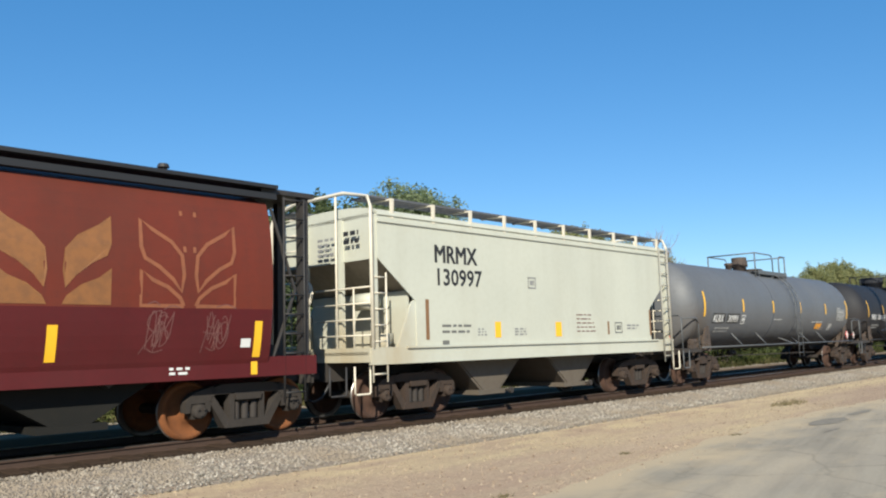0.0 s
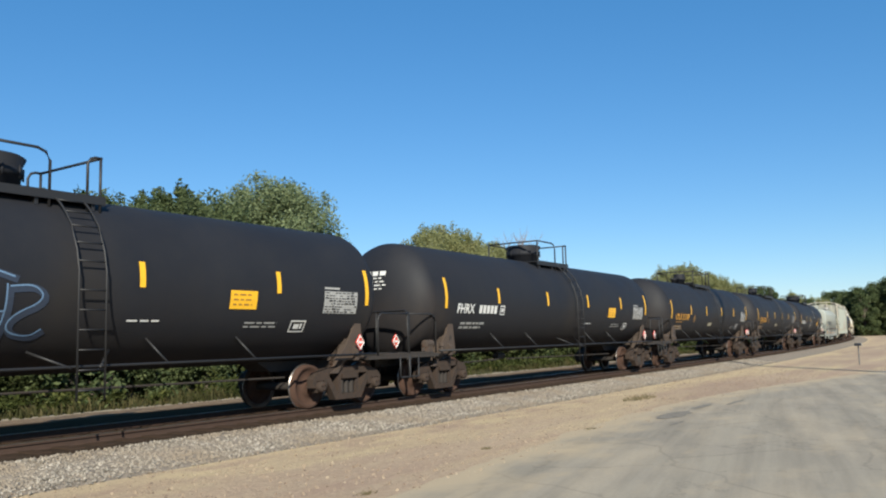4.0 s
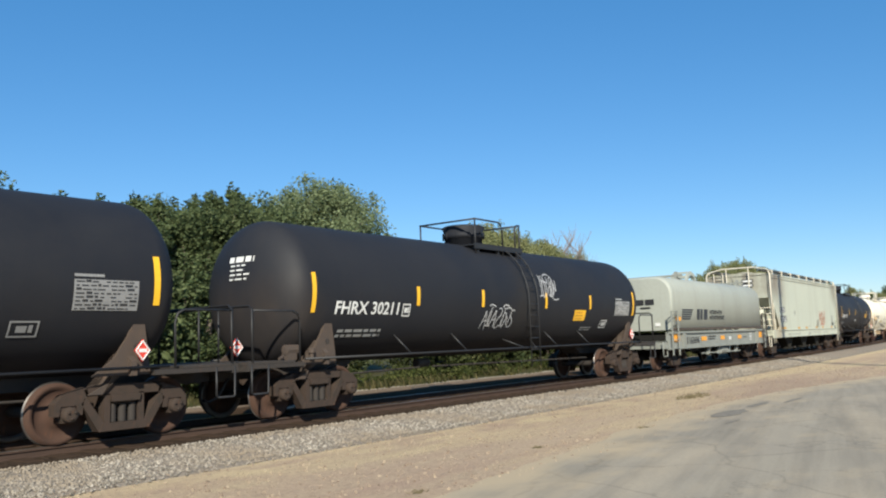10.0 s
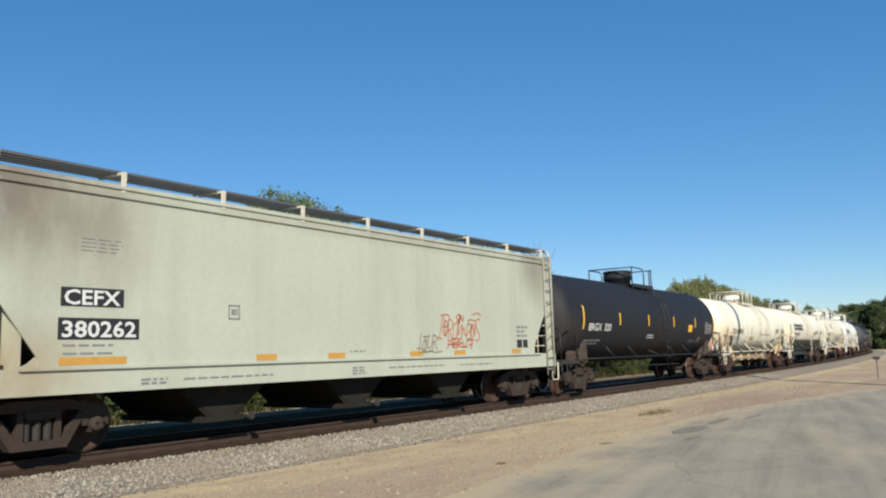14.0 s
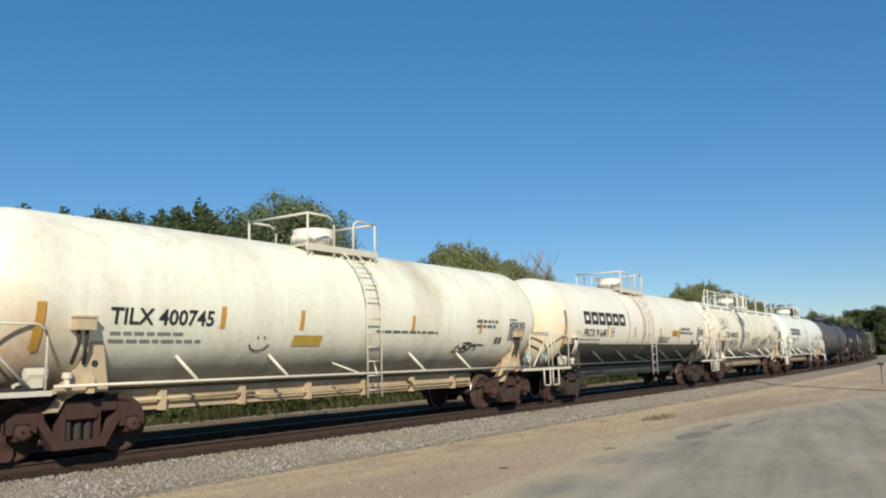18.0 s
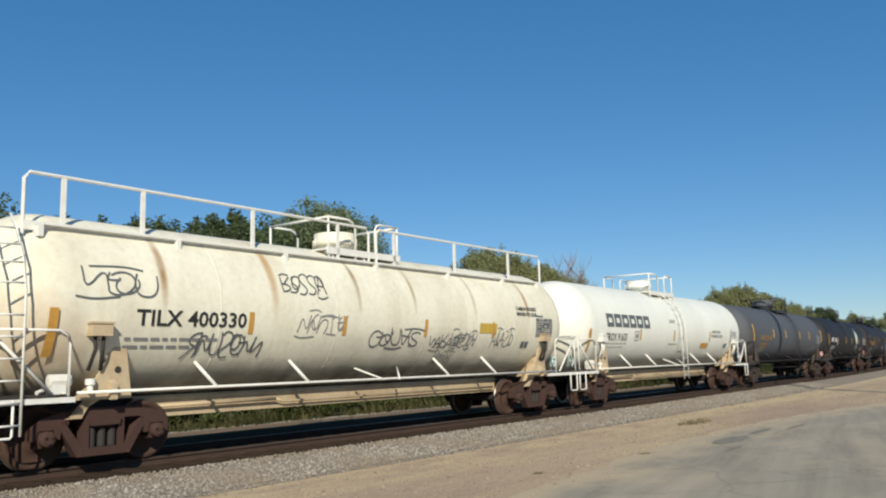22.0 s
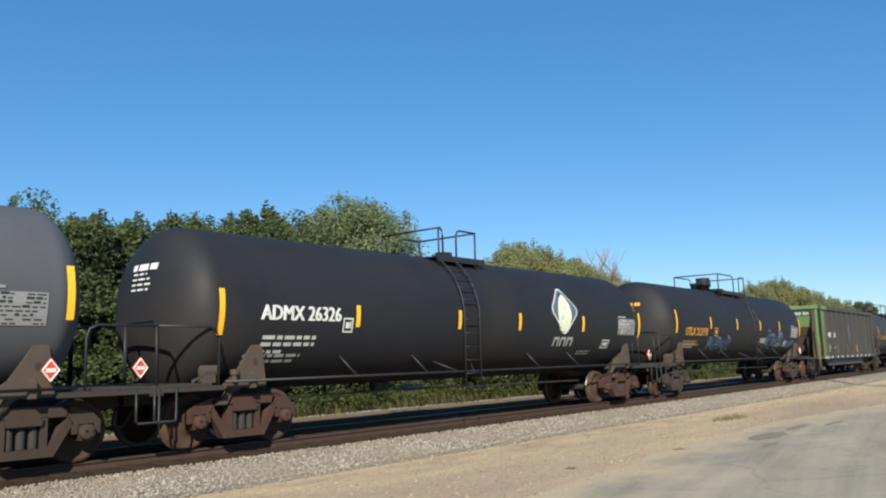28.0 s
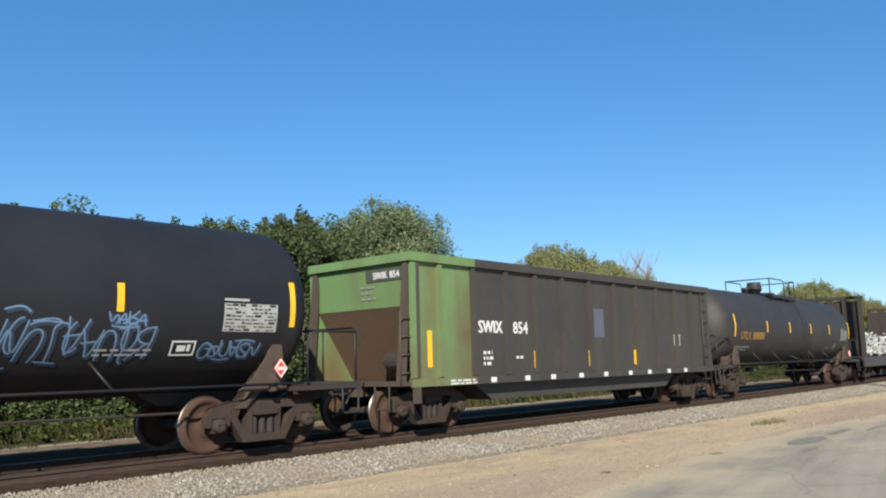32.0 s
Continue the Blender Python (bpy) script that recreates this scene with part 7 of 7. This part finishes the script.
def build_ground():
    g = Geo()
    xs = [-900, -300, -100, -40, 0, 20, 40, 80, 160, 300, 700, 2600]
    ys = [-1500, -300, -60, -10, 0, 10, 20, 40, 100, 300, 1500]
    g.add([(x, y, 0.0) for y in ys for x in xs], [(j * 12 + i, j * 12 + i + 1, (j + 1) * 12 + i + 1, (j + 1) * 12 + i) for j in range(10) for i in range(11)])
    thing("ground", "dry tan dirt by the track, grassy beyond it", "ground", "", "structure", g.mesh("ground", ground_material()))

    rng = random.Random(3)
    knots = [(-80, 4.2), (-20, 4.6), (0, 4.9), (7, 5.2), (10.6, 5.55), (13.2, 5.9), (16.8, 6.15), (21, 6.1), (26, 5.5), (31, 4.5), (38, 3.0), (50, 0.5), (70, -4), (120, -12)]
    g = Geo()
    v, n = [], 0
    for (xa, ya), (xb, yb) in zip(knots[:-1], knots[1:]):
        k = max(2, min(40, int((xb - xa) / 0.35)))
        for i in range(k):
            f = i / k
            x, y = xa + (xb - xa) * f, ya + (yb - ya) * f
            y += 0.22 * noise.noise((x * 0.9, 0, 0)) + 0.10 * noise.noise((x * 4.0, 5, 0))
            v += [(x, y + 0.25, 0.002), (x, y - 0.15, 0.010), (x, y - 1.3, 0.014), (x, -22, 0.014)]
            n += 1
    g.add(v, [q for i in range(n - 1) for q in [(4 * i + j, 4 * i + j + 1, 4 * i + j + 5, 4 * i + j + 4) for j in range(3)]])
    road = fix_normals(g.mesh("road", pavement_material()))
    inward = road.attributes.new("inward", "FLOAT", "POINT")
    inward.data.foreach_set("value", [(0.0, 0.4, 1.0, 1.0)[i % 4] for i in range(4 * n)])
    thing("road", "worn sandy grey pavement with tyre marks", "road", "", "structure", road)

    g = Geo()
    swept(g, [(-3.9, -0.012), (-3.3, 0.012), (-3.0, 0.03), (-2.5, 0.085), (-1.75, 0.135), (1.75, 0.135), (2.6, 0.08), (3.4, -0.02)], -330, 400, 4.0)
    gravel = gravel_material("grey_ballast", (0.205, 0.174, 0.140), (0.33, 0.282, 0.230), (0.31, 0.245, 0.178), 16.0)
    thing("ballast", "grey crushed-stone ballast shoulder", "ballast", "", "structure", fix_normals(g.mesh("ballast", gravel)))
    # oily bed; its far side is drawn out to paint the train's shade
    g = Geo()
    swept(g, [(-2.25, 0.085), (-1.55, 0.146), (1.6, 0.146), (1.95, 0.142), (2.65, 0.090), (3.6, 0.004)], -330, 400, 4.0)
    thing("track_bed", "dark oily ballast by the rails, with train shade painted beyond", "ballast", "", "structure", fix_normals(g.mesh("track_bed", gravel_material("oily_shaded_ballast", (0.033, 0.022, 0.015), (0.062, 0.044, 0.032), (0.045, 0.031, 0.022), 12.0))))

    # loose stones: dense on the shoulder, sparse on the dirt
    g = Geo()
    for i in range(24000):
        u = 1.5 + 46 * rng.random() ** 1.5
        off = rng.uniform(-3.35, -1.62) if rng.random() < 0.93 else rng.uniform(-3.7, -3.2)
        x, y = on_track(u, off)
        z = 0.02 + max(0.0, min(1.0, (off + 3.2) / 1.45)) * 0.125
        stone(g, (x, y, z), rng.uniform(0.012, 0.034), rng)
    thing("ballast_stones", "loose grey and pale crushed stones", "stones", "", "stuff", g.mesh("ballast_stones", island_material("loose_stone", (0.10, 0.088, 0.072), (0.38, 0.34, 0.285), (0.225, 0.185, 0.140), 0.9)))
    g = Geo()
    for i in range(9000):
        x = 3 + 34 * rng.random() ** 1.3
        y = rng.uniform(5.3, 9.9)
        stone(g, (x, y, 0.004), 0.006 + 0.022 * rng.random() ** 4, rng)
    thing("pebbles", "small pale pebbles strewn on the dirt", "stones", "", "stuff", g.mesh("pebbles", island_material("pebble", (0.15, 0.105, 0.075), (0.37, 0.29, 0.205), None, 0.9)))
    # dry weed tufts by the road
    dry = island_material("dry_weed", (0.10, 0.085, 0.05), (0.17, 0.14, 0.08))
    for cx, cy, rx, ry, blades, tall in ((20.4, 7.65, 0.95, 0.28, 260, 0.13), (7.01, 5.75, 0.12, 0.08, 40, 0.04), (10.63, 6.40, 0.12, 0.07, 36, 0.04), (13.58, 6.01, 0.18, 0.08, 40, 0.04)):
        g = Geo()
        for i in range(blades):
            a, r = rng.uniform(0, 6.28), rng.random() ** 0.7
            x, y = cx + math.cos(a) * r * rx, cy + math.sin(a) * r * ry
            h = rng.uniform(0.03, tall)
            b = rng.uniform(0, 6.28)
            g.add([(x, y, 0), (x + 0.02 * math.cos(b), y + 0.02 * math.sin(b), 0), (x + 0.08 * math.cos(b), y + 0.08 * math.sin(b), h)], [(0, 1, 2)])
        thing("weed_tuft", "low dry grey-green weed tuft on the dirt", "weed", "", "stuff", g.mesh("weed_tuft", dry))
    # old tar patches
    g = Geo()
    for cx, cy, rx, ry in ((16.4, 5.45, 0.85, 0.26), (18.4, 5.5, 0.7, 0.10), (19.8, 5.1, 0.8, 0.07), (14.9, 4.9, 0.4, 0.05)):
        k = 22
        g.add([(cx, cy, 0.018)] + [(cx + rx * (1 + 0.35 * noise.noise((cx + math.cos(2 * math.pi * i / k) * 2, math.sin(2 * math.pi * i / k) * 2, cy))) * math.cos(2 * math.pi * i / k), cy + ry * (1 + 0.4 * noise.noise((cx, i * 0.9, cy))) * math.sin(2 * math.pi * i / k), 0.018) for i in range(k)], [(0, i + 1, (i + 1) % k + 1) for i in range(k)])
    thing("tar_patches", "dark tar patches in the pavement", "road patch", "", "structure", g.mesh("tar_patches", flat("old_tar", (0.225, 0.193, 0.148), 0.9, 0, 0.9)))


def build_track():
    rail = flat("rusty_rail", (0.066, 0.042, 0.032), 0.8, 0.0, 0.5, 0.15)
    top = flat("polished_rail_head", (0.42, 0.40, 0.38), 0.28, 0.9, 0.2)
    for off in (-0.755, 0.755):
        g = Geo()
        z = RAIL
        swept(g, [(off - 0.07, z - 0.15), (off - 0.07, z - 0.135), (off - 0.010, z - 0.115), (off - 0.010, z - 0.045), (off - 0.036, z - 0.035), (off - 0.036, z - 0.004)], -330, 400, 3.0)
        swept(g, [(off + 0.036, z - 0.004), (off + 0.036, z - 0.035), (off + 0.010, z - 0.045), (off + 0.010, z - 0.115), (off + 0.07, z - 0.135), (off + 0.07, z - 0.15)], -330, 400, 3.0)
        line = thing("rail", "worn steel rail with rusty sides", "rail", "rails of the track", "structure", fix_normals(g.mesh("rail", rail)))
        g = Geo()
        swept(g, [(off - 0.036, z - 0.004), (off - 0.03, z), (off + 0.03, z), (off + 0.036, z - 0.004)], -330, 400, 3.0)
        part("rail_head", g, top, line)
    tie = flat("weathered_tie", (0.058, 0.038, 0.027), 0.9, 0, 0.6, 0.06)
    g = Geo()
    g.box(-0.115, 0.115, -1.3, 1.3, -0.18, 0.0)
    me = g.mesh("tie", tie)
    ties = thing("crossties", "dark weathered wooden crossties", "crossties", "", "structure")
    for i in range(150):
        u = -6 + i * 0.53
        x, y = on_track(u)
        ob = part("tie", me, tie, ties)
        ob.matrix_basis = pose(x, y, 0.158 + 0.01 * noise.noise((u * 3, 0, 0)), 0, 0, math.degrees(heading(u)) + 1.2 * noise.noise((u, 4, 0)))
    g = Geo()
    for i in range(470):
        u = 73.5 + i * 0.53 if i < 400 else -6.53 - (i - 400) * 0.53
        x, y = on_track(u)
        m = pose(x, y, 0.158, 0, 0, math.degrees(heading(u)))
        g.add([m @ Vector(q) for q in [(a, b, c) for a in (-0.115, 0.115) for b in (-1.3, 1.3) for c in (-0.18, 0)]], [(0, 1, 3, 2), (4, 6, 7, 5), (0, 4, 5, 1), (2, 3, 7, 6), (1, 5, 7, 3)])
    rest = part("far_ties", g, tie, ties)
    rest["kind"] = "stuff"


# ---- plants ----
def leaf_quads(g, c, r, count, size, rng, flatten=0.8):
    """Small folded leaves strewn through a ball, denser at its skin."""
    for i in range(count):
        d = Vector((rng.gauss(0, 1), rng.gauss(0, 1), rng.gauss(0, 1))).normalized()
        p = Vector(c) + Vector((d.x, d.y, d.z * flatten)) * r * rng.random() ** 0.45
        a = Vector((rng.gauss(0, 1), rng.gauss(0, 1), rng.gauss(0, 0.7))).normalized()
        b = a.cross(Vector((rng.gauss(0, 1), rng.gauss(0, 1), rng.gauss(0, 1)))).normalized()
        s = size * rng.uniform(0.6, 1.35)
        g.add([p - a * s, p + b * s * 0.45, p + a * s, p - b * s * 0.45], [(0, 1, 2, 3)])


def limb(g, pts, r0, r1, seg=6):
    pts = [Vector(q) for q in pts]
    for i in range(len(pts) - 1):
        a = r0 + (r1 - r0) * i / (len(pts) - 1)
        b = r0 + (r1 - r0) * (i + 1) / (len(pts) - 1)
        d = (pts[i + 1] - pts[i]).normalized()
        u = d.orthogonal().normalized()
        w = d.cross(u)
        ring = [(math.cos(2 * math.pi * j / seg) * u + math.sin(2 * math.pi * j / seg) * w) for j in range(seg)]
        g.add([pts[i] + q * a for q in ring] + [pts[i + 1] + q * b for q in ring], [(j, (j + 1) % seg, (j + 1) % seg + seg, j + seg) for j in range(seg)])


def tree(name, label, seed, height, width, bark, leaf, clumps, per, size, base=0.25, shape="round"):
    rng = random.Random(seed)
    ob = thing(name, label, "tree" if name != "shrub" else "shrub", "trees beyond the track")
    trunk, crown = Geo(), Geo()
    limb(trunk, [(0, 0, -0.1), (0.05, 0.02, height * 0.3), (0.0, 0.1, height * 0.6), (0.1, 0, height * 0.85)], height * 0.022 + 0.03, 0.03)
    for i in range(clumps):
        f = (i + rng.random()) / clumps
        z = height * (base + (0.97 - base) * f)
        if shape == "round":
            env = max(0.06, 1 - abs((f - 0.45) / 0.60) ** 2.6) ** 0.55
        elif shape == "spire":
            env = max(0.10, 1 - f) ** 0.75
        else:
            env = 0.75 + 0.25 * math.sin(f * 9 + seed)
        a = rng.uniform(0, 6.28)
        rad = width * env * rng.uniform(0.35, 0.95)
        c = (rad * math.cos(a), rad * math.sin(a), z + rng.uniform(-0.25, 0.25))
        leaf_quads(crown, c, width * (rng.uniform(0.16, 0.30) if shape == "round" else rng.uniform(0.32, 0.52)) * (0.7 if shape == "spire" else 1), per, size, rng)
        if i % 2 == 0:
            limb(trunk, [(0, 0.05, z * 0.62), (c[0] * 0.5, c[1] * 0.5, z * 0.82), c], 0.05, 0.012, 5)
        if rng.random() < (0.25 if shape == "round" else 0.4) and f > 0.5:
            tip = (c[0] * 1.08, c[1] * 1.08, c[2] + min(0.55, width * 0.3))
            leaf_quads(crown, tip, min(0.26, width * 0.12), per // 5, size, rng, 1.8)
    part("trunk", trunk, bark, ob, "", True)
    me = crown.mesh("crown", leaf)
    part("crown", me, leaf, ob)
    return ob


def bare_tree(seed, height, bark):
    rng = random.Random(seed)
    ob = thing("bare_tree", "leafless grey tree with thin twigs", "tree", "trees beyond the track")
    g = Geo()
    limb(g, [(0, 0, 0), (0.1, 0, height * 0.4), (0, 0.1, height * 0.95)], 0.1, 0.015)
    for i in range(60):
        z = height * rng.uniform(0.35, 0.95)
        a = rng.uniform(0, 6.28)
        l = height * rng.uniform(0.1, 0.25)
        m = Vector((math.cos(a) * l * 0.5, math.sin(a) * l * 0.5, z + l * 0.6))
        limb(g, [(0, 0, z), m, m + Vector((math.cos(a) * l * 0.25, math.sin(a) * l * 0.25, l * 0.6))], 0.025, 0.006, 4)
        for j in range(3):
            b = rng.uniform(0, 6.28)
            limb(g, [m, m + Vector((math.cos(b) * l * 0.3, math.sin(b) * l * 0.3, l * 0.5))], 0.010, 0.004, 3)
    part("crown", g, bark, ob)
    return ob


def build_plants():
    bark = flat("grey_bark", (0.11, 0.09, 0.07), 0.9, 0, 0.5)
    pale = flat("pale_twigs", (0.24, 0.20, 0.18), 0.9, 0, 0.4)
    green = island_material("green_leaf", (0.105, 0.150, 0.070), (0.29, 0.335, 0.185), (0.195, 0.235, 0.125), 0.6, 0.42)
    olive = island_material("olive_leaf", (0.175, 0.192, 0.080), (0.36, 0.345, 0.165), (0.250, 0.262, 0.118), 0.6, 0.45)
    dark = island_material("dark_leaf", (0.048, 0.074, 0.031), (0.150, 0.182, 0.083), None, 0.6, 0.38)
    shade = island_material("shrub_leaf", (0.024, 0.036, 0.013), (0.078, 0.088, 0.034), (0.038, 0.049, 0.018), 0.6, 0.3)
    hedge = island_material("hedge_leaf", (0.040, 0.062, 0.026), (0.150, 0.180, 0.082), (0.085, 0.110, 0.048), 0.6, 0.34)
    rng = random.Random(12)
    big = tree("broad_tree", "broad round-crowned green tree behind the track", 4, 10.25, 4.4, bark, green, 300, 330, 0.10, 0.08)
    big.matrix_basis = pose(32.3, 33.0, 0)
    kinds = [tree("young_tree", "slender young green tree in the hedgerow", 10 + i, 7.0, 1.5, bark, hedge if i % 2 else dark, 44, 330, 0.080, 0.02, "column") for i in range(3)]
    spires = [tree("spindly_tree", "narrow upright dark green sapling", 20 + i, 6.6, 0.75, bark, dark, 30, 70, 0.09, 0.04, "spire") for i in range(2)]
    gold = [tree("autumn_tree", "yellowing olive-green tree beyond the track", 30 + i, 8.2, 2.6, bark, olive, 120, 320, 0.08, 0.02) for i in range(3)]
    shrub = [tree("shrub", "dense low shrub beyond the track", 40 + i, 3.4, 1.7, bark, (shade, shade, dark)[i], 24, 110, 0.12, 0.0, "column") for i in range(3)]

    def at_bearing(az, y):
        return y / math.tan(radians(az)), y

    first = {}
    def plant(src, x, y, s):
        m = pose(x, y, 0, 0, 0, rng.uniform(0, 360)) @ Matrix.Diagonal((s, s, s * rng.uniform(0.94, 1.06), 1))
        if src.name not in first:
            first[src.name] = True
            src.matrix_basis = m
            return
        c = copy_thing(src, m)
        c.scale = m.to_scale()
    # hedgerow behind the near part of the track
    for i in range(34):
        az = 49.0 + i * 0.95
        x, y = at_bearing(az, 24.5 + rng.uniform(-1.2, 1.6))
        plant(kinds[i % 3], x, y, rng.uniform(0.87, 1.0) * (math.hypot(x, y) / 30.0))
    for i in range(26):
        az = 50.6 + i * 0.52 + rng.uniform(-0.15, 0.15)
        x, y = at_bearing(az, 24.0 + rng.uniform(-1, 1))
        plant(spires[i % 2], x, y, rng.uniform(0.92, 1.08) * math.hypot(x, y) / 29.0)
    # olive trees further on
    for az, y, s in ((37.0, 28, 0.68), (36.1, 29, 0.78), (35.2, 27, 0.88), (34.3, 28, 0.92), (33.4, 29, 0.93), (32.5, 27, 0.90), (31.6, 28, 0.86), (30.7, 29, 0.84), (29.8, 27, 0.82), (28.9, 28, 0.80), (28.0, 29, 0.78), (27.1, 28, 0.72), (26.3, 29, 0.62)):
        x, y = at_bearing(az, y)
        plant(gold[int(az) % 3], x, y, s * (1.12 if az > 32 else 1.08 if az > 29.5 else 1.0) * math.hypot(x, y) / 52.0)
    b = bare_tree(5, 8.0, pale)
    b.matrix_basis = pose(*at_bearing(28.6, 27.5), 0)
    for az, y, turn in ((29.3, 29, 80), (27.6, 27, 150)):
        copy_thing(b, pose(*at_bearing(az, y), 0, 0, 0, turn))
    for az, s in ((19.2, 0.80), (18.4, 0.92), (17.6, 1.0), (16.8, 1.02), (16.0, 1.03), (15.2, 1.02), (14.4, 0.98), (13.6, 0.94), (12.9, 0.85)):
        x, y = at_bearing(az, 29.5)
        plant(gold[int(az * 3) % 3] if az > 15.5 else kinds[1] if az < 13.5 else gold[0], x, y, s * 1.12 * (1.2 if az < 13.5 else 1))
    far = [tree("roadside_tree", "tall dark green tree far along the track", 60 + i, 8.4, 3.0, bark, dark, 90, 220, 0.14, 0.02) for i in range(2)]
    for i in range(12):
        az = 12.2 - i * 0.42
        x, y = at_bearing(az, 33 + rng.uniform(-3, 3))
        plant(gold[i % 3] if i % 3 else far[0], x, y, rng.uniform(0.92, 1.12))
    for i in range(14):
        az = 8.2 - i * 0.42
        d = 235 + rng.uniform(-15, 30)
        plant(far[i % 2], d * math.cos(radians(az)), d * math.sin(radians(az)), rng.uniform(1.25, 1.75) * (0.9 if az > 7.4 else 1))
    # low growth closes the row
    for i in range(70):
        u = -8 + i * 2.0 + rng.uniform(-0.7, 0.7)
        x, y = on_track(u, 9.0 + rng.uniform(0, 3.5))
        plant(shrub[i % 3], x, y, rng.uniform(0.75, 1.15))
    for i in range(40):
        u = 132 + i * 5.0 + rng.uniform(-2, 2)
        x, y = on_track(u, 10 + rng.uniform(0, 8))
        plant(shrub[i % 3], x, y, rng.uniform(0.9, 1.6))
    # weeds and grass along the far side of the track
    g = Geo()
    for i in range(12000):
        u = -8 + 105 * rng.random() ** 1.3
        off = 6.9 + 3.4 * rng.random() ** 1.3
        if noise.noise((u * 0.35, off * 0.6, 0)) < -0.25:
            continue
        x, y = on_track(u, off)
        h = rng.uniform(0.08, 0.32) * (1.0 + 0.9 * max(0, noise.noise((u * 0.5, off, 7))))
        a = rng.uniform(0, 6.28)
        w = rng.uniform(0.015, 0.045)
        lx, ly = math.cos(a) * h * 0.45, math.sin(a) * h * 0.45
        g.add([(x - w * math.sin(a), y + w * math.cos(a), 0), (x + w * math.sin(a), y - w * math.cos(a), 0), (x + lx * 0.5 + w * 0.6, y + ly * 0.5, h * 0.7), (x + lx, y + ly, h)], [(0, 1, 2), (0, 2, 3)])
    thing("weeds", "tall green and straw-coloured weeds beside the track", "weeds", "", "stuff", g.mesh("weeds", island_material("weed_blade", (0.024, 0.029, 0.009), (0.13, 0.108, 0.050), (0.038, 0.042, 0.014), 0.7, 0.3)))
    g = Geo()
    for i in range(170):
        u, off = -6 + 95 * rng.random() ** 1.2, 7.3 + 2.4 * rng.random()
        x, y = on_track(u, off)
        s = rng.uniform(0.25, 0.6)
        for k in range(4):
            leaf_quads(g, (x + rng.uniform(-s, s), y + rng.uniform(-s, s), s * rng.uniform(0.3, 1.2)), s * 0.6, 34, 0.07, rng)
    thing("leafy_weeds", "clumps of leafy green weeds", "weeds", "", "stuff", g.mesh("leafy_weeds", island_material("weed_leaf", (0.024, 0.036, 0.009), (0.125, 0.135, 0.044), (0.040, 0.052, 0.015), 0.6, 0.3)))


def build_roadside():
    wood = flat("weathered_pole_wood", (0.16, 0.12, 0.09), 0.9, 0, 0.5)
    pole = thing("utility_pole", "tall weathered wooden utility pole beside the road", "utility pole")
    pole.location = (30.5, -0.65, 0)
    g = Geo()
    g.lathe([(-0.2, 0.23), (4, 0.21), (9, 0.19), (16.5, 0.15)], "z", (0, 0, 0), 14)
    part("pole", g, wood, pole, "", True)
    post = thing("sign_post", "short grey steel post with a small flat sign", "sign")
    post.location = (42.6, 5.25, 0)
    g = Geo()
    g.lathe([(-0.1, 0.03), (0.95, 0.03)], "z", (0, 0, 0), 8)
    part("post", g, flat("grey_post", (0.12, 0.115, 0.11), 0.6), post)
    g = Geo()
    g.box(-0.02, 0.02, -0.26, 0.26, 0.86, 0.99)
    part("sign_plate", g, flat("grey_sign", (0.20, 0.20, 0.19), 0.6), post).matrix_basis = pose(0, 0, 0, 0, 0, -50)


build_train()
build_roadside()
build_plants()
build_ground()
build_track()


def motions():
    times = [i * 1.0 for i in range(33)]
    for car, front, rear in TRAIN:
        rows = []
        for t in times:
            d = run(t)
            xa, ya = on_track(front - d)
            xb, yb = on_track(rear - d)
            rows.append((t, pose((xa + xb) / 2, (ya + yb) / 2, RAIL, 0, 0, math.degrees(math.atan2(yb - ya, xb - xa)))))
        walk(car, rows)
    # every wheel rolls alike, so all of them share the first one's keys
    turn = [(i / FPS, pose(0, 0, 0, 0, -math.degrees(run(i / FPS) / WHEEL_R), 0)) for i in range(32 * FPS + 1)]
    walk(WHEELS[0], turn)
    keys = WHEELS[0].animation_data
    for w in WHEELS[1:]:
        w.rotation_mode = "QUATERNION"
        w.animation_data_create()
        w.animation_data.action = keys.action
        w.animation_data.action_slot = keys.action_slot


motions()
